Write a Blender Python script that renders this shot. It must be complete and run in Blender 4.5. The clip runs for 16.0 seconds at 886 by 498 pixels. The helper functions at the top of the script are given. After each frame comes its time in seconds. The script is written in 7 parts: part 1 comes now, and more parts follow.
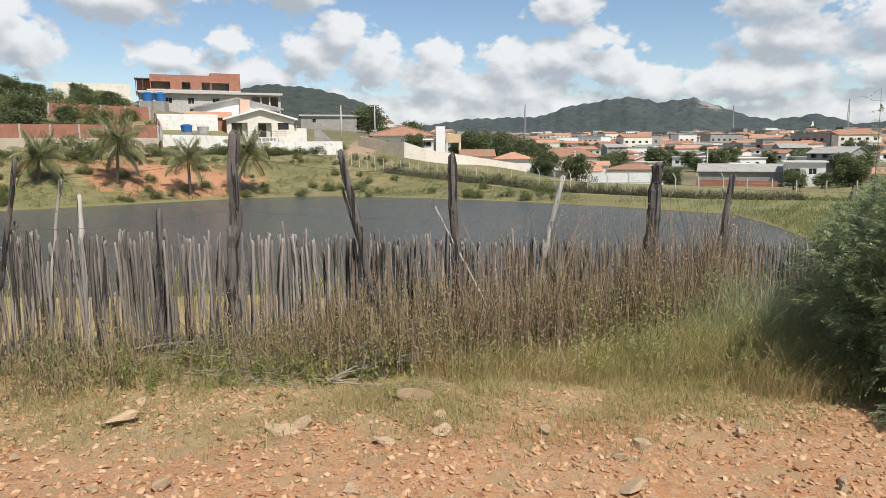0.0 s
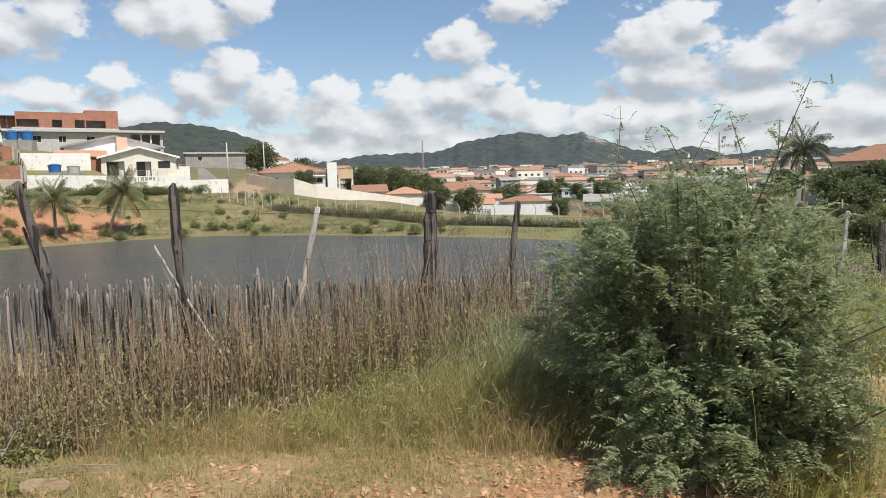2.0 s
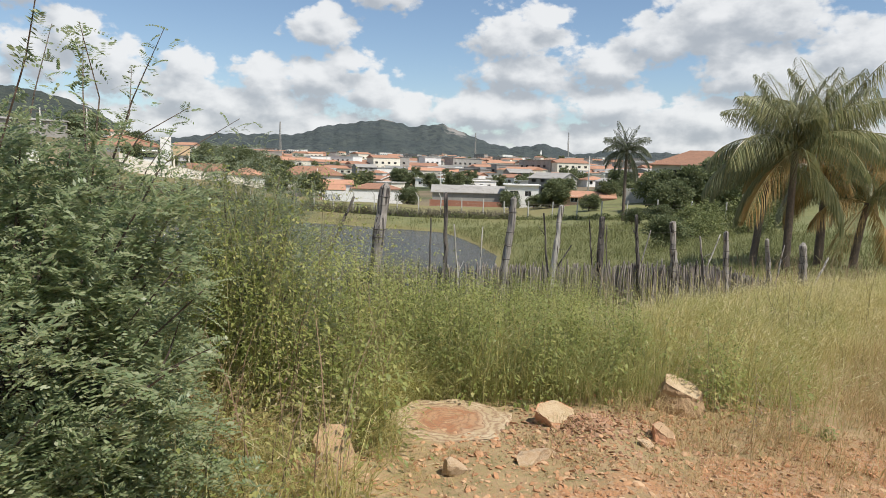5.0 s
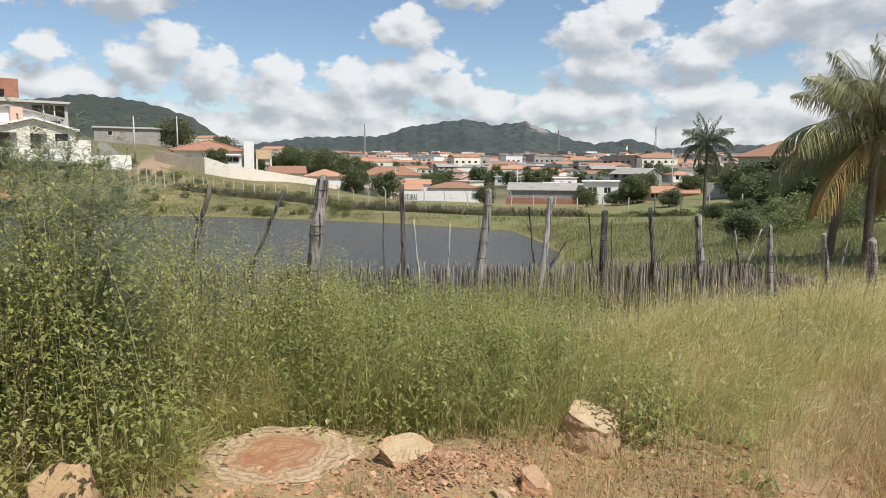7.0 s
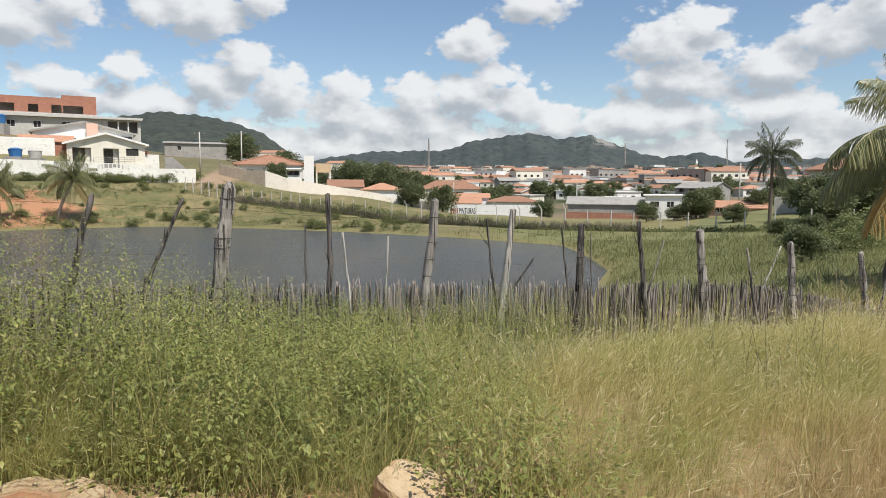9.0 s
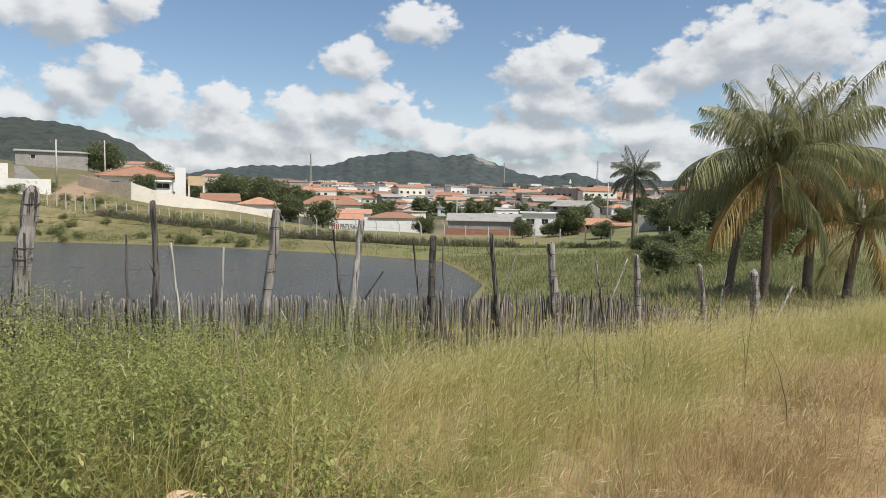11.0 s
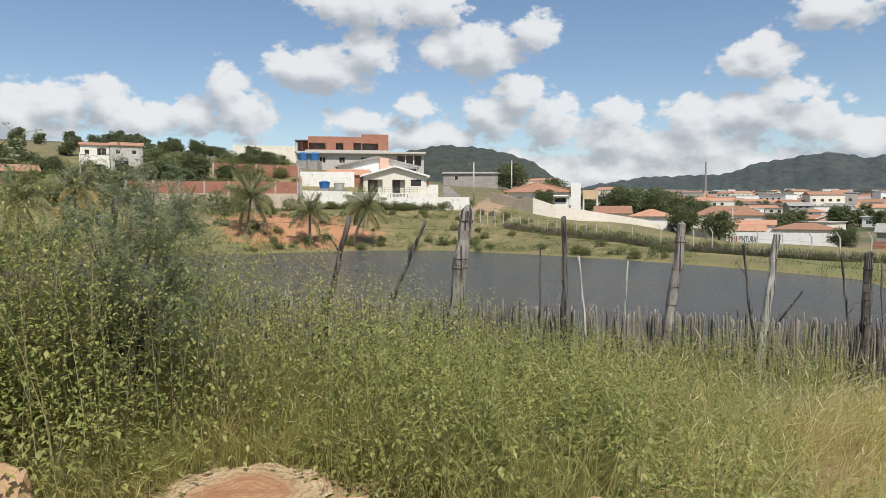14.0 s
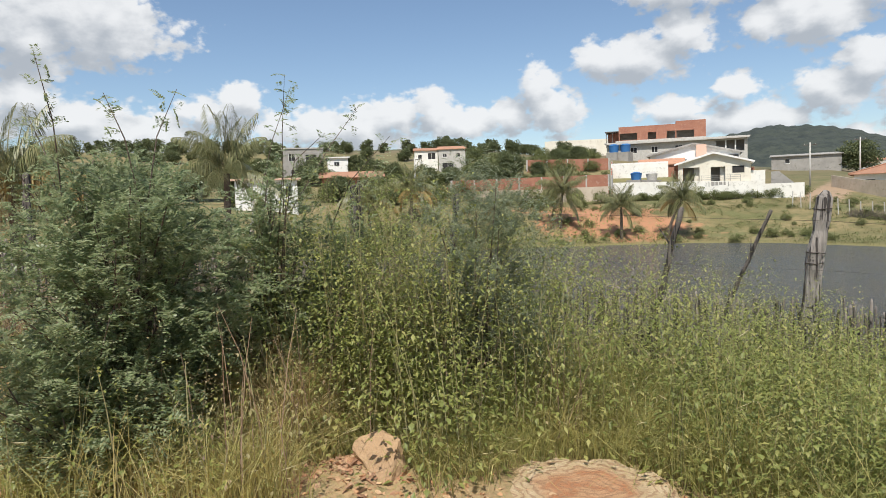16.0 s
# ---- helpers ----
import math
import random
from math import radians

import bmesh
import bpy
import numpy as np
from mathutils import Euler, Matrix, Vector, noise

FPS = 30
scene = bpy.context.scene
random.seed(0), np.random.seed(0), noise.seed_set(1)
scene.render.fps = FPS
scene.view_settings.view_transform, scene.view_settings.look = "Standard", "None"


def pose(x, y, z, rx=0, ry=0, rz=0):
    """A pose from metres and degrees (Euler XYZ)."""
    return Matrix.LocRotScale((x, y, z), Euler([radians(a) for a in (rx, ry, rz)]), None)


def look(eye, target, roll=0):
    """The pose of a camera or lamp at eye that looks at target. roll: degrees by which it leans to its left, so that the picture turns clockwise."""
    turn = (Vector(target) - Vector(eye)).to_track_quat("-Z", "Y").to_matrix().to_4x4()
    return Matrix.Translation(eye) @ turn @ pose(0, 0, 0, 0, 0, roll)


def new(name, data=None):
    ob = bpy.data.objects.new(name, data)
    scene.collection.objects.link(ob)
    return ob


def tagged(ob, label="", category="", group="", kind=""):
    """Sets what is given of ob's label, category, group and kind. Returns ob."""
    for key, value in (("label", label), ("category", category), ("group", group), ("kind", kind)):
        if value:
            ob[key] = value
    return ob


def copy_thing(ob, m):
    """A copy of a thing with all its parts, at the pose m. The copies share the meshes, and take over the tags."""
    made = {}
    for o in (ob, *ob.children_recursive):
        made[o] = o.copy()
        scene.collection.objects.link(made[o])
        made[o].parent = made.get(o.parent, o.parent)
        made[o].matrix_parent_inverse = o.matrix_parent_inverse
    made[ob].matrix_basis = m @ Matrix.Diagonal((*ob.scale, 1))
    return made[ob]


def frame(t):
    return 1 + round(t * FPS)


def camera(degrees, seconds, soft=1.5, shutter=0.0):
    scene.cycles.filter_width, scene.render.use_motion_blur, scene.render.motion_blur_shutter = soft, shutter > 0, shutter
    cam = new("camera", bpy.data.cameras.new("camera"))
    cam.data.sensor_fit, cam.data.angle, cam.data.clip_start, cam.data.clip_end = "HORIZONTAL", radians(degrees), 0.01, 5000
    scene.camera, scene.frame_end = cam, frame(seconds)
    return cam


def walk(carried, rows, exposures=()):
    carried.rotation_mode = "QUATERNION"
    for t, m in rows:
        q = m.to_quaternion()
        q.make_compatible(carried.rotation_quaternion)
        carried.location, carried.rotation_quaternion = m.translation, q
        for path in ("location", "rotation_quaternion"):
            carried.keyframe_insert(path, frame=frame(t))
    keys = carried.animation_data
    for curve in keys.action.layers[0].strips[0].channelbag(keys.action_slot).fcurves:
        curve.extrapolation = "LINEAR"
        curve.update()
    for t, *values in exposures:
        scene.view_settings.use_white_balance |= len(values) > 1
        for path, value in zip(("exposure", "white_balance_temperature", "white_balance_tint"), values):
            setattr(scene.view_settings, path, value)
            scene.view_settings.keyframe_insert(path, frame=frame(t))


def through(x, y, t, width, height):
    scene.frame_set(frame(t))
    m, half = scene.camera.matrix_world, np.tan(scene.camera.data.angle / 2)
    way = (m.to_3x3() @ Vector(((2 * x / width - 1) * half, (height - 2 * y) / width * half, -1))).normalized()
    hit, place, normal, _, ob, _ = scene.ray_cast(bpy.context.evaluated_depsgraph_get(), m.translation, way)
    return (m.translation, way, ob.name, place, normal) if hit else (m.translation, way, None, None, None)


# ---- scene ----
PATH = (
    (0, 0.001, 0.000, 1.652, 0.02, -8.28, -0.36),
    (0.5, 0.315, 0.242, 1.616, -3.12, -6.14, -1.06),
    (1, 0.716, 0.381, 1.619, -4.12, -6.03, -0.75),
    (1.5, 1.085, 0.531, 1.584, -5.86, -5.74, -0.64),
    (2, 1.505, 0.672, 1.564, -8.27, -5.47, -1.46),
    (2.5, 1.947, 0.851, 1.583, -10.32, -6.48, -1.72),
    (3, 2.394, 0.991, 1.524, -16.49, -5.48, 0.42),
    (3.5, 2.853, 1.061, 1.520, -17.04, -5.58, -0.09),
    (4, 3.431, 1.260, 1.482, -19.50, -6.37, 1.54),
    (4.2, 3.628, 1.350, 1.470, -21.17, -5.87, 1.95),
    (6.3, 5.584, 1.830, 1.340, -15.65, -7.76, 0.97),
    (6.5, 5.727, 1.864, 1.337, -14.75, -6.90, 0.97),
    (7, 6.143, 2.019, 1.326, -13.13, -6.71, 0.29),
    (7.5, 6.577, 2.155, 1.303, -11.49, -6.99, 1.02),
    (8, 6.988, 2.395, 1.239, -9.88, -7.83, 0.36),
    (8.5, 7.358, 2.524, 1.254, -7.98, -6.44, -0.51),
    (9, 7.710, 2.589, 1.264, -7.75, -5.57, 0.32),
    (9.5, 8.015, 2.773, 1.205, -12.81, -5.92, 1.42),
    (9.7, 8.083, 2.827, 1.205, -15.13, -5.41, 1.80),
    (11.8, 8.184, 2.639, 1.194, -17.72, -3.94, 1.02),
    (12, 8.190, 2.638, 1.227, -14.29, -4.33, 0.68),
    (12.5, 8.142, 2.718, 1.240, -4.03, -3.88, 0.41),
    (13, 8.065, 2.668, 1.222, 4.53, -3.93, -0.05),
    (13.5, 8.033, 2.651, 1.228, 10.27, -3.60, -0.03),
    (14, 8.029, 2.704, 1.221, 14.57, -3.37, -0.04),
    (14.5, 7.984, 2.718, 1.230, 18.89, -2.75, -0.09),
    (15, 7.942, 2.696, 1.221, 27.76, -2.51, -1.07),
    (15.5, 7.896, 2.682, 1.227, 36.86, -3.68, -1.35),
    (16, 7.839, 2.700, 1.223, 40.35, -3.52, -1.85),
)
DEG = 66.26
cam = camera(DEG, 16.0, soft=0.6)
walk(cam, [(t, pose(x, y, z, 90 + p, 0, yaw) @ pose(0, 0, 0, 0, 0, roll)) for t, x, y, z, yaw, p, roll in PATH],
     [(0.0, 0.10), (3.0, 0.09), (9.5, 0.07), (12.0, 0.01), (14.5, 0.01), (15.5, 0.10), (16.0, 0.12)])
scene.view_settings.exposure = 0.08

# ---- sky and sun ----
SUN_AZ, SUN_EL = 150.0, 57.0   # degrees, clockwise from +y


def sky():
    world = bpy.data.worlds.new("sky")
    scene.world = world
    world.use_nodes = True
    nt = world.node_tree
    nt.nodes.clear()

    def math_node(tree, op, a, b=None, c=None, clamp=False):
        n = tree.nodes.new("ShaderNodeMath")
        n.operation, n.use_clamp = op, clamp
        for i, v in enumerate((a, b, c)):
            if v is None:
                continue
            if isinstance(v, (int, float)):
                n.inputs[i].default_value = v
            else:
                tree.links.new(v, n.inputs[i])
        return n.outputs[0]

    # cloud cover as a function of the heading and the height over the horizon, in degrees
    g = bpy.data.node_groups.new("cloud_cover", "ShaderNodeTree")
    g.interface.new_socket("heading", in_out="INPUT", socket_type="NodeSocketFloat")
    g.interface.new_socket("height", in_out="INPUT", socket_type="NodeSocketFloat")
    g.interface.new_socket("cover", in_out="OUTPUT", socket_type="NodeSocketFloat")
    g.interface.new_socket("body", in_out="OUTPUT", socket_type="NodeSocketFloat")
    gi, go = g.nodes.new("NodeGroupInput"), g.nodes.new("NodeGroupOutput")
    az, el = gi.outputs[0], gi.outputs[1]
    best = None
    for a, e, ra, re in CLOUDS:
        da = math_node(g, "DIVIDE", math_node(g, "SUBTRACT", az, a), ra)
        de = math_node(g, "DIVIDE", math_node(g, "SUBTRACT", el, e), re)
        r = math_node(g, "SQRT", math_node(g, "ADD", math_node(g, "MULTIPLY", da, da), math_node(g, "MULTIPLY", de, de)))
        v = math_node(g, "SUBTRACT", 1.0, r)
        best = v if best is None else math_node(g, "SMOOTH_MAX", best, v, 0.12)
    comb = g.nodes.new("ShaderNodeCombineXYZ")
    g.links.new(math_node(g, "MULTIPLY", az, 0.1), comb.inputs[0])
    g.links.new(math_node(g, "MULTIPLY", el, 0.15), comb.inputs[1])
    total = best
    # cauliflower heads
    puff = g.nodes.new("ShaderNodeTexVoronoi")
    puff.feature = "SMOOTH_F1"
    puff.inputs["Scale"].default_value, puff.inputs["Detail"].default_value, puff.inputs["Roughness"].default_value, puff.inputs["Smoothness"].default_value = 5.0, 2.5, 0.6, 0.35
    g.links.new(comb.outputs[0], puff.inputs["Vector"])
    total = math_node(g, "ADD", total, math_node(g, "MULTIPLY", math_node(g, "SUBTRACT", 1.02, puff.outputs["Distance"]), 0.55))
    for scale, detail, rough, amount in ((2.4, 2.0, 0.5, 0.35), (8.0, 8.0, 0.62, 0.85)):
        n = g.nodes.new("ShaderNodeTexNoise")
        n.noise_dimensions = "3D"
        n.inputs["Scale"].default_value, n.inputs["Detail"].default_value, n.inputs["Roughness"].default_value = scale, detail, rough
        g.links.new(comb.outputs[0], n.inputs["Vector"])
        total = math_node(g, "ADD", total, math_node(g, "MULTIPLY", math_node(g, "SUBTRACT", n.outputs["Fac"], 0.5), amount))
    g.links.new(total, go.inputs[0])
    soft = g.nodes.new("ShaderNodeTexNoise")
    soft.inputs["Scale"].default_value, soft.inputs["Detail"].default_value, soft.inputs["Roughness"].default_value = 5.0, 4.0, 0.5
    g.links.new(comb.outputs[0], soft.inputs["Vector"])
    g.links.new(math_node(g, "ADD", best, math_node(g, "MULTIPLY", math_node(g, "SUBTRACT", soft.outputs["Fac"], 0.5), 1.25)), go.inputs[1])

    tc = nt.nodes.new("ShaderNodeTexCoord")
    sep = nt.nodes.new("ShaderNodeSeparateXYZ")
    nt.links.new(tc.outputs["Generated"], sep.inputs[0])
    heading = math_node(nt, "MULTIPLY", math_node(nt, "ARCTAN2", sep.outputs[0], sep.outputs[1]), 57.2958)
    height = math_node(nt, "MULTIPLY", math_node(nt, "ARCSINE", sep.outputs[2]), 57.2958)

    def cover(lift, shift=0.0):
        n = nt.nodes.new("ShaderNodeGroup")
        n.node_tree = g
        nt.links.new(math_node(nt, "ADD", heading, shift), n.inputs[0])
        nt.links.new(math_node(nt, "ADD", height, lift), n.inputs[1])
        return n.outputs

    (here, thick), (_, above) = cover(0.0), cover(1.5, 0.8)
    mask = nt.nodes.new("ShaderNodeMapRange")
    mask.interpolation_type = "SMOOTHSTEP"
    nt.links.new(here, mask.inputs["Value"])
    mask.inputs["From Min"].default_value, mask.inputs["From Max"].default_value = -0.02, 0.36
    lit = math_node(nt, "SUBTRACT", math_node(nt, "MULTIPLY", thick, 0.75), above)
    light = nt.nodes.new("ShaderNodeMapRange")
    light.interpolation_type = "SMOOTHSTEP"
    nt.links.new(lit, light.inputs["Value"])
    light.inputs["From Min"].default_value, light.inputs["From Max"].default_value = -0.62, 0.48
    grey = nt.nodes.new("ShaderNodeMix")
    grey.data_type = "RGBA"
    nt.links.new(light.outputs[0], grey.inputs["Factor"])
    grey.inputs["A"].default_value, grey.inputs["B"].default_value = (0.42, 0.455, 0.50, 1), (0.82, 0.83, 0.84, 1)
    blue = nt.nodes.new("ShaderNodeTexSky")
    blue.sky_type, blue.sun_disc = "NISHITA", False
    blue.sun_elevation, blue.sun_rotation = radians(SUN_EL), radians(SUN_AZ)
    blue.air_density, blue.dust_density, blue.ozone_density = 1.0, 0.3, 2.0
    dim = nt.nodes.new("ShaderNodeMix")
    dim.data_type, dim.blend_type = "RGBA", "MULTIPLY"
    dim.inputs["Factor"].default_value = 1.0
    nt.links.new(blue.outputs[0], dim.inputs["A"])
    dim.inputs["B"].default_value = (SKY, SKY, SKY, 1)
    both = nt.nodes.new("ShaderNodeMix")
    both.data_type = "RGBA"
    nt.links.new(math_node(nt, "MULTIPLY", mask.outputs[0], 0.94), both.inputs["Factor"])
    nt.links.new(dim.outputs["Result"], both.inputs["A"])
    nt.links.new(grey.outputs["Result"], both.inputs["B"])
    bg = nt.nodes.new("ShaderNodeBackground")
    nt.links.new(both.outputs["Result"], bg.inputs["Color"])
    bg.inputs["Strength"].default_value = 1.0
    out = nt.nodes.new("ShaderNodeOutputWorld")
    nt.links.new(bg.outputs[0], out.inputs[0])


SKY = 0.112
# clouds: heading, height over the horizon, half width, half height, in degrees
WEST_CLOUDS = (
    (-67.2, 14.2, 7.9, 3.7), (-70.7, 12.9, 4.2, 3.3), (-71.1, 8.8, 2.8, 2.9), (-67.6, 7.2, 5.6, 2.0), (-56.4, 9.0, 2.6, 1.7), (-58.6, 7.9, 3.7, 1.5), (-48.7, 6.7, 9.3, 1.9), (-63.8, 6.4, 9.3, 1.9),
    (-75.5, 7.5, 5.6, 3.3), (-78.8, 11.2, 6.5, 2.8), (-32.1, 9.1, 2.1, 2.7), (-30.4, 7.5, 2.8, 2.4), (-34.5, 7.3, 2.6, 1.6), (-38.3, 6.8, 3.7, 1.8), (-40.8, 8.1, 1.9, 2.2), (-44.0, 7.8, 2.8, 1.6), (-46.4, 6.6, 2.8, 2.8),
)
NORTH_CLOUDS = (
    (-21.3, 16.3, 6.0, 2.1), (-15.7, 16.2, 3.7, 2.3), (-11.5, 12.9, 4.4, 2.6), (-6.8, 14.1, 2.3, 1.9), (-15.0, 12.7, 2.6, 1.9), (-24.1, 11.2, 5.5, 2.3), (-20.8, 12.8, 2.8, 2.2), (-27.0, 11.4, 2.3, 1.6),
    (-21.3, 7.2, 3.5, 1.4), (-16.6, 8.4, 1.9, 1.2), (-15.7, 6.0, 5.3, 1.8), (-8.4, 9.5, 2.7, 2.0), (-10.5, 7.7, 3.3, 2.3), (-5.4, 7.2, 2.8, 2.8), (-0.4, 7.5, 2.3, 2.0), (-0.8, 5.7, 4.2, 2.3), (10.2, 11.1, 3.5, 1.9),
    (10.6, 12.4, 1.4, 1.1), (5.6, 7.0, 3.3, 2.3), (10.1, 7.4, 4.7, 2.4), (14.2, 6.5, 2.9, 2.4), (12.3, 8.7, 2.2, 1.5), (4.4, 4.8, 7.4, 2.3), (15.1, 14.3, 3.7, 1.8),
)
EAST_CLOUDS = (
    (17.1, 5.1, 2.8, 2.0), (25.9, 10.9, 4.9, 2.7), (28.1, 12.3, 2.4, 1.3), (26.5, 8.3, 5.6, 2.0), (33.0, 8.8, 4.7, 2.4), (37.0, 10.7, 3.7, 2.4), (40.8, 12.0, 5.1, 3.3), (44.7, 12.4, 5.6, 3.8), (43.9, 8.2, 5.1, 2.9),
    (24.3, 5.1, 8.4, 2.1), (33.5, 5.6, 5.6, 2.0), (41.1, 4.5, 7.4, 2.3), (48.0, 6.2, 7.4, 3.3), (52.5, 8.8, 7.4, 3.7),
)
WIDE_CLOUDS = (
    (40, 2.4, 24, 3.0), (0, 2.6, 26, 3.0), (-60, 3.4, 28, 2.8), (80, 12, 14, 7), (110, 25, 18, 9), (150, 14, 20, 7), (-160, 22, 22, 9), (-120, 12, 18, 7), (20, 45, 16, 10), (-40, 38, 14, 8), (-90, 45, 16, 9), (60, 32, 14, 7), (-5, 27, 10, 4),
)
CLOUDS = WEST_CLOUDS + NORTH_CLOUDS + EAST_CLOUDS + WIDE_CLOUDS
sky()
sun = new("sun", bpy.data.lights.new("sun", "SUN"))
sun.data.energy, sun.data.angle, sun.data.color = 5.0, radians(0.6), (1.0, 0.95, 0.87)
_d = Vector((math.sin(radians(SUN_AZ)) * math.cos(radians(SUN_EL)), math.cos(radians(SUN_AZ)) * math.cos(radians(SUN_EL)), math.sin(radians(SUN_EL))))
sun.matrix_world = look(_d * 300, (0, 0, 0))

# ---- materials ----
def ramp_mix(nt, fac, a, b):
    n = nt.nodes.new("ShaderNodeMix")
    n.data_type = "RGBA"
    if isinstance(fac, float):
        n.inputs["Factor"].default_value = fac
    else:
        nt.links.new(fac, n.inputs["Factor"])
    for key, v in (("A", a), ("B", b)):
        if isinstance(v, tuple):
            n.inputs[key].default_value = (*v, 1)
        else:
            nt.links.new(v, n.inputs[key])
    return n.outputs["Result"]


def noise_fac(nt, scale, lo=0.35, hi=0.65, detail=5.0, rough=0.6, coords="Object", stretch=(1, 1, 1)):
    tc = nt.nodes.new("ShaderNodeTexCoord")
    mp = nt.nodes.new("ShaderNodeMapping")
    mp.inputs["Scale"].default_value = stretch
    nt.links.new(tc.outputs[coords], mp.inputs[0])
    n = nt.nodes.new("ShaderNodeTexNoise")
    n.inputs["Scale"].default_value, n.inputs["Detail"].default_value, n.inputs["Roughness"].default_value = scale, detail, rough
    nt.links.new(mp.outputs[0], n.inputs["Vector"])
    m = nt.nodes.new("ShaderNodeMapRange")
    m.interpolation_type = "SMOOTHSTEP"
    m.inputs["From Min"].default_value, m.inputs["From Max"].default_value = lo, hi
    nt.links.new(n.outputs["Fac"], m.inputs["Value"])
    return m.outputs[0]


def base_mat(name, rough=0.8, metal=0.0):
    m = bpy.data.materials.new(name)
    m.use_nodes = True
    b = m.node_tree.nodes["Principled BSDF"]
    b.inputs["Roughness"].default_value, b.inputs["Metallic"].default_value = rough, metal
    return m, m.node_tree, b


def bump(nt, b, fac, strength, distance):
    n = nt.nodes.new("ShaderNodeBump")
    n.inputs["Strength"].default_value, n.inputs["Distance"].default_value = strength, distance
    nt.links.new(fac, n.inputs["Height"])
    nt.links.new(n.outputs[0], b.inputs["Normal"])


def surface(name, a, b2, scale=3.0, rough=0.85, fine=40.0, relief=0.004, dirt=None, stretch=(1, 1, 1), metal=0.0, spread=0.0):
    """Two colours mixed by broad noise, a third by fine noise, with a fine relief; spread: brightness that varies from object to object."""
    m, nt, b = base_mat(name, rough, metal)
    col = ramp_mix(nt, noise_fac(nt, scale, 0.3, 0.7, stretch=stretch), a, b2)
    if dirt:
        col = ramp_mix(nt, noise_fac(nt, scale * 2.7, 0.52, 0.72, 7.0, 0.7, stretch=stretch), col, dirt)
    if spread:
        info = nt.nodes.new("ShaderNodeObjectInfo")
        isle = nt.nodes.new("ShaderNodeNewGeometry")
        both = nt.nodes.new("ShaderNodeMath")
        both.operation = "ADD"
        nt.links.new(info.outputs["Random"], both.inputs[0])
        nt.links.new(isle.outputs["Random Per Island"], both.inputs[1])
        fold = nt.nodes.new("ShaderNodeMath")
        fold.operation = "FRACT"
        nt.links.new(both.outputs[0], fold.inputs[0])
        mr = nt.nodes.new("ShaderNodeMapRange")
        mr.inputs["To Min"].default_value, mr.inputs["To Max"].default_value = 1 - spread, 1 + spread
        nt.links.new(fold.outputs[0], mr.inputs["Value"])
        hs = nt.nodes.new("ShaderNodeHueSaturation")
        nt.links.new(mr.outputs[0], hs.inputs["Value"])
        nt.links.new(col, hs.inputs["Color"])
        col = hs.outputs[0]
    nt.links.new(col, b.inputs["Base Color"])
    if relief:
        bump(nt, b, noise_fac(nt, fine, 0.2, 0.8, 4.0, stretch=stretch), 0.7, relief)
    return m


def leafy(name, colours, rough=0.55, through=0.35, patch=None):
    """Leaves or blades: each island takes its own shade; light passes through."""
    m, nt, b = base_mat(name, rough)
    geo = nt.nodes.new("ShaderNodeNewGeometry")
    rp = nt.nodes.new("ShaderNodeValToRGB")
    while len(rp.color_ramp.elements) < len(colours):
        rp.color_ramp.elements.new(0.5)
    for i, c in enumerate(colours):
        rp.color_ramp.elements[i].position = i / (len(colours) - 1)
        rp.color_ramp.elements[i].color = (*c, 1)
    nt.links.new(geo.outputs["Random Per Island"], rp.inputs[0])
    col = rp.outputs[0]
    if patch:
        col = ramp_mix(nt, noise_fac(nt, patch[1], 0.42, 0.62, 3.0), col, patch[0])
    nt.links.new(col, b.inputs["Base Color"])
    tr = nt.nodes.new("ShaderNodeBsdfTranslucent")
    nt.links.new(col, tr.inputs["Color"])
    mx = nt.nodes.new("ShaderNodeMixShader")
    mx.inputs[0].default_value = through
    nt.links.new(b.outputs[0], mx.inputs[1])
    nt.links.new(tr.outputs[0], mx.inputs[2])
    nt.links.new(mx.outputs[0], nt.nodes["Material Output"].inputs["Surface"])
    return m


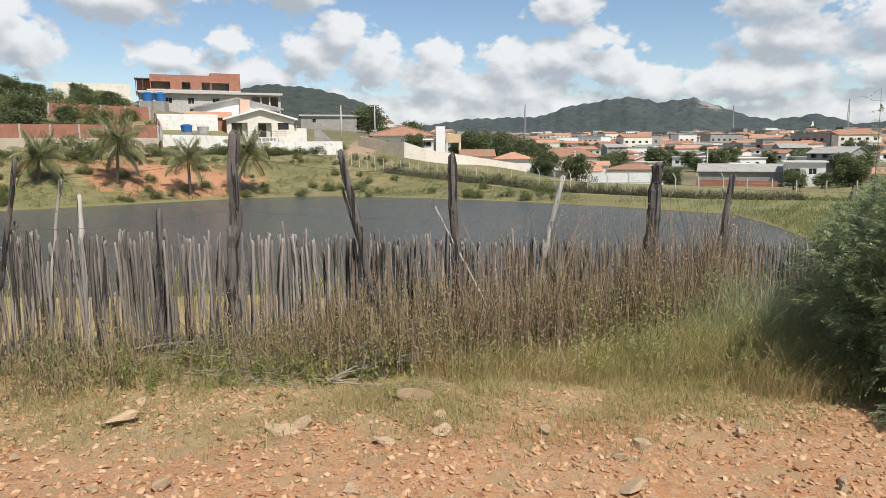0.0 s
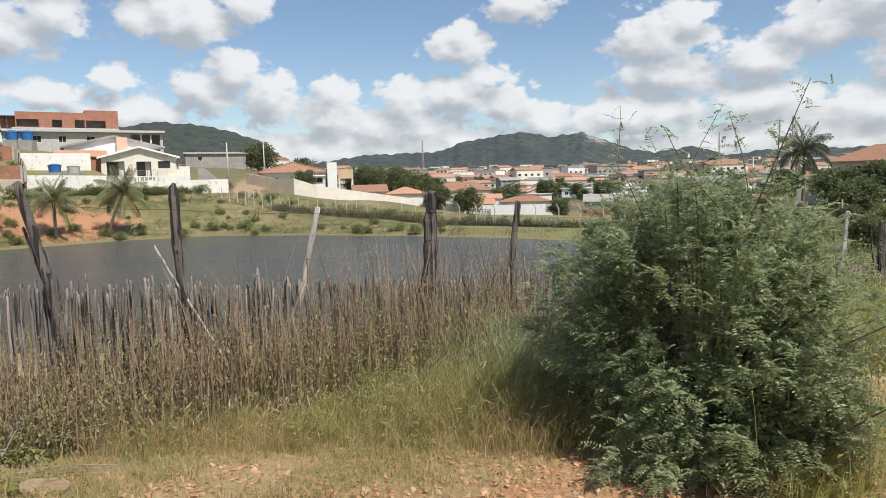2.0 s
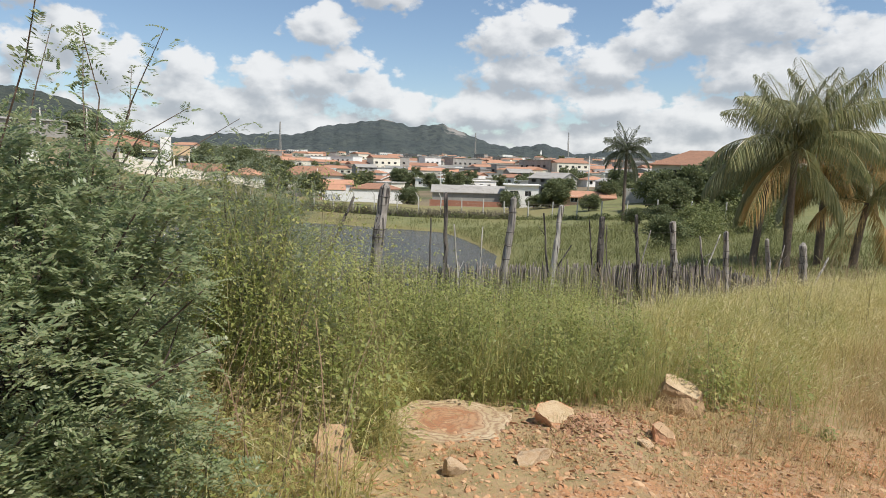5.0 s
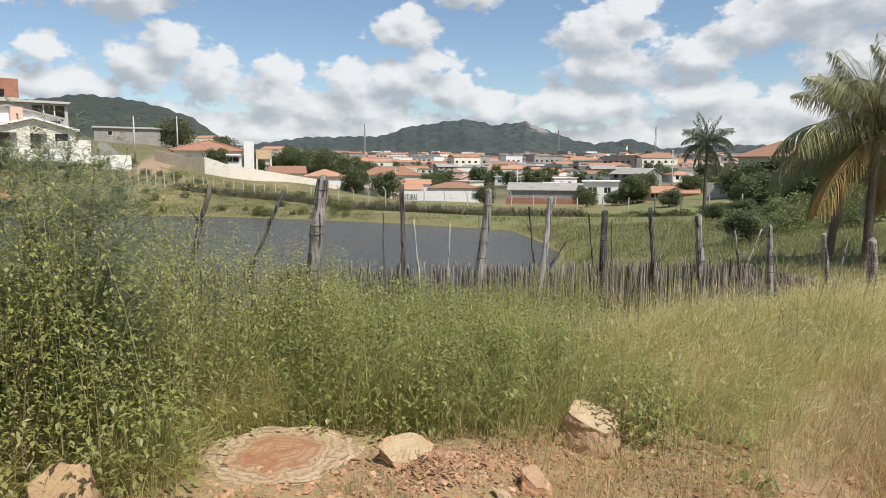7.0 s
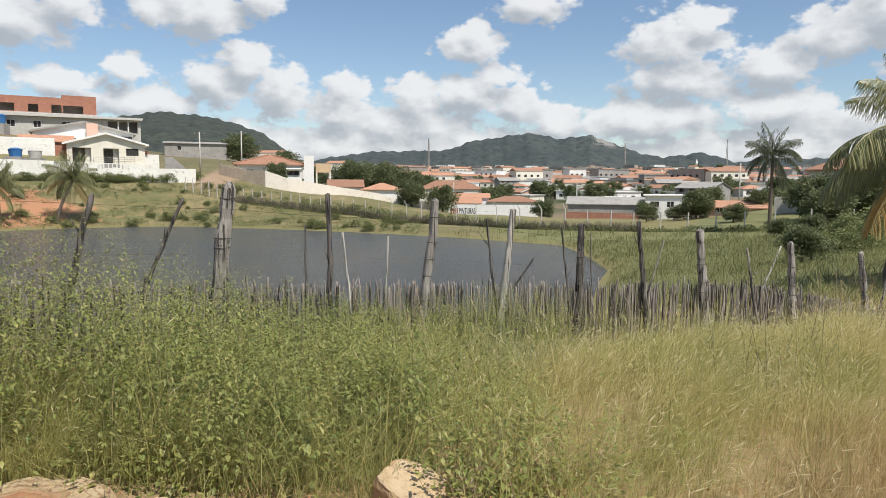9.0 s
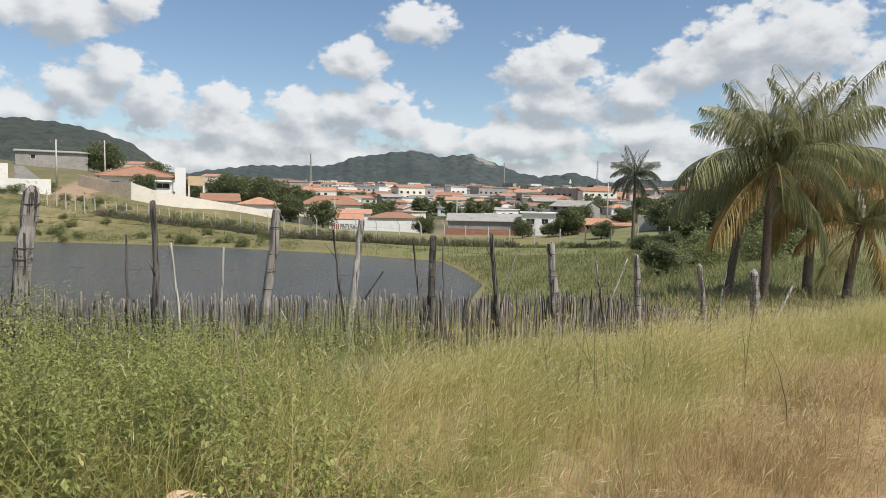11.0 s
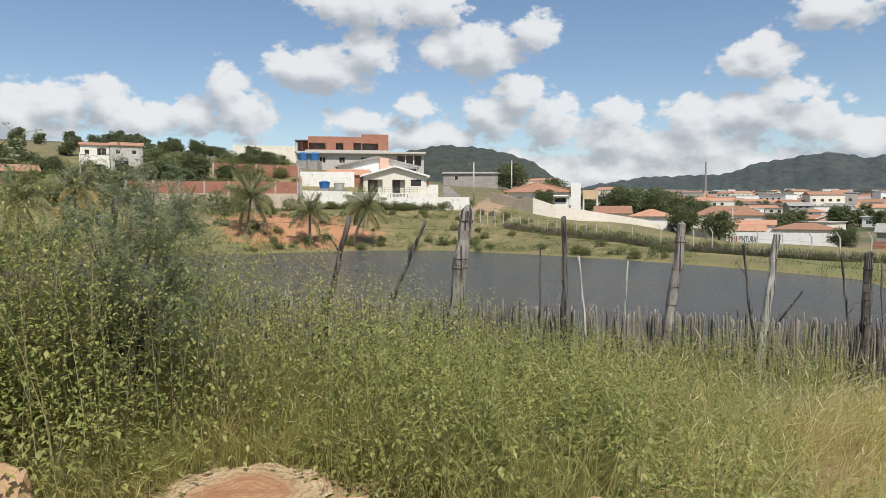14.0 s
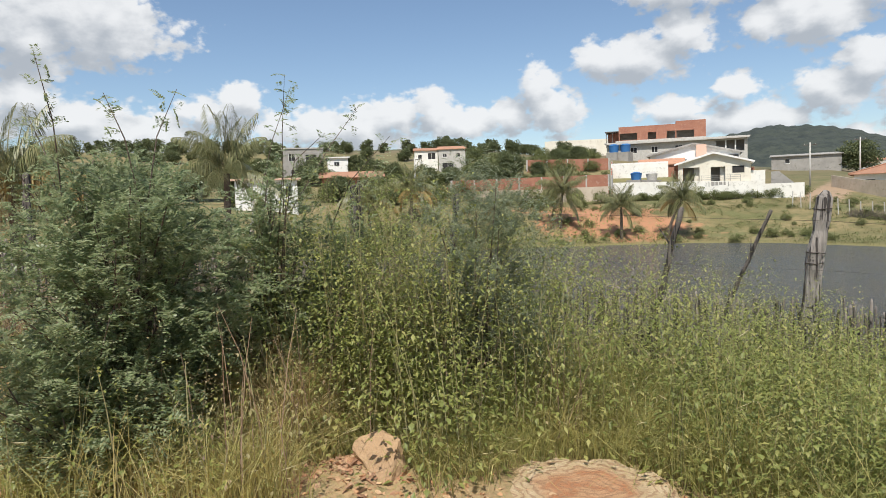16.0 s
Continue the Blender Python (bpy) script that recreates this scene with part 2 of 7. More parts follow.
def ground_mat():
    m, nt, b = base_mat("soil and turf", 0.95)
    geo = nt.nodes.new("ShaderNodeNewGeometry")
    sep = nt.nodes.new("ShaderNodeSeparateXYZ")
    nt.links.new(geo.outputs["Position"], sep.inputs[0])
    X, Y, Z = sep.outputs

    def mth(op, a, b_=None):
        n = nt.nodes.new("ShaderNodeMath")
        n.operation = op
        for i, v in enumerate((a, b_)):
            if isinstance(v, (int, float)):
                n.inputs[i].default_value = v
            elif v is not None:
                nt.links.new(v, n.inputs[i])
        return n.outputs[0]

    def step(v, lo, hi):
        n = nt.nodes.new("ShaderNodeMapRange")
        n.interpolation_type = "SMOOTHSTEP"
        n.inputs["From Min"].default_value, n.inputs["From Max"].default_value = lo, hi
        nt.links.new(v, n.inputs["Value"])
        return n.outputs[0]

    earth = ramp_mix(nt, noise_fac(nt, 1.6, 0.35, 0.65), (0.48, 0.225, 0.095), (0.47, 0.28, 0.14))
    earth = ramp_mix(nt, noise_fac(nt, 22.0, 0.48, 0.6, 6.0, 0.7), earth, (0.50, 0.33, 0.20))
    earth = ramp_mix(nt, noise_fac(nt, 60.0, 0.55, 0.65, 3.0, 0.7), earth, (0.26, 0.14, 0.08))
    turf = ramp_mix(nt, noise_fac(nt, 2.3, 0.35, 0.65), (0.34, 0.26, 0.12), (0.44, 0.32, 0.17))
    turf = ramp_mix(nt, noise_fac(nt, 35.0, 0.45, 0.62, 5.0, 0.7), turf, (0.40, 0.26, 0.14))
    turf = ramp_mix(nt, noise_fac(nt, 11.0, 0.5, 0.66, 6.0, 0.75), turf, (0.23, 0.195, 0.085))
    earth = ramp_mix(nt, noise_fac(nt, 9.0, 0.52, 0.68, 7.0, 0.75), earth, (0.31, 0.145, 0.07))
    # the road verge: bare earth on the road's side, thin turf towards the fence
    edge = mth("SUBTRACT", Y, mth("ADD", mth("MULTIPLY", X, 0.13), 3.95))
    wob = noise_fac(nt, 0.9, 0.0, 1.0, 6.0, 0.65)
    edge = mth("ADD", edge, mth("MULTIPLY", mth("SUBTRACT", wob, 0.5), 2.4))
    near = ramp_mix(nt, step(edge, -0.25, 0.35), earth, turf)
    near = ramp_mix(nt, mth("MULTIPLY", noise_fac(nt, 3.5, 0.50, 0.62, 6.0, 0.7), 0.7), near, turf)
    # the far bank: grass with worn orange earth
    bank = ramp_mix(nt, noise_fac(nt, 0.12, 0.4, 0.6), (0.185, 0.155, 0.064), (0.26, 0.205, 0.098))
    bank = ramp_mix(nt, noise_fac(nt, 0.7, 0.42, 0.68, 7.0, 0.72), bank, (0.13, 0.125, 0.05))
    bank = ramp_mix(nt, noise_fac(nt, 0.22, 0.5, 0.62, 6.0, 0.65), bank, (0.14, 0.14, 0.052))
    dx, dy = mth("DIVIDE", mth("ADD", X, 37.0), 17.0), mth("DIVIDE", mth("SUBTRACT", Y, 91.0), 11.0)
    worn = mth("SUBTRACT", 1.0, mth("ADD", mth("MULTIPLY", dx, dx), mth("MULTIPLY", dy, dy)))
    worn = mth("ADD", worn, mth("MULTIPLY", mth("SUBTRACT", noise_fac(nt, 0.25, 0.0, 1.0, 6.0, 0.65), 0.5), 2.2))
    bank = ramp_mix(nt, step(worn, 0.25, 0.75), bank, (0.40, 0.20, 0.105))
    bank = ramp_mix(nt, step(mth("SUBTRACT", X, mth("MULTIPLY", Y, 0.08)), 14.0, 20.0), bank, ramp_mix(nt, noise_fac(nt, 0.5, 0.35, 0.65, 6.0), (0.145, 0.155, 0.055), (0.19, 0.185, 0.07)))
    tx = mth("ABSOLUTE", mth("ADD", X, mth("ADD", 15.0, mth("MULTIPLY", mth("SUBTRACT", wob, 0.5), 3.0))))
    track = mth("MULTIPLY", step(tx, 3.4, 2.2), step(Y, 112.0, 117.0))
    bank = ramp_mix(nt, track, bank, (0.36, 0.25, 0.16))
    # wet rim along the water
    bank = ramp_mix(nt, step(Z, -4.02, -4.25), bank, (0.20, 0.175, 0.065))
    far = ramp_mix(nt, noise_fac(nt, 0.02, 0.4, 0.6), (0.07, 0.085, 0.03), (0.20, 0.15, 0.09))
    land = ramp_mix(nt, step(Y, 110.0, 180.0), bank, far)
    nt.links.new(ramp_mix(nt, step(Y, 14.0, 22.0), near, land), b.inputs["Base Color"])
    bump(nt, b, noise_fac(nt, 26.0, 0.2, 0.8, 9.0, 0.75), 0.7, 0.016)
    return m


def water_mat():
    m, nt, b = base_mat("pond water", 0.16)
    nt.links.new(ramp_mix(nt, noise_fac(nt, 0.05, 0.4, 0.6), (0.080, 0.088, 0.094), (0.095, 0.093, 0.088)), b.inputs["Base Color"])
    bump(nt, b, noise_fac(nt, 1.3, 0.1, 0.9, 8.0, 0.72, stretch=(0.35, 1.8, 1)), 0.9, 0.3)
    return m


GROUND, WATER = ground_mat(), water_mat()
def cracked(name, a, b2, deep, line=0.55, spread=0.0):
    """Weathered wood: long grain, dark drying cracks and pale bleached ridges."""
    m, nt, b = base_mat(name, 0.9)
    grain = noise_fac(nt, 26.0, 0.3, 0.7, 6.0, 0.65, stretch=(1, 1, 0.05))
    col = ramp_mix(nt, grain, a, b2)
    col = ramp_mix(nt, noise_fac(nt, 5.0, 0.42, 0.7, 5.0, stretch=(1, 1, 0.4)), col, tuple(c * 0.62 for c in a))
    split = noise_fac(nt, 34.0, line, line + 0.06, 3.0, 0.5, stretch=(1, 1, 0.035))
    col = ramp_mix(nt, split, col, deep)
    col = ramp_mix(nt, noise_fac(nt, 14.0, 0.62, 0.70, 4.0, 0.6, stretch=(1, 1, 0.5)), col, deep)
    if spread:
        info, isle = nt.nodes.new("ShaderNodeObjectInfo"), nt.nodes.new("ShaderNodeNewGeometry")
        both, fold = nt.nodes.new("ShaderNodeMath"), nt.nodes.new("ShaderNodeMath")
        both.operation, fold.operation = "ADD", "FRACT"
        nt.links.new(info.outputs["Random"], both.inputs[0])
        nt.links.new(isle.outputs["Random Per Island"], both.inputs[1])
        nt.links.new(both.outputs[0], fold.inputs[0])
        mr = nt.nodes.new("ShaderNodeMapRange")
        mr.inputs["To Min"].default_value, mr.inputs["To Max"].default_value = 1 - spread, 1 + spread
        nt.links.new(fold.outputs[0], mr.inputs["Value"])
        hs = nt.nodes.new("ShaderNodeHueSaturation")
        nt.links.new(mr.outputs[0], hs.inputs["Value"])
        nt.links.new(col, hs.inputs["Color"])
        col = hs.outputs[0]
    nt.links.new(col, b.inputs["Base Color"])
    h = nt.nodes.new("ShaderNodeMath")
    h.operation = "SUBTRACT"
    nt.links.new(grain, h.inputs[0])
    nt.links.new(split, h.inputs[1])
    bump(nt, b, h.outputs[0], 1.0, 0.012)
    return m


POSTWOOD = cracked("weathered post wood", (0.44, 0.40, 0.355), (0.27, 0.24, 0.215), (0.065, 0.055, 0.05))
WOOD = cracked("weathered stick wood", (0.34, 0.295, 0.26), (0.205, 0.175, 0.15), (0.05, 0.042, 0.036), 0.56, 0.45)
TWIG = surface("dry grey twigs", (0.34, 0.30, 0.25), (0.24, 0.20, 0.165), 12.0, 0.9, 60.0, 0.002, (0.15, 0.12, 0.10))
DARKWOOD = cracked("dark charred wood", (0.20, 0.175, 0.155), (0.115, 0.098, 0.086), (0.03, 0.026, 0.024), 0.5)
PALEWOOD = cracked("pale bare wood", (0.62, 0.58, 0.52), (0.45, 0.41, 0.36), (0.12, 0.10, 0.085), 0.57)
CUTWOOD = surface("fresh cut wood", (0.47, 0.33, 0.185), (0.56, 0.43, 0.27), 9.0, 0.85, 60.0, 0.012, (0.33, 0.21, 0.12))
BARK = surface("brown bark", (0.16, 0.12, 0.09), (0.09, 0.07, 0.055), 9.0, 0.95, 50.0, 0.01, (0.24, 0.19, 0.14))
STONE = surface("ochre field stone", (0.56, 0.38, 0.22), (0.62, 0.47, 0.31), 7.0, 0.9, 60.0, 0.006, (0.46, 0.26, 0.14), spread=0.2)
REDSTONE = surface("red broken stone", (0.46, 0.23, 0.125), (0.52, 0.32, 0.19), 9.0, 0.9, 60.0, 0.006, (0.30, 0.15, 0.09), spread=0.25)
def hill_mat(name, low, high, deep, grain):
    m, nt, b = base_mat(name, 0.95)
    col = ramp_mix(nt, noise_fac(nt, 0.006, 0.35, 0.65), low, high)
    col = ramp_mix(nt, noise_fac(nt, grain, 0.45, 0.62, 7.0, 0.7), col, deep)
    geo = nt.nodes.new("ShaderNodeNewGeometry")
    # bare rock faces below two of the far summits
    for cx, cy, cz, rx, rz, lo in ((1004.0, 2690.0, 166.0, 62.0, 34.0, 0.2), (769.0, 2800.0, 210.0, 55.0, 12.0, 0.1)):
        gap = nt.nodes.new("ShaderNodeVectorMath")
        gap.operation = "SUBTRACT"
        nt.links.new(geo.outputs["Position"], gap.inputs[0])
        gap.inputs[1].default_value = (cx, cy, cz)
        shrink = nt.nodes.new("ShaderNodeVectorMath")
        shrink.operation = "MULTIPLY"
        nt.links.new(gap.outputs[0], shrink.inputs[0])
        shrink.inputs[1].default_value = (1 / rx, 0.003, 1 / rz)
        far_off = nt.nodes.new("ShaderNodeVectorMath")
        far_off.operation = "LENGTH"
        nt.links.new(shrink.outputs[0], far_off.inputs[0])
        rock = nt.nodes.new("ShaderNodeMath")
        rock.operation = "MULTIPLY_ADD"
        nt.links.new(noise_fac(nt, 0.03, 0.0, 1.0, 8.0, 0.7), rock.inputs[0])
        rock.inputs[1].default_value = -2.0
        nt.links.new(far_off.outputs["Value"], rock.inputs[2])
        face = nt.nodes.new("ShaderNodeMapRange")
        face.inputs["From Min"].default_value, face.inputs["From Max"].default_value, face.inputs["To Max"].default_value = lo - 0.2, lo - 0.6, 0.75
        nt.links.new(rock.outputs[0], face.inputs["Value"])
        col = ramp_mix(nt, face.outputs[0], col, (0.30, 0.275, 0.25))
    nt.links.new(col, b.inputs["Base Color"])
    bump(nt, b, noise_fac(nt, 0.02, 0.2, 0.8, 6.0, 0.6), 0.8, 10.0)
    return m


# The far range is tinted bluer: distance haze put into its colours.
HAZEHILL = hill_mat("scrub hill with haze in its colour", (0.042, 0.055, 0.053), (0.064, 0.076, 0.068), (0.032, 0.042, 0.044), 0.035)
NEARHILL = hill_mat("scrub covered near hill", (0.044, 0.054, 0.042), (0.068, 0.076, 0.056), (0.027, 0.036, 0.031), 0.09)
CONCRETE = surface("pale concrete", (0.52, 0.50, 0.46), (0.42, 0.40, 0.36), 2.0, 0.85, 20.0, 0.003, (0.30, 0.28, 0.25))
WHITE = surface("white limewash", (0.80, 0.79, 0.76), (0.76, 0.74, 0.70), 0.5, 0.85, 8.0, 0.004, (0.60, 0.57, 0.51))
CREAM = surface("cream paint", (0.74, 0.70, 0.59), (0.68, 0.63, 0.52), 0.5, 0.85, 8.0, 0.004, (0.50, 0.44, 0.35))
PEACH = surface("peach paint", (0.66, 0.44, 0.34), (0.60, 0.39, 0.29), 0.5, 0.85, 8.0, 0.004)
PLASTER = surface("grey render", (0.36, 0.34, 0.31), (0.28, 0.265, 0.24), 0.5, 0.9, 8.0, 0.006, (0.20, 0.185, 0.165))
BRICK = surface("raw red brickwork", (0.36, 0.165, 0.105), (0.30, 0.13, 0.085), 0.7, 0.9, 6.0, 0.01, (0.42, 0.26, 0.19))
TILE = surface("orange clay roof tiles", (0.42, 0.22, 0.135), (0.35, 0.185, 0.115), 0.6, 0.85, 12.0, 0.02, (0.25, 0.15, 0.10), spread=0.3)
DARK = surface("dark interior", (0.02, 0.019, 0.018), (0.03, 0.028, 0.026), 1.0, 0.7, 8.0, 0)
WOODFACE = surface("weathered split wood", (0.43, 0.285, 0.16), (0.35, 0.225, 0.125), 9.0, 0.85, 50.0, 0.01, (0.38, 0.26, 0.15), (1, 1, 0.3))
BLUE = surface("blue plastic tank", (0.03, 0.13, 0.34), (0.04, 0.16, 0.38), 1.0, 0.45, 8.0, 0)
WIRE = surface("rusty wire", (0.20, 0.16, 0.13), (0.28, 0.24, 0.20), 20.0, 0.6, 60.0, 0, metal=0.6)

# ---- mesh helpers ----
def link_mesh(name, verts, faces, material, parent=None, label="", smooth=False):
    me = bpy.data.meshes.new(name)
    me.from_pydata([tuple(v) for v in verts], [], [tuple(int(i) for i in f) for f in faces])
    me.materials.append(material)
    if smooth:
        me.polygons.foreach_set("use_smooth", [True] * len(me.polygons))
    ob = new(name, me)
    if parent is not None:
        ob.parent = parent
    return tagged(ob, label)


def part(name, bm, material, parent, label="", smooth=False):
    me = bpy.data.meshes.new(name)
    bm.to_mesh(me)
    bm.free()
    me.materials.append(material)
    if smooth:
        me.polygons.foreach_set("use_smooth", [True] * len(me.polygons))
    ob = new(name, me)
    ob.parent = parent
    return tagged(ob, label)


def thing(name, m, label, category, group="", kind=""):
    ob = new(name)
    ob.matrix_world = m
    ob.empty_display_size = 0.1
    return tagged(ob, label, category, group, kind)


def box(bm, x0, x1, y0, y1, z0, z1):
    v = [bm.verts.new(p) for p in ((x0, y0, z0), (x1, y0, z0), (x1, y1, z0), (x0, y1, z0), (x0, y0, z1), (x1, y0, z1), (x1, y1, z1), (x0, y1, z1))]
    for f in ((3, 2, 1, 0), (4, 5, 6, 7), (0, 1, 5, 4), (1, 2, 6, 5), (2, 3, 7, 6), (3, 0, 4, 7)):
        bm.faces.new([v[i] for i in f])
    return v


def tube(path, radii, sides=7, wobble=0.0, rnd=None):
    """Verts and faces of a closed tapered tube along a list of points."""
    path = [Vector(p) for p in path]
    verts, faces = [], []
    side = Vector((1, 0.13, 0.07)).normalized()
    for i, p in enumerate(path):
        d = (path[min(i + 1, len(path) - 1)] - path[max(i - 1, 0)]).normalized()
        a = d.cross(side if abs(d.dot(side)) < 0.9 else Vector((0, 1, 0))).normalized()
        b = d.cross(a)
        for k in range(sides):
            w = 2 * math.pi * k / sides
            r = radii[i] * (1 + (rnd.uniform(-wobble, wobble) if rnd else 0))
            verts.append(p + a * (r * math.cos(w)) + b * (r * math.sin(w)))
    for i in range(len(path) - 1):
        for k in range(sides):
            k2 = (k + 1) % sides
            faces.append((i * sides + k, i * sides + k2, (i + 1) * sides + k2, (i + 1) * sides + k))
    faces.append(tuple(reversed(range(sides))))
    faces.append(tuple(range((len(path) - 1) * sides, len(path) * sides)))
    return verts, faces


def merge(bags):
    verts, faces = [], []
    for v, f in bags:
        n = len(verts)
        verts.extend(v)
        faces.extend(tuple(i + n for i in q) for q in f)
    return verts, faces


# ---- the lie of the land ----
WATER_Z = -4.3
AZ = (-60, -40, -25, -10, 0, 12, 25, 40, 60)
RANGE = (60, 90, 120, 165, 200, 250, 500, 1500, 2600)
FAR_LAND = (
    (-1.0, 1.6, 4.6, 10.5, 18.0, 23.0, 22.0, 30.0, 40.0),
    (-2.0, 0.4, 3.2, 10.2, 17.5, 23.0, 22.0, 30.0, 40.0),
    (-3.5, -1.6, 2.0, 11.5, 14.5, 16.0, 20.0, 28.0, 40.0),
    (-4.0, -4.0, 1.2, 6.5, 8.0, 10.0, 14.0, 30.0, 45.0),
    (-4.0, -4.0, -1.0, 0.2, 0.0, -0.5, 3.0, 32.0, 50.0),
    (-4.0, -3.9, -4.2, -7.5, -7.0, -6.0, 0.0, 30.0, 50.0),
    (-4.0, -4.2, -5.0, -6.5, -6.0, -5.0, 0.0, 30.0, 50.0),
    (-3.4, -3.6, -1.2, -1.5, -2.0, -2.5, 0.0, 30.0, 50.0),
    (-2.0, -0.8, 0.6, -0.5, -0.7, -1.0, 3.0, 30.0, 50.0),
)
FAR_LAND = np.array(FAR_LAND)


def fence_y(x):
    return 6.735 + 0.4216 * x


def smooth(v, lo, hi):
    t = np.clip((v - lo) / (hi - lo), 0, 1)
    return t * t * (3 - 2 * t)


def far_land(x, y):
    dx, dy = x - 4.0, y - 1.0
    az = np.clip(np.degrees(np.arctan2(dx, dy)), AZ[0], AZ[-1])
    r = np.clip(np.hypot(dx, dy), RANGE[0], RANGE[-1])
    i = np.clip(np.searchsorted(AZ, az, "right") - 1, 0, len(AZ) - 2)
    j = np.clip(np.searchsorted(RANGE, r, "right") - 1, 0, len(RANGE) - 2)
    A, R = np.array(AZ, float), np.array(RANGE, float)
    u, v = (az - A[i]) / (A[i + 1] - A[i]), (r - R[j]) / (R[j + 1] - R[j])
    u = u * u * (3 - 2 * u)
    return (FAR_LAND[i, j] * (1 - u) + FAR_LAND[i + 1, j] * u) * (1 - v) + (FAR_LAND[i, j + 1] * (1 - u) + FAR_LAND[i + 1, j + 1] * u) * v


def pond(x, y):
    """Metres inside the water's edge, below zero on land."""
    far = np.interp(x, (-70, -46, -33, -24, -14, -2, 8, 18, 26, 40), (55, 70, 81, 88, 90, 85, 79, 71, 62, 40)) - y
    near = y - np.maximum(fence_y(x) + 15.0, 8)
    right = np.interp(y, (10, 30, 39, 44, 50, 56, 62), (14, 17.5, 21.8, 24.0, 25.2, 26.0, 26.5)) - x
    left = x + 56.0
    return np.minimum(np.minimum(far * 0.8, near), np.minimum(right, left))


def unevenness(x, y):
    """Small humps and ruts of the verge, and the mound of earth beside the stump."""
    z = 0.016 * np.sin(x * 2.1 + 1.3 * np.sin(y * 1.4)) * np.cos(y * 2.4 + 0.7) + 0.011 * np.sin(x * 4.9 - y * 3.1 + 2 * np.sin(x * 1.1)) + 0.006 * np.sin(x * 11.3 + y * 8.1) * np.cos(y * 13.0 - x * 3.7)
    z = z * (1 - smooth(np.hypot(x - 4.5, y - 1.5), 12, 22)) * smooth(np.hypot(x - 6.08, y - 5.92), 0.45, 0.9)
    return z + 0.10 * np.exp(-((x - 6.95) ** 2 + 1.6 * (y - 5.52) ** 2) / 0.10) + 0.09 * np.exp(-((x - 5.0) ** 2 + (y - 5.24) ** 2) / 0.05)


def ground_z(x, y):
    x, y = np.asarray(x, float), np.asarray(y, float)
    xc = np.clip(x, -25, 30)
    u = (y - fence_y(x)) / 1.085
    road, foot = -0.052 * xc, -0.24 - 0.064 * xc
    near = road + (foot - road) * smooth(u, -3.6, -0.2)
    land = far_land(x, y)
    az, away = np.degrees(np.arctan2(x - 4.0, y - 1.0)), np.hypot(x - 4.0, y - 1.0)
    land = land + 2.3 * smooth(away, 119, 130) * (1 - smooth(away, 142, 165)) * smooth(az, -40, -33) * (1 - smooth(az, -24.5, -21))
    inside = pond(x, y)
    shore = WATER_Z + np.where(inside > 0, -0.18 * inside, 0.10 * np.minimum(-inside, 3) + 0.02 * np.minimum(-inside, 30))
    k = smooth(-inside, 0.0, 14.0)
    beyond = shore * (1 - k) + np.maximum(land, WATER_Z + 0.2 - 7.0 * smooth(-inside, 14, 60)) * k
    bank = near * (1 - smooth(u, 0.3, 14)) + np.minimum(near, beyond) * smooth(u, 0.3, 14)
    z = bank * (1 - smooth(u, 12, 18)) + beyond * smooth(u, 12, 18)
    right = smooth(x, 19, 30) * (1 - smooth(y, 22, 45))
    z = z * (1 - right) + np.maximum(z, -1.9 - 0.02 * np.maximum(y - 15, 0)) * right
    return z + unevenness(x, y)


def ground_at(x, y):
    return float(ground_z(x, y))


def build_ground():
    rings = [0.0]
    step = 0.11
    while rings[-1] < 4300:
        rings.append(rings[-1] + step)
        step = min(0.11 + max(0, rings[-1] - 5) * 0.021, 150)
    rings = np.array(rings[1:])
    fine = np.radians(np.arange(-88, 88, 0.8))
    rest = np.radians(np.arange(88, 272, 6.0))
    ang = np.concatenate([fine, rest])
    X = 4.5 + rings[:, None] * np.sin(ang)[None]
    Y = 1.5 + rings[:, None] * np.cos(ang)[None]
    Z = ground_z(X, Y)
    n, m = Z.shape
    verts = [(4.5, 1.5, ground_at(4.5, 1.5))] + list(zip(X.ravel(), Y.ravel(), Z.ravel()))
    faces = [(0, 1 + (k + 1) % m, 1 + k) for k in range(m)]
    i, k = np.meshgrid(np.arange(n - 1), np.arange(m), indexing="ij")
    k2 = (k + 1) % m
    q = np.stack([1 + i * m + k, 1 + i * m + k2, 1 + (i + 1) * m + k2, 1 + (i + 1) * m + k], -1).reshape(-1, 4)
    faces += q.tolist()
    g = link_mesh("ground", verts, faces, GROUND, smooth=True)
    tagged(g, "stony orange earth verge with thin dry turf", "ground", kind="structure")


build_ground()
wv, wf = [], []
for gx in np.linspace(-62, 34, 25):
    for gy in np.linspace(4, 96, 24):
        wv.append((gx, gy, WATER_Z))
for i in range(24):
    for j in range(23):
        wf.append((i * 24 + j, (i + 1) * 24 + j, (i + 1) * 24 + j + 1, i * 24 + j + 1))
# keep the cells over or next to the pond
wf = [f for f in wf if max(float(pond(wv[i][0], wv[i][1])) for i in f) > -6]
tagged(link_mesh("pond_water", wv, wf, WATER), "rippled grey-brown water of a small reservoir", "pond", kind="structure")


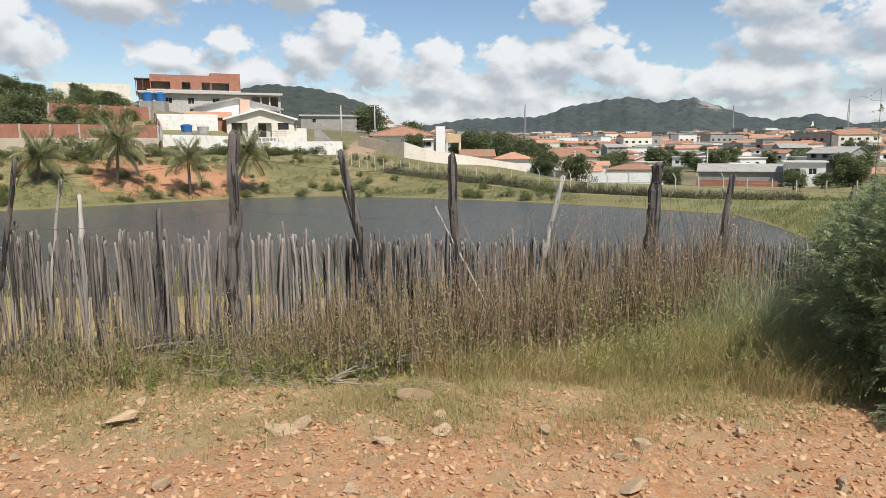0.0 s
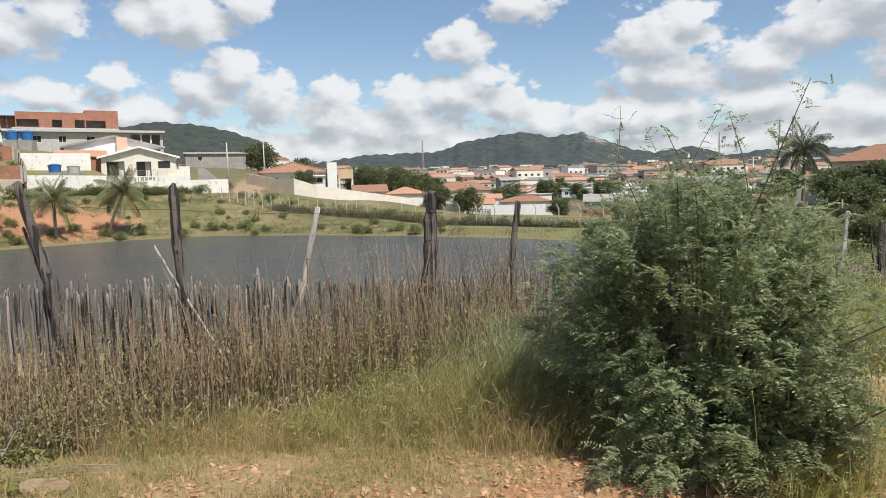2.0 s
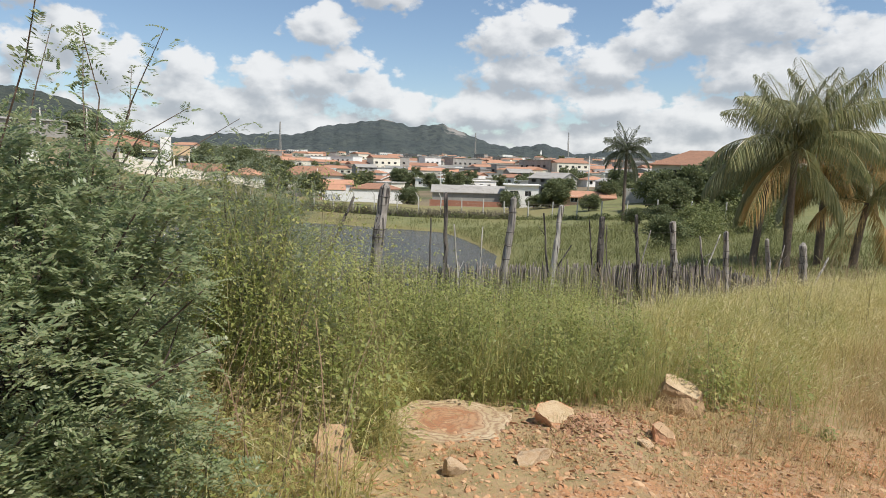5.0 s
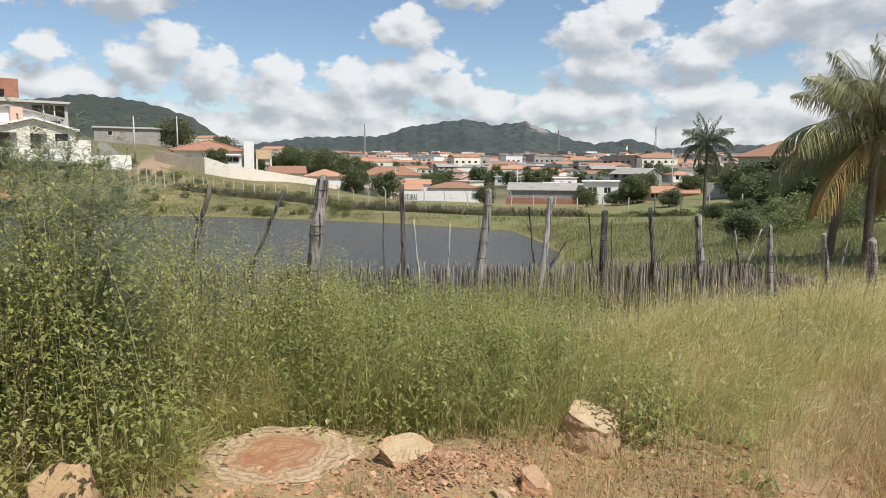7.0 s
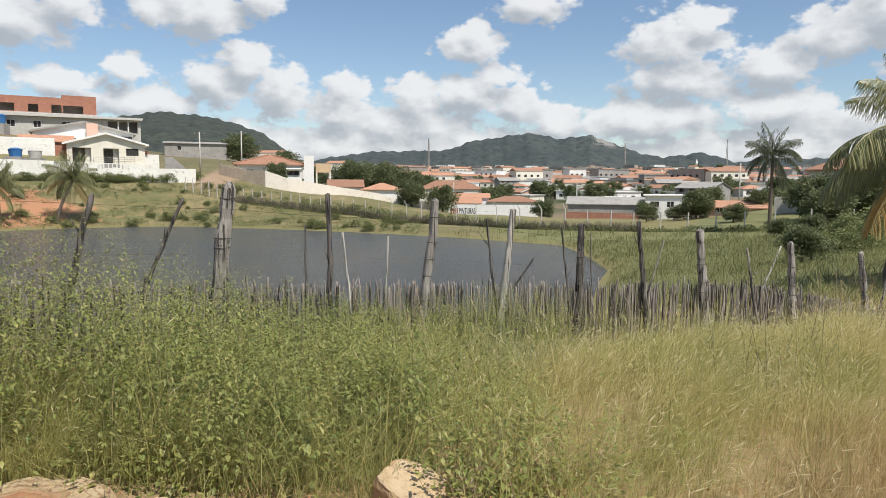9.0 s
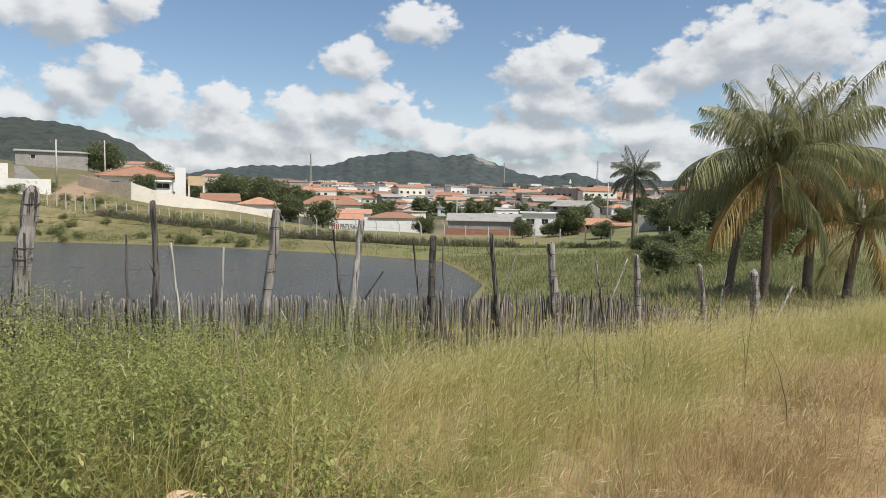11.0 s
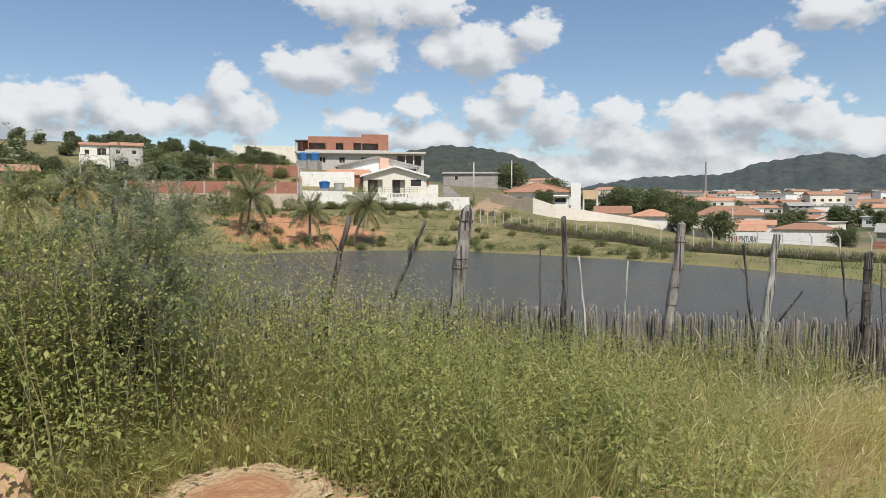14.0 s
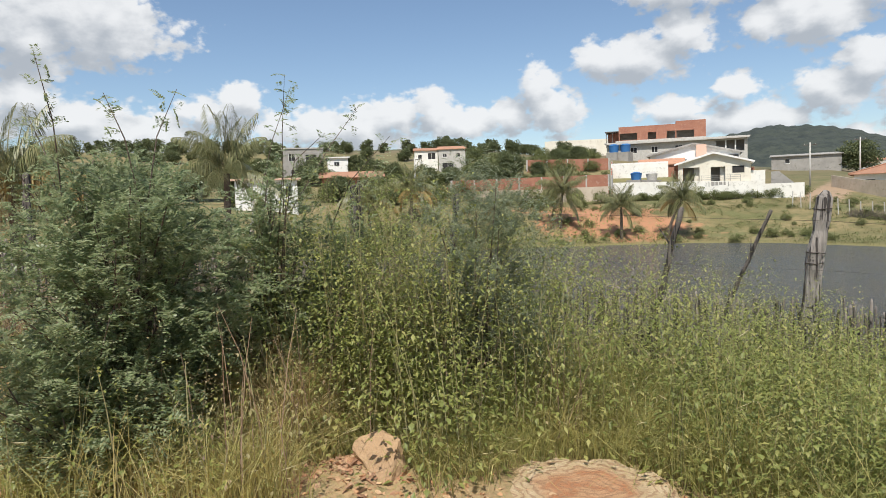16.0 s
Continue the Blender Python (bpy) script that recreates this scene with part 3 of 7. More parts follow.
def hill(name, profile, near, deep, seed, label, material):
    """A hill range from (heading, height in degrees) along its crest, as a body with spurs and gullies."""
    h = np.array(profile, float)
    az = np.radians(np.linspace(h[0, 0], h[-1, 0], max(40, int((h[-1, 0] - h[0, 0]) * 5))))
    crest = np.interp(np.degrees(az), h[:, 0], h[:, 1])
    crest = crest + 0.07 * np.sin(np.degrees(az) * 2.7 + seed) * np.sin(np.degrees(az) * 1.1) + 0.04 * np.sin(np.degrees(az) * 7.3)
    rows = 26
    verts, faces = [], []
    for i in range(rows):
        s = i / (rows - 1)
        for a, c in zip(az, crest):
            up = math.sin(math.pi / 2 * min(s / 0.62, 1)) if s < 0.62 else math.cos((s - 0.62) / 0.38 * math.pi / 2)
            r = near + deep * s
            top = (near + deep * 0.62) * math.tan(radians(c))
            x, y = 4 + r * math.sin(a), 1 + r * math.cos(a)
            p = (x / 170 + seed, y / 170, 0)
            rough = noise.noise(p) * 0.5 + noise.noise((p[0] * 3, p[1] * 3, 2)) * 0.25 + noise.noise((p[0] * 9, p[1] * 9, 5)) * 0.10
            z = top * up + rough * top * (0.22 * max(0.0, 1 - s / 0.62) + 0.012) - (12 if s in (0, 1) else 0)
            verts.append((x, y, z))
    m = len(az)
    for i in range(rows - 1):
        for k in range(m - 1):
            faces.append((i * m + k, i * m + k + 1, (i + 1) * m + k + 1, (i + 1) * m + k))
    ob = link_mesh(name, verts, faces, material, smooth=True)
    return tagged(ob, label, "hill", kind="structure")


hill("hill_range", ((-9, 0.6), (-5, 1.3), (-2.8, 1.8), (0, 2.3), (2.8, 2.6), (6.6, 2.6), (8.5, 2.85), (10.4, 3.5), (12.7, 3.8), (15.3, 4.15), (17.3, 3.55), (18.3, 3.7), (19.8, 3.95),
     (21.7, 3.2), (23.8, 2.5), (25.5, 2.1), (28.3, 2.5), (31, 1.7), (33.9, 2.0), (37.8, 1.9), (41.9, 2.0), (44, 2.6), (50, 2.6), (60, 1.5)), 2300, 1100, 3.0, "dark green scrub hills with pale rock faces", HAZEHILL)
hill("near_hill", ((-34, 1.5), (-26, 3.6), (-20, 4.4), (-17.3, 4.8), (-14.2, 5.3), (-11.6, 5.15), (-8.9, 4.7), (-6.6, 3.8), (-4.8, 2.5), (-2.5, 0.6)), 620, 420, 11.0, "dark scrub hill with a steep shoulder", NEARHILL)

# ---- the stick fence along the pond ----
FENCE_TAN = 0.4216
FENCE_DIR = Vector((1, FENCE_TAN, 0)).normalized()
rnd = random.Random(7)
fence = thing("stick_fence", Matrix.Identity(4), "fence of close-set weathered grey sticks behind tall weeds", "fence", kind="structure")


def stick_mesh(seed):
    r = random.Random(seed)
    h, bend = 1.0, r.uniform(-0.025, 0.025)
    pts = [(bend * math.sin(s * 3.0) + r.uniform(-0.008, 0.008), r.uniform(-0.01, 0.01), s * h) for s in (0, 0.2, 0.4, 0.6, 0.8, 0.965, 1.0)]
    rad = r.uniform(0.012, 0.018)
    v, f = tube(pts, [rad] + [rad * r.uniform(0.8, 1.15) for _ in range(4)] + [rad * 0.85, rad * r.uniform(0.3, 0.8)], 6, 0.22, r)
    me = bpy.data.meshes.new("picket")
    me.from_pydata([tuple(p) for p in v], [], f)
    me.materials.append(WOOD)
    me.polygons.foreach_set("use_smooth", [True] * len(me.polygons))
    return me


STICKS = [stick_mesh(i) for i in range(14)]


def picket_top(x):
    return 0.75 - 0.078 * x


x, count = -6.0, 0
bags = []
while x < 23.0:
    gap = (0.012 if x < 3.5 else 0.011) + 0.014 * rnd.random() + (0.025 if rnd.random() < 0.04 else 0)
    x += gap * FENCE_DIR.x
    off = rnd.choice((-0.04, 0.05)) + rnd.uniform(-0.03, 0.03)
    y = fence_y(x) + off
    z0 = ground_at(x, y) - 0.08
    top = picket_top(x) + rnd.gauss(0, 0.035) + (0.10 if rnd.random() < 0.03 else 0) - (0.22 if rnd.random() < 0.06 else 0) - max(0, x - 14.3) * 0.14
    if top - z0 < 0.25:
        continue
    wide = rnd.uniform(0.7, 1.25) * (0.86 if x < 3.5 else 0.76)
    m = Matrix.LocRotScale((x, y, z0), Euler((rnd.gauss(0, 0.04), rnd.gauss(0, 0.045), rnd.uniform(0, 6.28))), (wide, wide, top - z0))
    me = STICKS[rnd.randrange(14)]
    if count < 300 and (-2.8 < x < -1.2 or 8.0 < x < 12.4):
        ob = new("picket", me)
        ob.parent = fence
        ob.matrix_world = m
        count += 1
    else:
        bags.append(([m @ v.co for v in me.vertices], [tuple(p.vertices) for p in me.polygons]))
v, f = merge(bags)
tagged(link_mesh("more_pickets", v, f, WOOD, fence, smooth=True), kind="stuff")


BRUSH = surface("stacked brushwood", (0.21, 0.18, 0.13), (0.13, 0.115, 0.085), 1.5, 0.9, 20.0, 0.004, (0.10, 0.10, 0.055))
DARKWIRE = surface("dark old wire", (0.06, 0.05, 0.045), (0.10, 0.08, 0.07), 20.0, 0.7, 60.0, 0, metal=0.5)


def fence_post(name, x, top, lean, radius, material, label, seed, off=0.0, knots=0.12, tip=0.7):
    r = random.Random(seed)
    z0 = ground_at(x, fence_y(x)) - 0.15
    h = top - z0
    y = fence_y(x) + off
    pts, rad = [], []
    n = 22
    cx = cy = 0.0
    crook = radius * (0.045 if radius > 0.05 else 0.10) + 0.003
    for i in range(n):
        s = i / (n - 1)
        cx, cy = cx * 0.8 + r.gauss(0, crook), cy * 0.8 + r.gauss(0, crook)
        fade = 1 - s**6
        pts.append((x + lean * (s - 1) * h + cx * fade, y + cy * fade, z0 + s * h))
        rad.append(radius * (1.15 - 0.3 * s) * (1 + r.uniform(-knots, knots)))
    pts.append((pts[-1][0] + radius * r.uniform(-0.3, 0.4), pts[-1][1], top + radius * r.uniform(0.2, 0.9)))
    rad.append(radius * tip * 0.45)
    v, f = tube(pts, rad, 12, knots * 0.5, r)
    # splits and ridges that run up the post
    ridge = [r.uniform(-0.22, 0.22) for _ in range(12)]
    for q in range(len(v)):
        i, k = divmod(q, 12)
        c = Vector(pts[i])
        v[q] = c + (v[q] - c) * (1 + ridge[k] * (0.6 + 0.4 * math.sin(i * 0.9 + k)))
    bags_ = [(v, f)]
    if radius < 0.045:
        for _ in range(r.choice((0, 1, 1, 2))):
            i = r.randrange(11, 18)
            p = Vector(pts[i])
            q = p + Vector((r.gauss(0, 0.12), r.gauss(0, 0.05), r.uniform(0.08, 0.22)))
            bags_.append(tube([p, p.lerp(q, 0.5) + Vector((r.gauss(0, 0.012), 0, 0.01)), q], [radius * 0.4, radius * 0.3, radius * 0.12], 5))
    ob = link_mesh(name, *merge(bags_), material, smooth=radius < 0.04)
    if radius > 0.05:
        for k in range(5):
            i = 9 + int(k * 2.5) + r.randrange(2)
            p = Vector(pts[i])
            loop = [p + Vector((math.cos(a) * rad[i] * 1.1, math.sin(a) * rad[i] * 1.1, r.uniform(-0.006, 0.006))) for a in np.linspace(0, 2 * math.pi, 13)]
            link_mesh("wire_tie", *tube(loop, [0.0045] * 13, 4), DARKWIRE, ob)
    return tagged(ob, label, "fence post", "posts of the stick fence")


fence_post("fence_post", -1.79, 1.80, 0.05, 0.050, DARKWOOD, "tall dark grey weathered post standing in the stick fence", 1, -0.08)
fence_post("fence_post", -0.93, 1.65, -0.20, 0.036, DARKWOOD, "thin dark post leaning in the stick fence", 2, -0.08)
fence_post("fence_post", 0.09, 1.59, -0.04, 0.045, DARKWOOD, "grey split post standing in the stick fence", 3, -0.08)
fence_post("fence_post", 1.27, 1.37, 0.24, 0.032, PALEWOOD, "pale bare leaning post in the stick fence", 4, -0.08)
fence_post("fence_post", 2.41, 1.47, 0.07, 0.075, DARKWOOD, "thick dark charred post in the stick fence", 5, -0.08, 0.2)
fence_post("fence_post", 3.45, 1.34, 0.11, 0.036, DARKWOOD, "thin crooked dark post in the stick fence", 6, -0.08)
fence_post("fence_post", 6.54, 1.20, 0.12, 0.072, POSTWOOD, "thick grey post bound with wire, leaning slightly", 7, -0.1, 0.1)
fence_post("fence_post", 8.67, 1.06, 0.11, 0.058, POSTWOOD, "grey post with a pointed top bound with wire", 8, -0.1, 0.1, 0.3)
fence_post("fence_post", 9.69, 0.94, 0.11, 0.045, PALEWOOD, "pale whitish leaning post in the stick fence", 9, -0.1)
fence_post("fence_post", 10.71, 0.73, 0.02, 0.058, DARKWOOD, "dark knotty post in the stick fence", 10, -0.08, 0.18)
fence_post("fence_post", 12.86, 0.58, -0.10, 0.062, POSTWOOD, "grey round post in the stick fence", 11, -0.08)
fence_post("fence_post", 14.97, 0.28, -0.08, 0.060, POSTWOOD, "grey round post in the stick fence", 12, -0.08)
fence_post("fence_post", 16.95, 0.02, -0.15, 0.052, POSTWOOD, "short grey post at the end of the stick fence", 13, -0.08)
fence_post("fence_post", 19.08, -0.25, -0.10, 0.10, POSTWOOD, "stout pale grey post below the coconut palm", 14, -0.08)
for i, (px, pt, pl, pr) in enumerate(((-2.38, 1.17, 0.04, 0.03), (-2.92, 1.31, 0.01, 0.022), (-3.03, 1.44, 0.18, 0.016), (-3.30, 1.62, 0.21, 0.02), (-0.93, 1.31, -0.28, 0.012),
        (6.14, 1.10, 0.42, 0.018), (7.47, 1.14, -0.02, 0.028), (7.24, 0.82, 0.0, 0.011), (9.33, 0.83, -0.13, 0.015), (10.41, 0.70, -0.12, 0.013))):
    fence_post("fence_stake", px, pt, pl, pr, (DARKWOOD, PALEWOOD)[i in (2, 1)], "thin crooked stake in the stick fence", 30 + i, -0.05, 0.1, 0.5)
for i, (px, pt, pl, pr) in enumerate(((11.71, 0.74, -0.10, 0.033), (12.18, 0.45, 0.30, 0.013), (13.93, 0.26, -0.2, 0.022), (14.75, 0.25, 0.4, 0.013), (7.62, 0.73, -0.1, 0.012),
        (9.99, 0.31, 0.7, 0.013), (10.88, 0.60, -0.04, 0.011), (5.44, 1.14, 0.27, 0.028), (8.12, 0.67, 0.03, 0.01), (18.0, -0.17, 0.19, 0.02), (21.0, -0.7, 0.6, 0.028), (-0.08, 1.11, -0.5, 0.01))):
    fence_post("fence_stake", px, pt, pl, pr, (DARKWOOD, PALEWOOD, POSTWOOD)[(1, 2, 2, 1, 1, 0, 0, 0, 1, 2, 1, 1)[i] % 3 if i != 0 else 0], "thin crooked stake in the stick fence", 60 + i, -0.05, 0.1, 0.5)


def fence_wire(frac, seed):
    r = random.Random(seed)
    tops = ((-3.3, 1.55), (-1.79, 1.75), (0.09, 1.55), (2.41, 1.42), (6.54, 1.15), (8.67, 1.0), (10.71, 0.68), (12.86, 0.52), (14.97, 0.2), (16.95, -0.05), (19.08, -0.3))
    pts = []
    for (xa, ta), (xb, tb) in zip(tops, tops[1:]):
        for k in range(6):
            s = k / 6
            xx = xa + (xb - xa) * s
            g = ground_at(xx, fence_y(xx))
            tt = ta + (tb - ta) * s
            pts.append((xx, fence_y(xx) - 0.16, g + (tt - g) * frac - 0.10 * s * (1 - s) + r.uniform(-0.008, 0.008)))
    v, f = tube(pts, [0.0014] * len(pts), 4)
    tagged(link_mesh("fence_wire", v, f, DARKWIRE), "thin rusty wire strung between the fence posts", "wire", "wires of the stick fence")


fence_wire(0.92, 1)
fence_wire(0.68, 2)

# ---- the concrete post fence on the far bank ----
bank_fence = thing("concrete_fence", Matrix.Identity(4), "white concrete post and wire fence along the far bank", "fence", kind="structure")


BANK_X, BANK_Y = (-17.0, -10.4, -1.0, 8.2, 14.5, 21.0, 28.0, 40.0, 53.0, 63.0), (110.0, 105.5, 103.2, 98.5, 91.5, 84.5, 78.5, 76.5, 70.0, 60.0)


def bank_line(s):
    """The fence from the road down to the grassland, s from 0 to 1."""
    bx = -17.0 + 80.0 * s
    return float(bx), float(np.interp(bx, BANK_X, BANK_Y))


def concrete_post(bent):
    bm = bmesh.new()
    box(bm, -0.066, 0.066, -0.066, 0.066, -0.3, 2.2)
    if bent:
        vs = box(bm, -0.06, 0.06, -0.06, 0.06, 2.2, 2.75)
        for v in vs[4:]:
            v.co.x -= 0.42
    me = bpy.data.meshes.new("concrete_post")
    bm.to_mesh(me)
    bm.free()
    me.materials.append(CONCRETE)
    return me


straight, bent = concrete_post(False), concrete_post(True)
post_s = [0.0]
while post_s[-1] < 1.0:
    post_s.append(post_s[-1] + float(np.interp(post_s[-1], (0.0, 0.2, 0.4, 0.6), (1.3, 1.4, 1.8, 2.6))) / 80.0)
for s in post_s:
    bx, by = bank_line(s)
    ob = new("concrete_post", bent if 0.36 < s < 0.62 else straight)
    ob.parent = bank_fence
    ob.matrix_world = pose(bx, by, ground_at(bx, by), rnd.gauss(0, 1.5), rnd.gauss(0, 1.5), rnd.uniform(-12, 12)) @ Matrix.Diagonal((0.85, 0.85, rnd.uniform(0.98, 1.12) * (0.95 if s < 0.3 else 1.0), 1))
for k in range(5):
    pts = []
    for s in post_s:
        bx, by = bank_line(s)
        pts.append((bx, by, ground_at(bx, by) + 0.3 + 0.38 * k))
    v, f = tube(pts, [0.008] * len(pts), 3)
    link_mesh("wire", v, f, WIRE, bank_fence)
# brushwood woven along its foot
bags = []
for i in range(3400):
    s = rnd.uniform(0.1, 0.72)
    bx, by = bank_line(s)
    by -= 0.35
    g, h = ground_at(bx, by), rnd.uniform(0.4, 1.2)
    bags.append(tube([(bx, by + rnd.uniform(-0.25, 0.25), g - 0.1), (bx + rnd.gauss(0, 0.3), by + rnd.gauss(0, 0.15), g + h)], [0.028, 0.014], 4))
v, f = merge(bags)
tagged(link_mesh("brushwood", v, f, BRUSH), "dark brushwood stacked along the foot of the concrete fence", "brushwood", kind="stuff")

# ---- houses ----
def wall_with_holes(bm, w, h, holes, t=0.2, gable=0.0):
    """A wall from x = -w/2 to w/2 in the plane y = 0, going back by t, with rectangular holes (x0, x1, z0, z1)."""
    xs = sorted({-w / 2, w / 2, *(v for q in holes for v in q[:2])})
    zs = sorted({-2.2, h, *(v for q in holes for v in q[2:])})
    for x0, x1 in zip(xs, xs[1:]):
        for z0, z1 in zip(zs, zs[1:]):
            cx, cz = (x0 + x1) / 2, (z0 + z1) / 2
            if not any(q[0] < cx < q[1] and q[2] < cz < q[3] for q in holes):
                box(bm, x0, x1, 0, t, z0, z1)
    bmesh.ops.remove_doubles(bm, verts=bm.verts, dist=0.001)
    if gable:
        a = [bm.verts.new(p) for p in ((-w / 2, 0, h), (w / 2, 0, h), (0, 0, h + gable))]
        b = [bm.verts.new(p) for p in ((-w / 2, t, h), (w / 2, t, h), (0, t, h + gable))]
        bm.faces.new(a)
        bm.faces.new(b[::-1])
        for i in range(3):
            j = (i + 1) % 3
            bm.faces.new((a[j], a[i], b[i], b[j]))


def sheet(bm, quad, t=0.12):
    """A slab below a sloping quad."""
    top = [bm.verts.new(p) for p in quad]
    low = [bm.verts.new((p[0], p[1], p[2] - t)) for p in quad]
    n = len(quad)
    bm.faces.new(top)
    bm.faces.new(low[::-1])
    for i in range(n):
        j = (i + 1) % n
        bm.faces.new((top[j], top[i], low[i], low[j]))


def window_part(parent, x0, x1, z0, z1, frame_mat, bars=1):
    bm = bmesh.new()
    b = 0.07
    for q in ((x0, x1, z0, z0 + b), (x0, x1, z1 - b, z1), (x0, x0 + b, z0, z1), (x1 - b, x1, z0, z1)):
        box(bm, q[0], q[1], 0.06, 0.14, q[2], q[3])
    for k in range(bars):
        c = x0 + (x1 - x0) * (k + 1) / (bars + 1)
        box(bm, c - 0.03, c + 0.03, 0.07, 0.13, z0, z1)
    win = part("window", bm, frame_mat, parent)
    bm = bmesh.new()
    box(bm, x0 + b, x1 - b, 0.15, 0.17, z0 + b, z1 - b)
    part("pane", bm, DARK, win, "dark pane")


def house(x, y, z, w, h, yaw, depth=9.0, roof="flat", rise=1.6, wall=None, cover=None, holes=(), frames=None, label="", over=0.4, name="house", category="house", group="houses round the pond", bare=(), fascia=None):
    """A house whose front, towards -y of its own, has its foot's middle at the given place. holes: windows and doors in the front; bare: those without a frame."""
    wall, cover = wall or WHITE, cover or TILE
    hs = thing(name, pose(x, y, z, 0, 0, yaw), label, category, group)
    bm = bmesh.new()
    wall_with_holes(bm, w, h, [*holes, *bare], 0.2, rise if roof == "gable" else 0)
    part("front_wall", bm, wall, hs)
    for x0, x1 in ((-w / 2, -w / 2 + 0.2), (w / 2 - 0.2, w / 2)):
        bm = bmesh.new()
        box(bm, x0, x1, 0.2, depth - 0.2, -2.2, h)
        part("side_wall", bm, wall, hs)
    bm = bmesh.new()
    box(bm, -w / 2, w / 2, depth - 0.2, depth, -2.2, h)
    part("back_wall", bm, wall, hs)
    if holes or bare:
        bm = bmesh.new()
        box(bm, -w / 2 + 0.25, w / 2 - 0.25, 2.6, 2.8, -0.2, h - 0.1)
        part("inner_wall", bm, PLASTER, hs)
    bm = bmesh.new()
    o = over
    if roof == "flat":
        box(bm, -w / 2 - o, w / 2 + o, -o, depth + o, h, h + 0.25)
        part("roof", bm, cover, hs)
    elif roof == "gable":
        k = rise / (w / 2)
        sheet(bm, [(-w / 2 - o, -o, h - k * o + 0.15), (0, -o, h + rise + 0.15), (0, depth + o, h + rise + 0.15), (-w / 2 - o, depth + o, h - k * o + 0.15)])
        sheet(bm, [(0, -o, h + rise + 0.15), (w / 2 + o, -o, h - k * o + 0.15), (w / 2 + o, depth + o, h - k * o + 0.15), (0, depth + o, h + rise + 0.15)])
        part("roof", bm, cover, hs)
        bm = bmesh.new()
        for sx in (-1, 1):
            lo, hi = (sx * (w / 2 + o), h - k * o + 0.1), (0, h + rise + 0.1)
            vs = box(bm, 0, 1, -o - 0.06, -o - 0.01, 0, 1)
            for v, (px, pz, lift) in zip(vs, ((*lo, -0.22), (*hi, -0.22), (*hi, -0.22), (*lo, -0.22), (*lo, 0.1), (*hi, 0.1), (*hi, 0.1), (*lo, 0.1))):
                v.co.x, v.co.z = px, pz + lift
        part("fascia", bm, fascia or WHITE, hs, "painted fascia board")
    elif roof == "side":
        k = rise / (depth / 2)
        sheet(bm, [(-w / 2 - o, -o, h - k * o + 0.1), (w / 2 + o, -o, h - k * o + 0.1), (w / 2 + o, depth / 2, h + rise), (-w / 2 - o, depth / 2, h + rise)])
        sheet(bm, [(-w / 2 - o, depth / 2, h + rise), (w / 2 + o, depth / 2, h + rise), (w / 2 + o, depth + o, h - k * o + 0.1), (-w / 2 - o, depth + o, h - k * o + 0.1)])
        for sx in (-w / 2 + 0.1, w / 2 - 0.1):
            a = [bm.verts.new((sx + d, yy, zz)) for d in (-0.08, 0.08) for yy, zz in ((0, h), (depth, h), (depth / 2, h + rise - 0.1))]
            bm.faces.new(a[:3])
            bm.faces.new(a[5:2:-1])
        part("roof", bm, cover, hs)
    elif roof == "hip":
        r = min(w, depth) / 2 + o
        e = [(-w / 2 - o, -o), (w / 2 + o, -o), (w / 2 + o, depth + o), (-w / 2 - o, depth + o)]
        ra, rb = ((-w / 2 - o + r, depth / 2), (w / 2 + o - r, depth / 2))
        E0 = [(*p, h + 0.05) for p in e]
        A, B = (*ra, h + rise), (*rb, h + rise)
        if ra[0] >= rb[0] - 0.05:
            A = B = (0, depth / 2, h + rise)
            for i in range(4):
                sheet(bm, [E0[i], E0[(i + 1) % 4], A])
        else:
            sheet(bm, [E0[0], E0[1], B, A])
            sheet(bm, [E0[1], E0[2], B])
            sheet(bm, [E0[2], E0[3], A, B])
            sheet(bm, [E0[3], E0[0], A])
        part("roof", bm, cover, hs)
    for q in holes:
        window_part(hs, *q, frames or WHITE, 1 if q[1] - q[0] > 1 else 0)
    return hs


def garden_wall(name, pts, height, material, label, t=0.2, cap=None, panel=0.0):
    """A wall along points (x, y, z of its top), down to the ground."""
    w = thing(name, Matrix.Identity(4), label, "wall", kind="structure")
    for (xa, ya, ta), (xb, yb, tb) in zip(pts, pts[1:]):
        d = Vector((xb - xa, yb - ya, 0))
        n = Vector((-d.y, d.x, 0)).normalized() * t / 2
        bm = bmesh.new()
        vs = []
        for sx, sy, top in ((xa, ya, ta), (xb, yb, tb)):
            for sg in (-1, 1):
                for zz in (min(ground_at(sx, sy), top - height) - 0.4, top):
                    vs.append(bm.verts.new((sx + sg * n.x, sy + sg * n.y, zz)))
        for f in ((0, 1, 3, 2), (4, 6, 7, 5), (0, 4, 5, 1), (2, 3, 7, 6), (1, 5, 7, 3), (0, 2, 6, 4)):
            bm.faces.new([vs[i] for i in f])
        bmesh.ops.recalc_face_normals(bm, faces=bm.faces)
        part("panel", bm, material, w)
        if panel:
            count = max(1, int(d.length / panel))
            for i in range(count + 1):
                s = i / count
                px, py, pz = xa + d.x * s, ya + d.y * s, ta + (tb - ta) * s
                bm = bmesh.new()
                box(bm, px - 0.16, px + 0.16, py - 0.16, py + 0.16, pz - height - 0.6, pz + 0.03)
                part("pier", bm, cap or material, w)
    return w


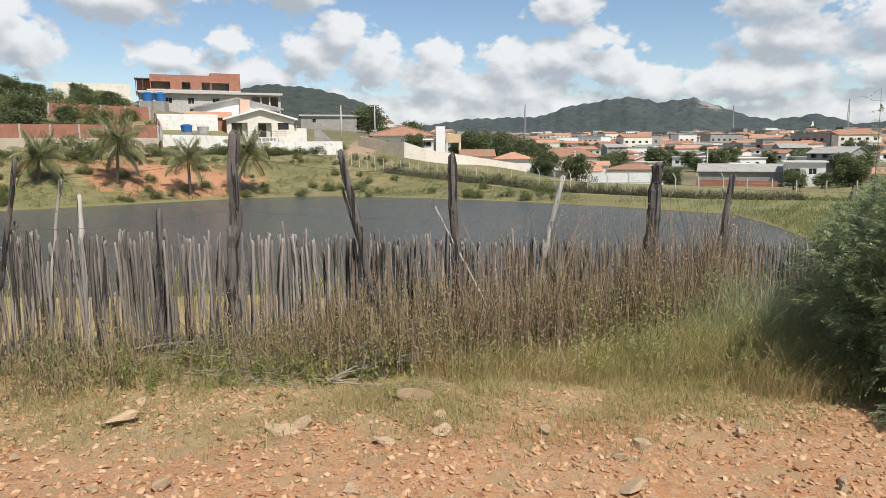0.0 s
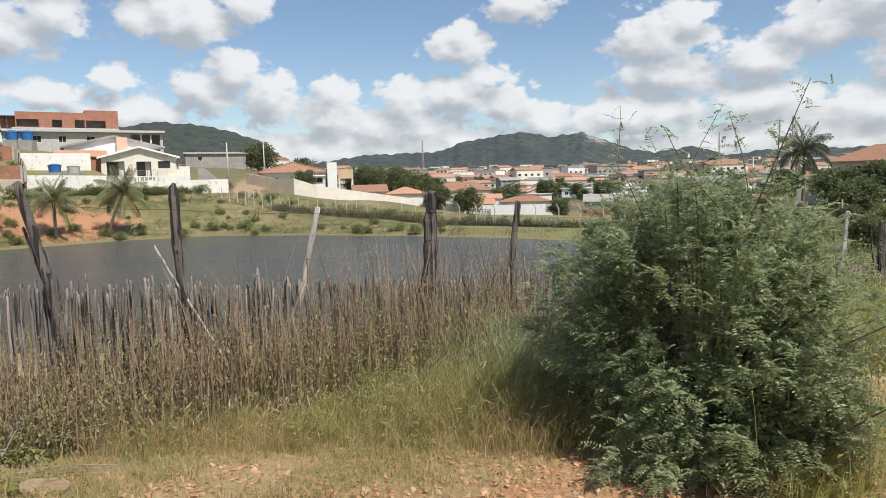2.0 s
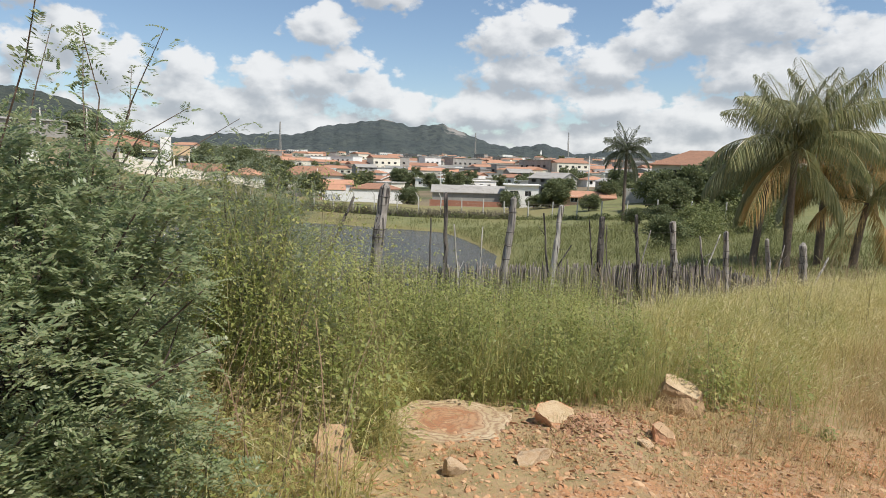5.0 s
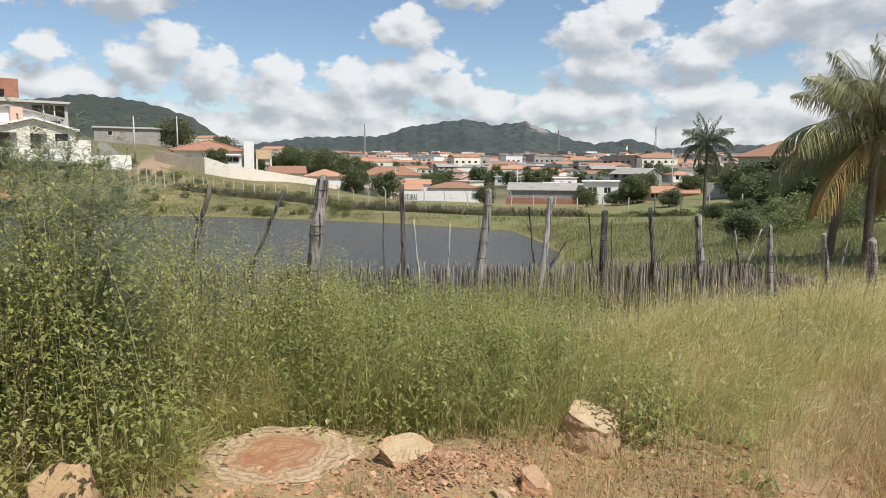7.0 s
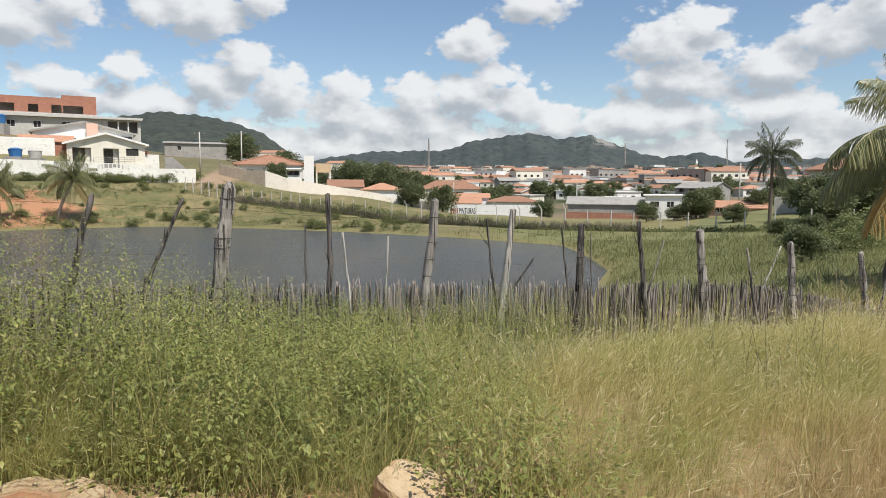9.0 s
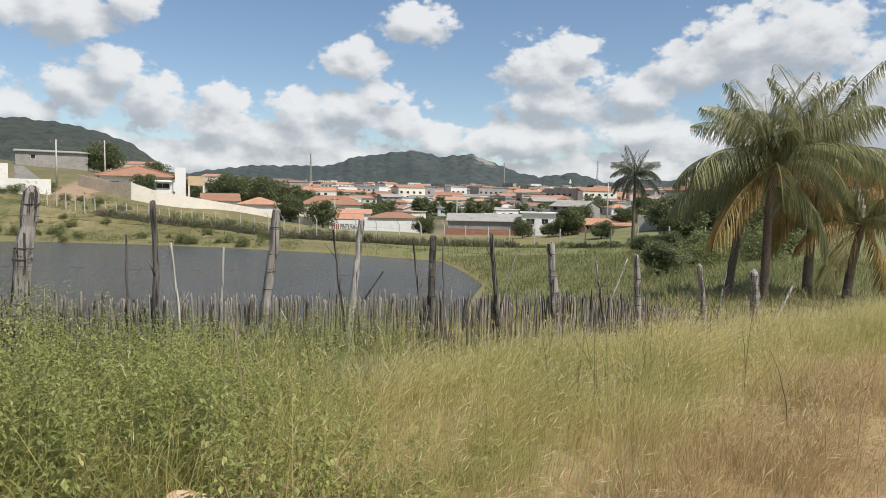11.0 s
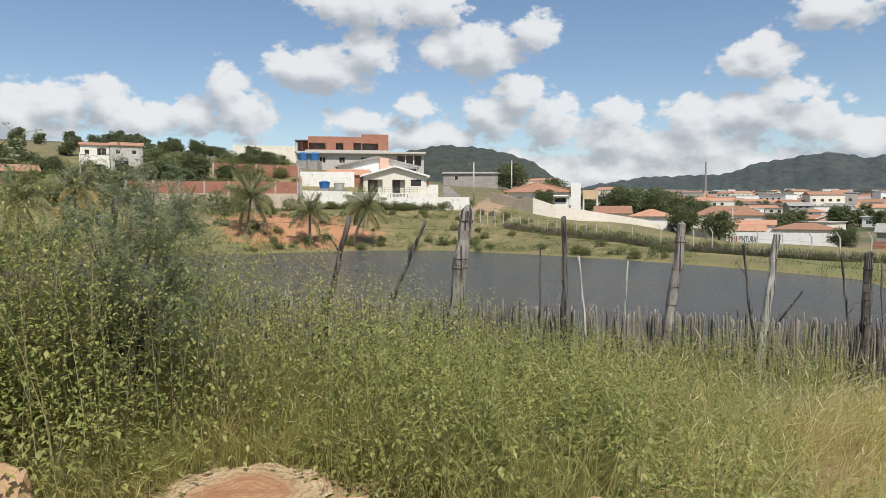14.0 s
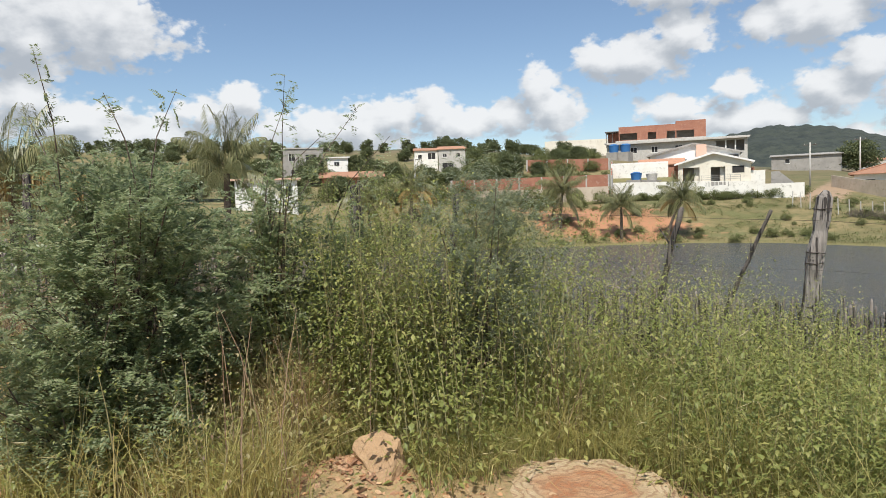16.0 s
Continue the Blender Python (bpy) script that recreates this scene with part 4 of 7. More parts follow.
# the gabled cream house over the pond, with its deep porch openings
LIMECREAM = surface("warm limewash", (0.84, 0.77, 0.67), (0.78, 0.70, 0.60), 0.5, 0.85, 8.0, 0.004, (0.62, 0.54, 0.44))
TAN = surface("tan paint", (0.60, 0.45, 0.28), (0.53, 0.39, 0.24), 0.5, 0.85, 8.0, 0.004, (0.42, 0.31, 0.19))
STAINED = surface("stained limewash", (0.80, 0.78, 0.72), (0.72, 0.69, 0.62), 0.6, 0.88, 6.0, 0.006, (0.40, 0.37, 0.32))
CONCRETE_BASE = surface("rough beige footing", (0.54, 0.46, 0.36), (0.46, 0.38, 0.29), 0.7, 0.9, 6.0, 0.01, (0.34, 0.28, 0.21))
main = house(-32.1, 122.0, 4.0, 11.6, 3.35, 18.6, 13, "gable", 1.65, CREAM, WHITE, (), None, "cream gabled house with dark open porch and railing", 0.6,
             bare=((-5.0, -2.3, 0.3, 2.65), (-0.5, 1.8, 0.0, 2.6), (2.9, 4.8, 1.45, 2.65)))
for x0, x1, z1 in ((-3.2, -2.3, 2.65), (0.95, 1.8, 2.6)):
    bm = bmesh.new()
    box(bm, x0, x1, 0.9, 1.05, -0.2, z1)
    part("porch_wall", bm, CREAM, main)
bm = bmesh.new()
box(bm, 2.95, 4.75, 0.12, 0.15, 1.5, 2.6)
part("pane", bm, DARK, main, "dark window pane")
for k in range(3):
    bm = bmesh.new()
    box(bm, -2.0, 4.2, -0.95, -0.9, 0.45 + 0.32 * k, 0.5 + 0.32 * k)
    part("rail", bm, PLASTER, main, "dark horizontal rail")
for k in range(5):
    bm = bmesh.new()
    box(bm, -2.0 + k * 1.53, -1.94 + k * 1.53, -0.96, -0.89, -1.2, 1.2)
    part("rail_post", bm, PLASTER, main)
bm = bmesh.new()
box(bm, -5.9, 5.9, -1.1, 0, -2.2, -0.02)
part("porch_floor", bm, CONCRETE, main)
bm = bmesh.new()
box(bm, 5.82, 8.0, 0.5, 6, -2.2, 1.75)
part("side_annex", bm, STAINED, main)
bm = bmesh.new()
box(bm, 5.4, 6.4, 1.5, 2.2, 1.75, 2.4)
part("annex_parapet", bm, BRICK, main, "raw brick parapet")
long_wall = garden_wall("white_garden_wall", ((-44.5, 108.3, 4.4), (-34.0, 112.6, 4.15), (-23.6, 116.4, 3.8)), 2.2, STAINED, "long whitewashed garden wall with grey stains", 0.25)
for k, (wide, tall) in enumerate(((0.12, 0.9), (0.5, 0.75), (0.45, 0.7), (0.5, 0.6), (0.3, 0.65), (0.12, 0.8))):
    q = 0.37 + 0.052 * k
    bm = bmesh.new()
    box(bm, -wide / 2, wide / 2, -0.01, 0.01, -tall, -0.12)
    bmesh.ops.transform(bm, matrix=pose(-34.0 + 10.4 * q, 112.6 + 3.8 * q - 0.14, 4.15 - 0.35 * q, 0, 0, 20), verts=bm.verts)
    part("painted_bar", bm, PLASTER, long_wall, "grey painted bar")
garden_wall("white_garden_wall", ((-23.45, 116.45, 3.27), (-17.2, 118.0, 3.26)), 2.2, STAINED, "lower whitewashed end of the garden wall", 0.25)
LAWN = surface("rough yard grass", (0.16, 0.155, 0.06), (0.22, 0.195, 0.085), 0.6, 0.95, 5.0, 0.05, (0.11, 0.12, 0.045))
bm = bmesh.new()
sheet(bm, [(-44.4, 108.7, 4.2), (-34.0, 113.0, 4.0), (-37.6, 117.3, 5.15), (-46.7, 113.2, 5.3)], 1.6)
yard = new("yard", bpy.data.meshes.new("yard"))
bm.to_mesh(yard.data)
bm.free()
yard.data.materials.append(LAWN)
tagged(yard, "sloping yard of rough grass behind the garden wall", "yard", kind="structure")
garden_wall("grey_ramp_wall", ((-22.2, 118.9, 5.2), (-21.1, 119.2, 5.2), (-19.1, 119.7, 3.4)), 2.2, PLASTER, "short grey rendered wall sloping down beside the lane")
garden_wall("brick_yard_wall", ((-63.3, 89.2, 5.5), (-44.0, 106.5, 5.75)), 2.0, BRICK, "raw red brick wall with concrete piers", 0.2, CONCRETE, 3.6)
garden_wall("wall_footing", ((-63.35, 89.1, 3.6), (-44.0, 106.35, 3.8)), 1.0, CONCRETE_BASE, "rough beige footing below the brick wall", 0.3)
garden_wall("brick_yard_wall", ((-65.9, 115.8, 9.9), (-52.3, 123.5, 9.55)), 1.6, BRICK, "raw red brick wall on the upper terrace", 0.2, CONCRETE, 3.2)
garden_wall("brick_yard_wall", ((-43.9, 107.5, 5.6), (-49.5, 119.0, 8.6)), 1.6, BRICK, "raw red brick wall running up the slope", 0.2, CONCRETE, 4)
house(-42.4, 115.0, 4.5, 9.5, 3.1, 24, 4, "flat", 0, STAINED, WHITE, (), None, "low white yard building with a flat top", 0.0)
house(-40.6, 120.3, 5.4, 7.4, 2.2, 23, 5, "side", 1.1, BRICK, TILE, (), None, "low brick outbuilding with a clay tile roof", 0.3)
back = house(-38.8, 131.1, 6.2, 15.8, 3.5, 20, 10, "gable", 1.85, WHITE, PLASTER, ((-4.4, -3.0, 1.6, 2.6), (-2.4, -1.2, 2.0, 2.6)), None, "white house with a low dark-edged gable roof", 0.6, fascia=PLASTER)
bm = bmesh.new()
box(bm, 0.4, 2.2, -1.2, -0.02, 1.0, 5.1)
part("chimney_block", bm, PEACH, back, "peach painted block")
# Dark box on the wall, painting the shade below the right eave.
bm = bmesh.new()
box(bm, 5.0, 7.7, -0.3, -0.02, 2.3, 3.0)
part("shade", bm, DARK, back)
upper = house(-54.8, 154.9, 15.3, 19.0, 2.9, 22, 9, "flat", 0, BRICK, BRICK, (), None, "unfinished red brick upper storey with open window holes", 0.0, "brick_building", "building",
              bare=((-9.3, -5.4, 0.1, 1.65), (-3.0, -1.2, 0.05, 1.6), (1.15, 3.0, 0.0, 1.65), (3.25, 7.0, 0.0, 1.6)))
bm = bmesh.new()
box(bm, 3.1, 9.5, -0.004, 6, 3.15, 3.75)
part("parapet", bm, BRICK, upper)
bm = bmesh.new()
box(bm, -10.2, 9.5, -0.35, -0.01, -0.35, -0.05)
part("slab_edge", bm, CONCRETE, upper, "pale concrete slab edge")
bm = bmesh.new()
box(bm, -12.6, -9.5, 0.0, 5, 2.1, 2.3)
part("canopy", bm, DARKWOOD, upper, "dark lean-to canopy")
bm = bmesh.new()
box(bm, -12.2, -9.52, 3.0, 3.2, -1.5, 2.1)
part("canopy_wall", bm, BRICK, upper)
for px in (-12.4, -11.0):
    bm = bmesh.new()
    box(bm, px, px + 0.15, 0.1, 0.25, -1.5, 2.1)
    part("canopy_post", bm, DARKWOOD, upper)
grey = house(-50.0, 150.6, 9.0, 29.2, 5.2, 21, 12, "flat", 0, CONCRETE, CONCRETE, ((-9.5, -8, 2.8, 4.2), (-5, -3.6, 2.8, 4.2), (0, 1.6, 2.8, 4.2), (5, 6.4, 2.8, 4.2)), None, "long grey rendered building with a flat concrete roof", 0.5, "grey_building", "building", bare=((8.4, 14.0, 2.3, 4.6),))
bm = bmesh.new()
box(bm, -14.6, 14.9, -0.9, -0.5, 4.95, 5.2)
part("roof_edge", bm, CONCRETE, grey, "weathered concrete roof edge")
for px in (10.2, 12.1):
    bm = bmesh.new()
    box(bm, px, px + 0.25, 0.0, 0.2, 2.3, 4.6)
    part("column", bm, WHITE, grey)
for tx, ty, tz, tank_mat in ((-60.6, 142.6, 12.0, BLUE), (-58.3, 143.5, 12.0, BLUE), (-41.4, 111.5, 4.75, BLUE), (-39.1, 112.5, 4.6, CONCRETE)):
    bm = bmesh.new()
    s = 1.15 if tz > 8 else 0.95
    bmesh.ops.create_cone(bm, cap_ends=True, segments=18, radius1=s * 0.82, radius2=s, depth=1.5, matrix=Matrix.Translation((0, 0, 0.75)))
    tank = thing("water_tank", pose(tx, ty, tz) @ Matrix.Diagonal((1, 1, 1.0 if tz > 8 else 0.72, 1)), "round blue plastic water tank on a terrace" if tank_mat is BLUE else "round grey water tank on a terrace", "water tank", "water tanks")
    part("body", bm, tank_mat, tank)
    bm = bmesh.new()
    bmesh.ops.create_cone(bm, cap_ends=True, segments=18, radius1=s * 1.05, radius2=s * 0.5, depth=0.35, matrix=Matrix.Translation((0, 0, 1.67)))
    part("lid", bm, tank_mat, tank)
    bm = bmesh.new()
    box(bm, -1.2, 1.2, -1.2, 1.2, -3.0, 0.0)
    part("plinth", bm, PLASTER, tank)
house(-26.9, 163.8, 7.2, 13.2, 2.6, 12, 9, "side", 0.6, PLASTER, PLASTER, ((-4, -3, 1, 2),), None, "unpainted grey house with low walls")
red = house(-7.9, 139.8, 1.3, 12.4, 3.3, 6, 11, "hip", 2.1, WHITE, TILE, ((3.2, 5.6, 1.2, 2.2), (-4.5, -3.0, 1.0, 2.4)), None, "house with a broad orange hip roof", 0.8)
house(-0.4, 139.6, 0.6, 1.9, 5.6, 4, 2.2, "flat", 0, WHITE, WHITE, (), None, "narrow white stair tower", 0.0, "stair_tower", "tower")
tw = thing("tank_tower", pose(2.3, 142.5, 0.6, 0, 0, 2), "tan water tank box on four columns", "water tower")
bm = bmesh.new()
box(bm, -1.5, 1.5, 0, 3, 2.6, 4.4)
part("tank_box", bm, TAN, tw)
for px in (-1.5, 1.2):
    for py in (0, 2.7):
        bm = bmesh.new()
        box(bm, px, px + 0.3, py, py + 0.3, -1.5, 2.6)
        part("column", bm, CREAM, tw)
bm = bmesh.new()
sheet(bm, [(2.9, -0.9, 2.5), (6.0, -0.9, 2.5), (6.0, 0.0, 2.9), (2.9, 0.0, 2.9)], 0.06)
part("awning", bm, WHITE, red, "white window awning")
bm = bmesh.new()
for sx in (-1, 1):
    for (px, py, pz), (qx, qy, qz) in (((sx * 7.0, -0.8, 3.42), (sx * 0.2, 5.5, 5.5)),):
        v_, f_ = tube([(px, py, pz), (qx, qy, qz)], [0.12, 0.12], 6)
        vs = [bm.verts.new(p) for p in v_]
        for q in f_:
            bm.faces.new([vs[i] for i in q])
part("hip_tiles", bm, TILE, red)
# Face turned from the sun: its shade is put into the beige.
garden_wall("beige_wall", ((-16.2, 132.5, 4.5), (-13.9, 130.2, 4.0), (-10.3, 127.0, 3.3), (-6.9, 124.0, 3.2)), 3.2, CONCRETE_BASE, "rendered wall round the red-roofed house, its shaded face coloured beige")
garden_wall("white_long_wall", ((-6.9, 124.0, 3.2), (-3.0, 123.4, 1.85), (4.6, 123.6, 0.6), (12.9, 123.6, -0.7)), 2.0, LIMECREAM, "long white wall stepping down along the street")
garden_wall("white_long_wall", ((12.9, 123.6, -1.0), (16.1, 123.4, -1.45), (22.0, 121.0, -2.2)), 2.0, LIMECREAM, "white wall continuing down the street")
house(6.8, 132.6, -2.2, 6.3, 2.7, 1, 7, "side", 1.3, WHITE, TILE, (), None, "small white house with an orange tile roof")
house(13.6, 130.5, -2.6, 7.6, 2.5, -2, 7, "hip", 1.3, WHITE, TILE, ((-2, -0.6, 0.8, 1.9),), None, "small house with an orange hip roof")
tw2 = garden_wall("lettered_wall", ((32.0, 171.0, -4.1), (53.9, 166.4, -4.1)), 3.4, WHITE, "white street wall with black painted lettering")
house(37.4, 205.3, -3.6, 19.0, 3.0, -8, 10, "hip", 2.6, CREAM, TILE, ((-6, -4, 0.8, 2.2), (2, 4, 0.8, 2.2)), None, "broad house with an orange hip roof")
house(40.9, 190, -6.0, 10.4, 3.2, -10, 9, "side", 1.2, WHITE, TILE, ((-3, -1.6, 0.8, 2.2),), None, "house with a low orange tile roof")
house(38.7, 183.0, -6.6, 7.5, 2.5, -8, 7, "side", 1.3, WHITE, TILE, ((-2, -0.6, 0.8, 2.0),), None, "small house with an orange tile roof")
house(50.5, 179.5, -6.6, 13.5, 2.9, -13, 9, "hip", 1.5, CREAM, TILE, ((-3, -1.6, 0.8, 2.2), (2, 3.5, 0.8, 2.2)), None, "cream house with an orange hip roof")
house(61.6, 140.0, -5.4, 17.0, 2.4, -22, 8, "side", 1.5, PLASTER, PLASTER, (), None, "long grey workshop with a fibre cement roof")
house(69.5, 131.0, -5.0, 7.0, 3.9, -24, 7, "flat", 0, WHITE, WHITE, ((-2.6, -0.8, 1.6, 2.8), (0.6, 2.0, 1.6, 2.8)), None, "white two-part house with a flat roof")
garden_wall("brick_yard_wall", ((52.0, 140.0, -4.6), (66.0, 133.5, -4.8)), 1.8, BRICK, "low red brick wall by a sandy lot")
garden_wall("white_yard_wall", ((66.0, 128.0, -4.4), (80.0, 120.0, -4.4)), 1.6, WHITE, "low white wall by the grassland")
house(-101.4, 126.1, 9.8, 5.6, 5.2, 42, 8, "side", 0.9, STAINED, TILE, ((0.4, 2.3, 3.0, 4.6), (-2, -1, 3.2, 4.2)), None, "two-storey whitewashed house with a tile roof", 0.3)
house(-95.4, 128.6, 9.8, 6.4, 5.2, 39, 8, "side", 1.0, CONCRETE, TILE, ((-2.2, -1.2, 3.3, 4.2), (-2.4, 0.4, 0.2, 2.0), (1.0, 2.0, 3.3, 4.2)), None, "two-storey grey house with a red tile roof", 0.3)
house(-109.8, 95.6, 7.5, 8.6, 7.2, 52, 8, "flat", 0, PLASTER, CONCRETE, ((-3.0, -1.6, 4.6, 6.2), (0.5, 3.0, 3.8, 6.0), (-2.6, -1.0, 1.2, 2.8)), None, "unfinished grey two-storey house with an open terrace", 0.2)
house(-105.1, 101.3, 9.0, 4.4, 3.6, 49, 6, "flat", 0, WHITE, WHITE, ((-0.8, 0.4, 1.8, 2.8),), None, "small white cube house")
house(-92.0, 93.3, 4.6, 11.4, 3.2, 48, 8, "side", 1.2, BRICK, TILE, ((-3.8, -2.2, 0.6, 2.2), (1, 3, 0.6, 2.4)), None, "brick house with a tiled porch on white columns", 0.8)
house(-69.6, 57.5, 1.4, 8.2, 4.2, 55, 8, "flat", 0, WHITE, PEACH, ((0.8, 2.0, 2.3, 3.5), (2.5, 3.4, 1.9, 3.5)), None, "white modern house with a peach roof band", 0.5)
house(-89.2, 177.2, 14.5, 17.7, 4.4, 29, 8, "flat", 0, CREAM, CREAM, (), None, "long cream wall of a hilltop building", 0.0)
house(72.1, 80.5, 0.6, 13.0, 2.6, -41, 10, "hip", 2.3, CREAM, TILE, ((-4, -2, 0.8, 2.0), (1, 3, 0.8, 2.0)), None, "large house with an orange hip roof behind the palms", 0.6)
house(66.7, 101.6, -3.9, 9.6, 1.6, -30, 7, "side", 1.0, PEACH, TILE, ((-2.5, -1.2, 0.7, 1.8),), None, "small peach house with an orange roof", 0.4)
garden_wall("grey_yard_wall", ((66.0, 90.0, -0.4), (73.0, 85.0, -0.3)), 1.5, CONCRETE, "grey rendered wall behind the far palm")

garden_wall("brick_yard_wall", ((-67.0, 86.0, 4.3), (-63.4, 89.1, 4.5)), 3.0, BRICK, "raw red brick wall ending in a low step", 0.2, CONCRETE, 3.2)
# lettering painted on the street wall
def lettering():
    c = bpy.data.curves.new("lettering", "FONT")
    c.body, c.size, c.extrude = "PINTURAS", 2.0, 0.01
    c.materials.append(DARK)
    tmp = new("lettering", c)
    me = bpy.data.meshes.new_from_object(tmp.evaluated_get(bpy.context.evaluated_depsgraph_get()))
    bpy.data.objects.remove(tmp)
    ob = new("lettering", me)
    turn = math.degrees(math.atan2(166.4 - 171.0, 53.9 - 32.0))
    wide = max(v.co.x for v in me.vertices)
    ob.matrix_world = pose(34.5, 170.47 - 0.16, -6.35, 90, 0, turn) @ Matrix.Diagonal((4.1 / wide, 1, 1, 1))
    tagged(ob, "black painted lettering on the white street wall", "lettering", kind="structure")
    bm = bmesh.new()
    for k in range(4):
        box(bm, (-2.1 + k * 0.5) * wide / 4.1, (-1.75 + k * 0.5) * wide / 4.1, 0, 1.4, -0.01, 0.01)
    part("bar", bm, BRICK, ob, "red painted bars")


lettering()

# ---- plants ----
BLADE = leafy("dry field grass", ((0.43, 0.37, 0.125), (0.55, 0.455, 0.18), (0.47, 0.40, 0.14), (0.70, 0.585, 0.29), (0.29, 0.29, 0.085)), 0.55, 0.36, ((0.36, 0.35, 0.11), 0.9))
GREENBLADE = leafy("green verge grass", ((0.24, 0.265, 0.075), (0.34, 0.33, 0.11), (0.47, 0.41, 0.17), (0.28, 0.295, 0.085)), 0.6, 0.4)
TURF = leafy("short turf", ((0.33, 0.28, 0.11), (0.47, 0.37, 0.17), (0.26, 0.26, 0.09), (0.55, 0.44, 0.24)), 0.7, 0.35)
SEED = leafy("pale seed heads", ((0.58, 0.50, 0.28), (0.68, 0.60, 0.37), (0.48, 0.41, 0.21)), 0.7, 0.4)
WEED = leafy("broad green weed leaves", ((0.24, 0.285, 0.075), (0.32, 0.35, 0.10), (0.43, 0.43, 0.145), (0.18, 0.225, 0.06), (0.54, 0.49, 0.19), (0.28, 0.325, 0.088)), 0.45, 0.48, ((0.25, 0.285, 0.085), 1.3))
DRYWEED = leafy("withered weed leaves", ((0.33, 0.23, 0.135), (0.24, 0.16, 0.10), (0.42, 0.33, 0.19), (0.28, 0.26, 0.10), (0.18, 0.125, 0.085), (0.49, 0.40, 0.25)), 0.7, 0.32, ((0.30, 0.27, 0.11), 1.7))
DRYSTEM = leafy("withered stems", ((0.21, 0.135, 0.085), (0.29, 0.20, 0.125), (0.145, 0.095, 0.068), (0.36, 0.265, 0.165)), 0.8, 0.0)
STRAW = leafy("brown straw", ((0.45, 0.32, 0.15), (0.54, 0.41, 0.205), (0.38, 0.26, 0.115), (0.43, 0.36, 0.15)), 0.7, 0.3)
STEM = leafy("weed stems", ((0.24, 0.21, 0.10), (0.30, 0.28, 0.13), (0.18, 0.16, 0.08)), 0.7, 0.05)
FEATHER = leafy("feathery acacia leaves", ((0.215, 0.285, 0.135), (0.29, 0.355, 0.182), (0.39, 0.425, 0.243), (0.182, 0.243, 0.117), (0.47, 0.49, 0.30)), 0.42, 0.52)
MEADOW = leafy("meadow grass", ((0.155, 0.175, 0.058), (0.20, 0.21, 0.075), (0.29, 0.275, 0.12), (0.12, 0.145, 0.048)), 0.65, 0.35)
BANKGRASS = leafy("dry bank grass", ((0.21, 0.20, 0.075), (0.29, 0.25, 0.11), (0.17, 0.18, 0.065), (0.35, 0.29, 0.14)), 0.6, 0.35)
BLUELEAF = leafy("blue-green shrub leaves", ((0.19, 0.235, 0.14), (0.26, 0.30, 0.19), (0.34, 0.36, 0.22)), 0.5, 0.45)
PALMLEAF = leafy("coconut fronds", ((0.15, 0.175, 0.075), (0.23, 0.24, 0.11), (0.36, 0.34, 0.17), (0.18, 0.20, 0.09)), 0.36, 0.36)
PALMDARK = leafy("grey-green palm fronds", ((0.09, 0.105, 0.062), (0.125, 0.14, 0.085), (0.17, 0.18, 0.11)), 0.5, 0.3)
PALMDRY = leafy("withered coconut fronds", ((0.38, 0.23, 0.08), (0.46, 0.31, 0.12), (0.30, 0.23, 0.09), (0.48, 0.39, 0.17)), 0.6, 0.34)
CROWN = leafy("tree leaves", ((0.115, 0.14, 0.065), (0.15, 0.175, 0.08), (0.19, 0.205, 0.095), (0.13, 0.16, 0.075)), 0.8, 0.38)
SHRUB = leafy("shrub leaves", ((0.13, 0.16, 0.055), (0.18, 0.205, 0.075), (0.23, 0.24, 0.095), (0.11, 0.135, 0.05)), 0.75, 0.35)
rng = np.random.default_rng(5)


def fast_mesh(name, V, F, material, parent=None, label="", smooth_faces=False):
    V, F = np.asarray(V, np.float32), np.asarray(F, np.int32)
    me = bpy.data.meshes.new(name)
    me.vertices.add(len(V))
    me.vertices.foreach_set("co", V.ravel())
    n, k = F.shape
    me.loops.add(n * k)
    me.loops.foreach_set("vertex_index", F.ravel())
    me.polygons.add(n)
    me.polygons.foreach_set("loop_start", np.arange(0, n * k, k, dtype=np.int32))
    me.polygons.foreach_set("use_smooth", np.full(n, smooth_faces))
    me.update(calc_edges=True)
    me.materials.append(material)
    ob = new(name, me)
    if parent is not None:
        ob.parent = parent
    return tagged(ob, label)


def blades(roots, height, lean, width, rows=(0.0, 0.4, 0.75, 1.0), taper=(1.0, 0.9, 0.6, 0.12), droop=0.45):
    """Ribbons that rise from the roots and bend over along lean."""
    n = len(roots)
    face = rng.uniform(0, 2 * np.pi, n)
    side = np.stack([np.cos(face), np.sin(face), np.zeros(n)], -1)
    out = []
    for s, w in zip(rows, taper):
        c = roots.copy()
        c[:, :2] += lean * (height * s**2.2)[:, None]
        c[:, 2] += height * (s - droop * np.hypot(*lean.T) * s**3.5)
        out += [c - side * (width * w / 2)[:, None], c + side * (width * w / 2)[:, None]]
    V = np.stack(out, 1).reshape(-1, 3)
    m = len(rows)
    base = (np.arange(n) * 2 * m)[:, None]
    F = np.concatenate([base + np.array([2 * i, 2 * i + 1, 2 * i + 3, 2 * i + 2])[None] for i in range(m - 1)], 0)
    return V, F


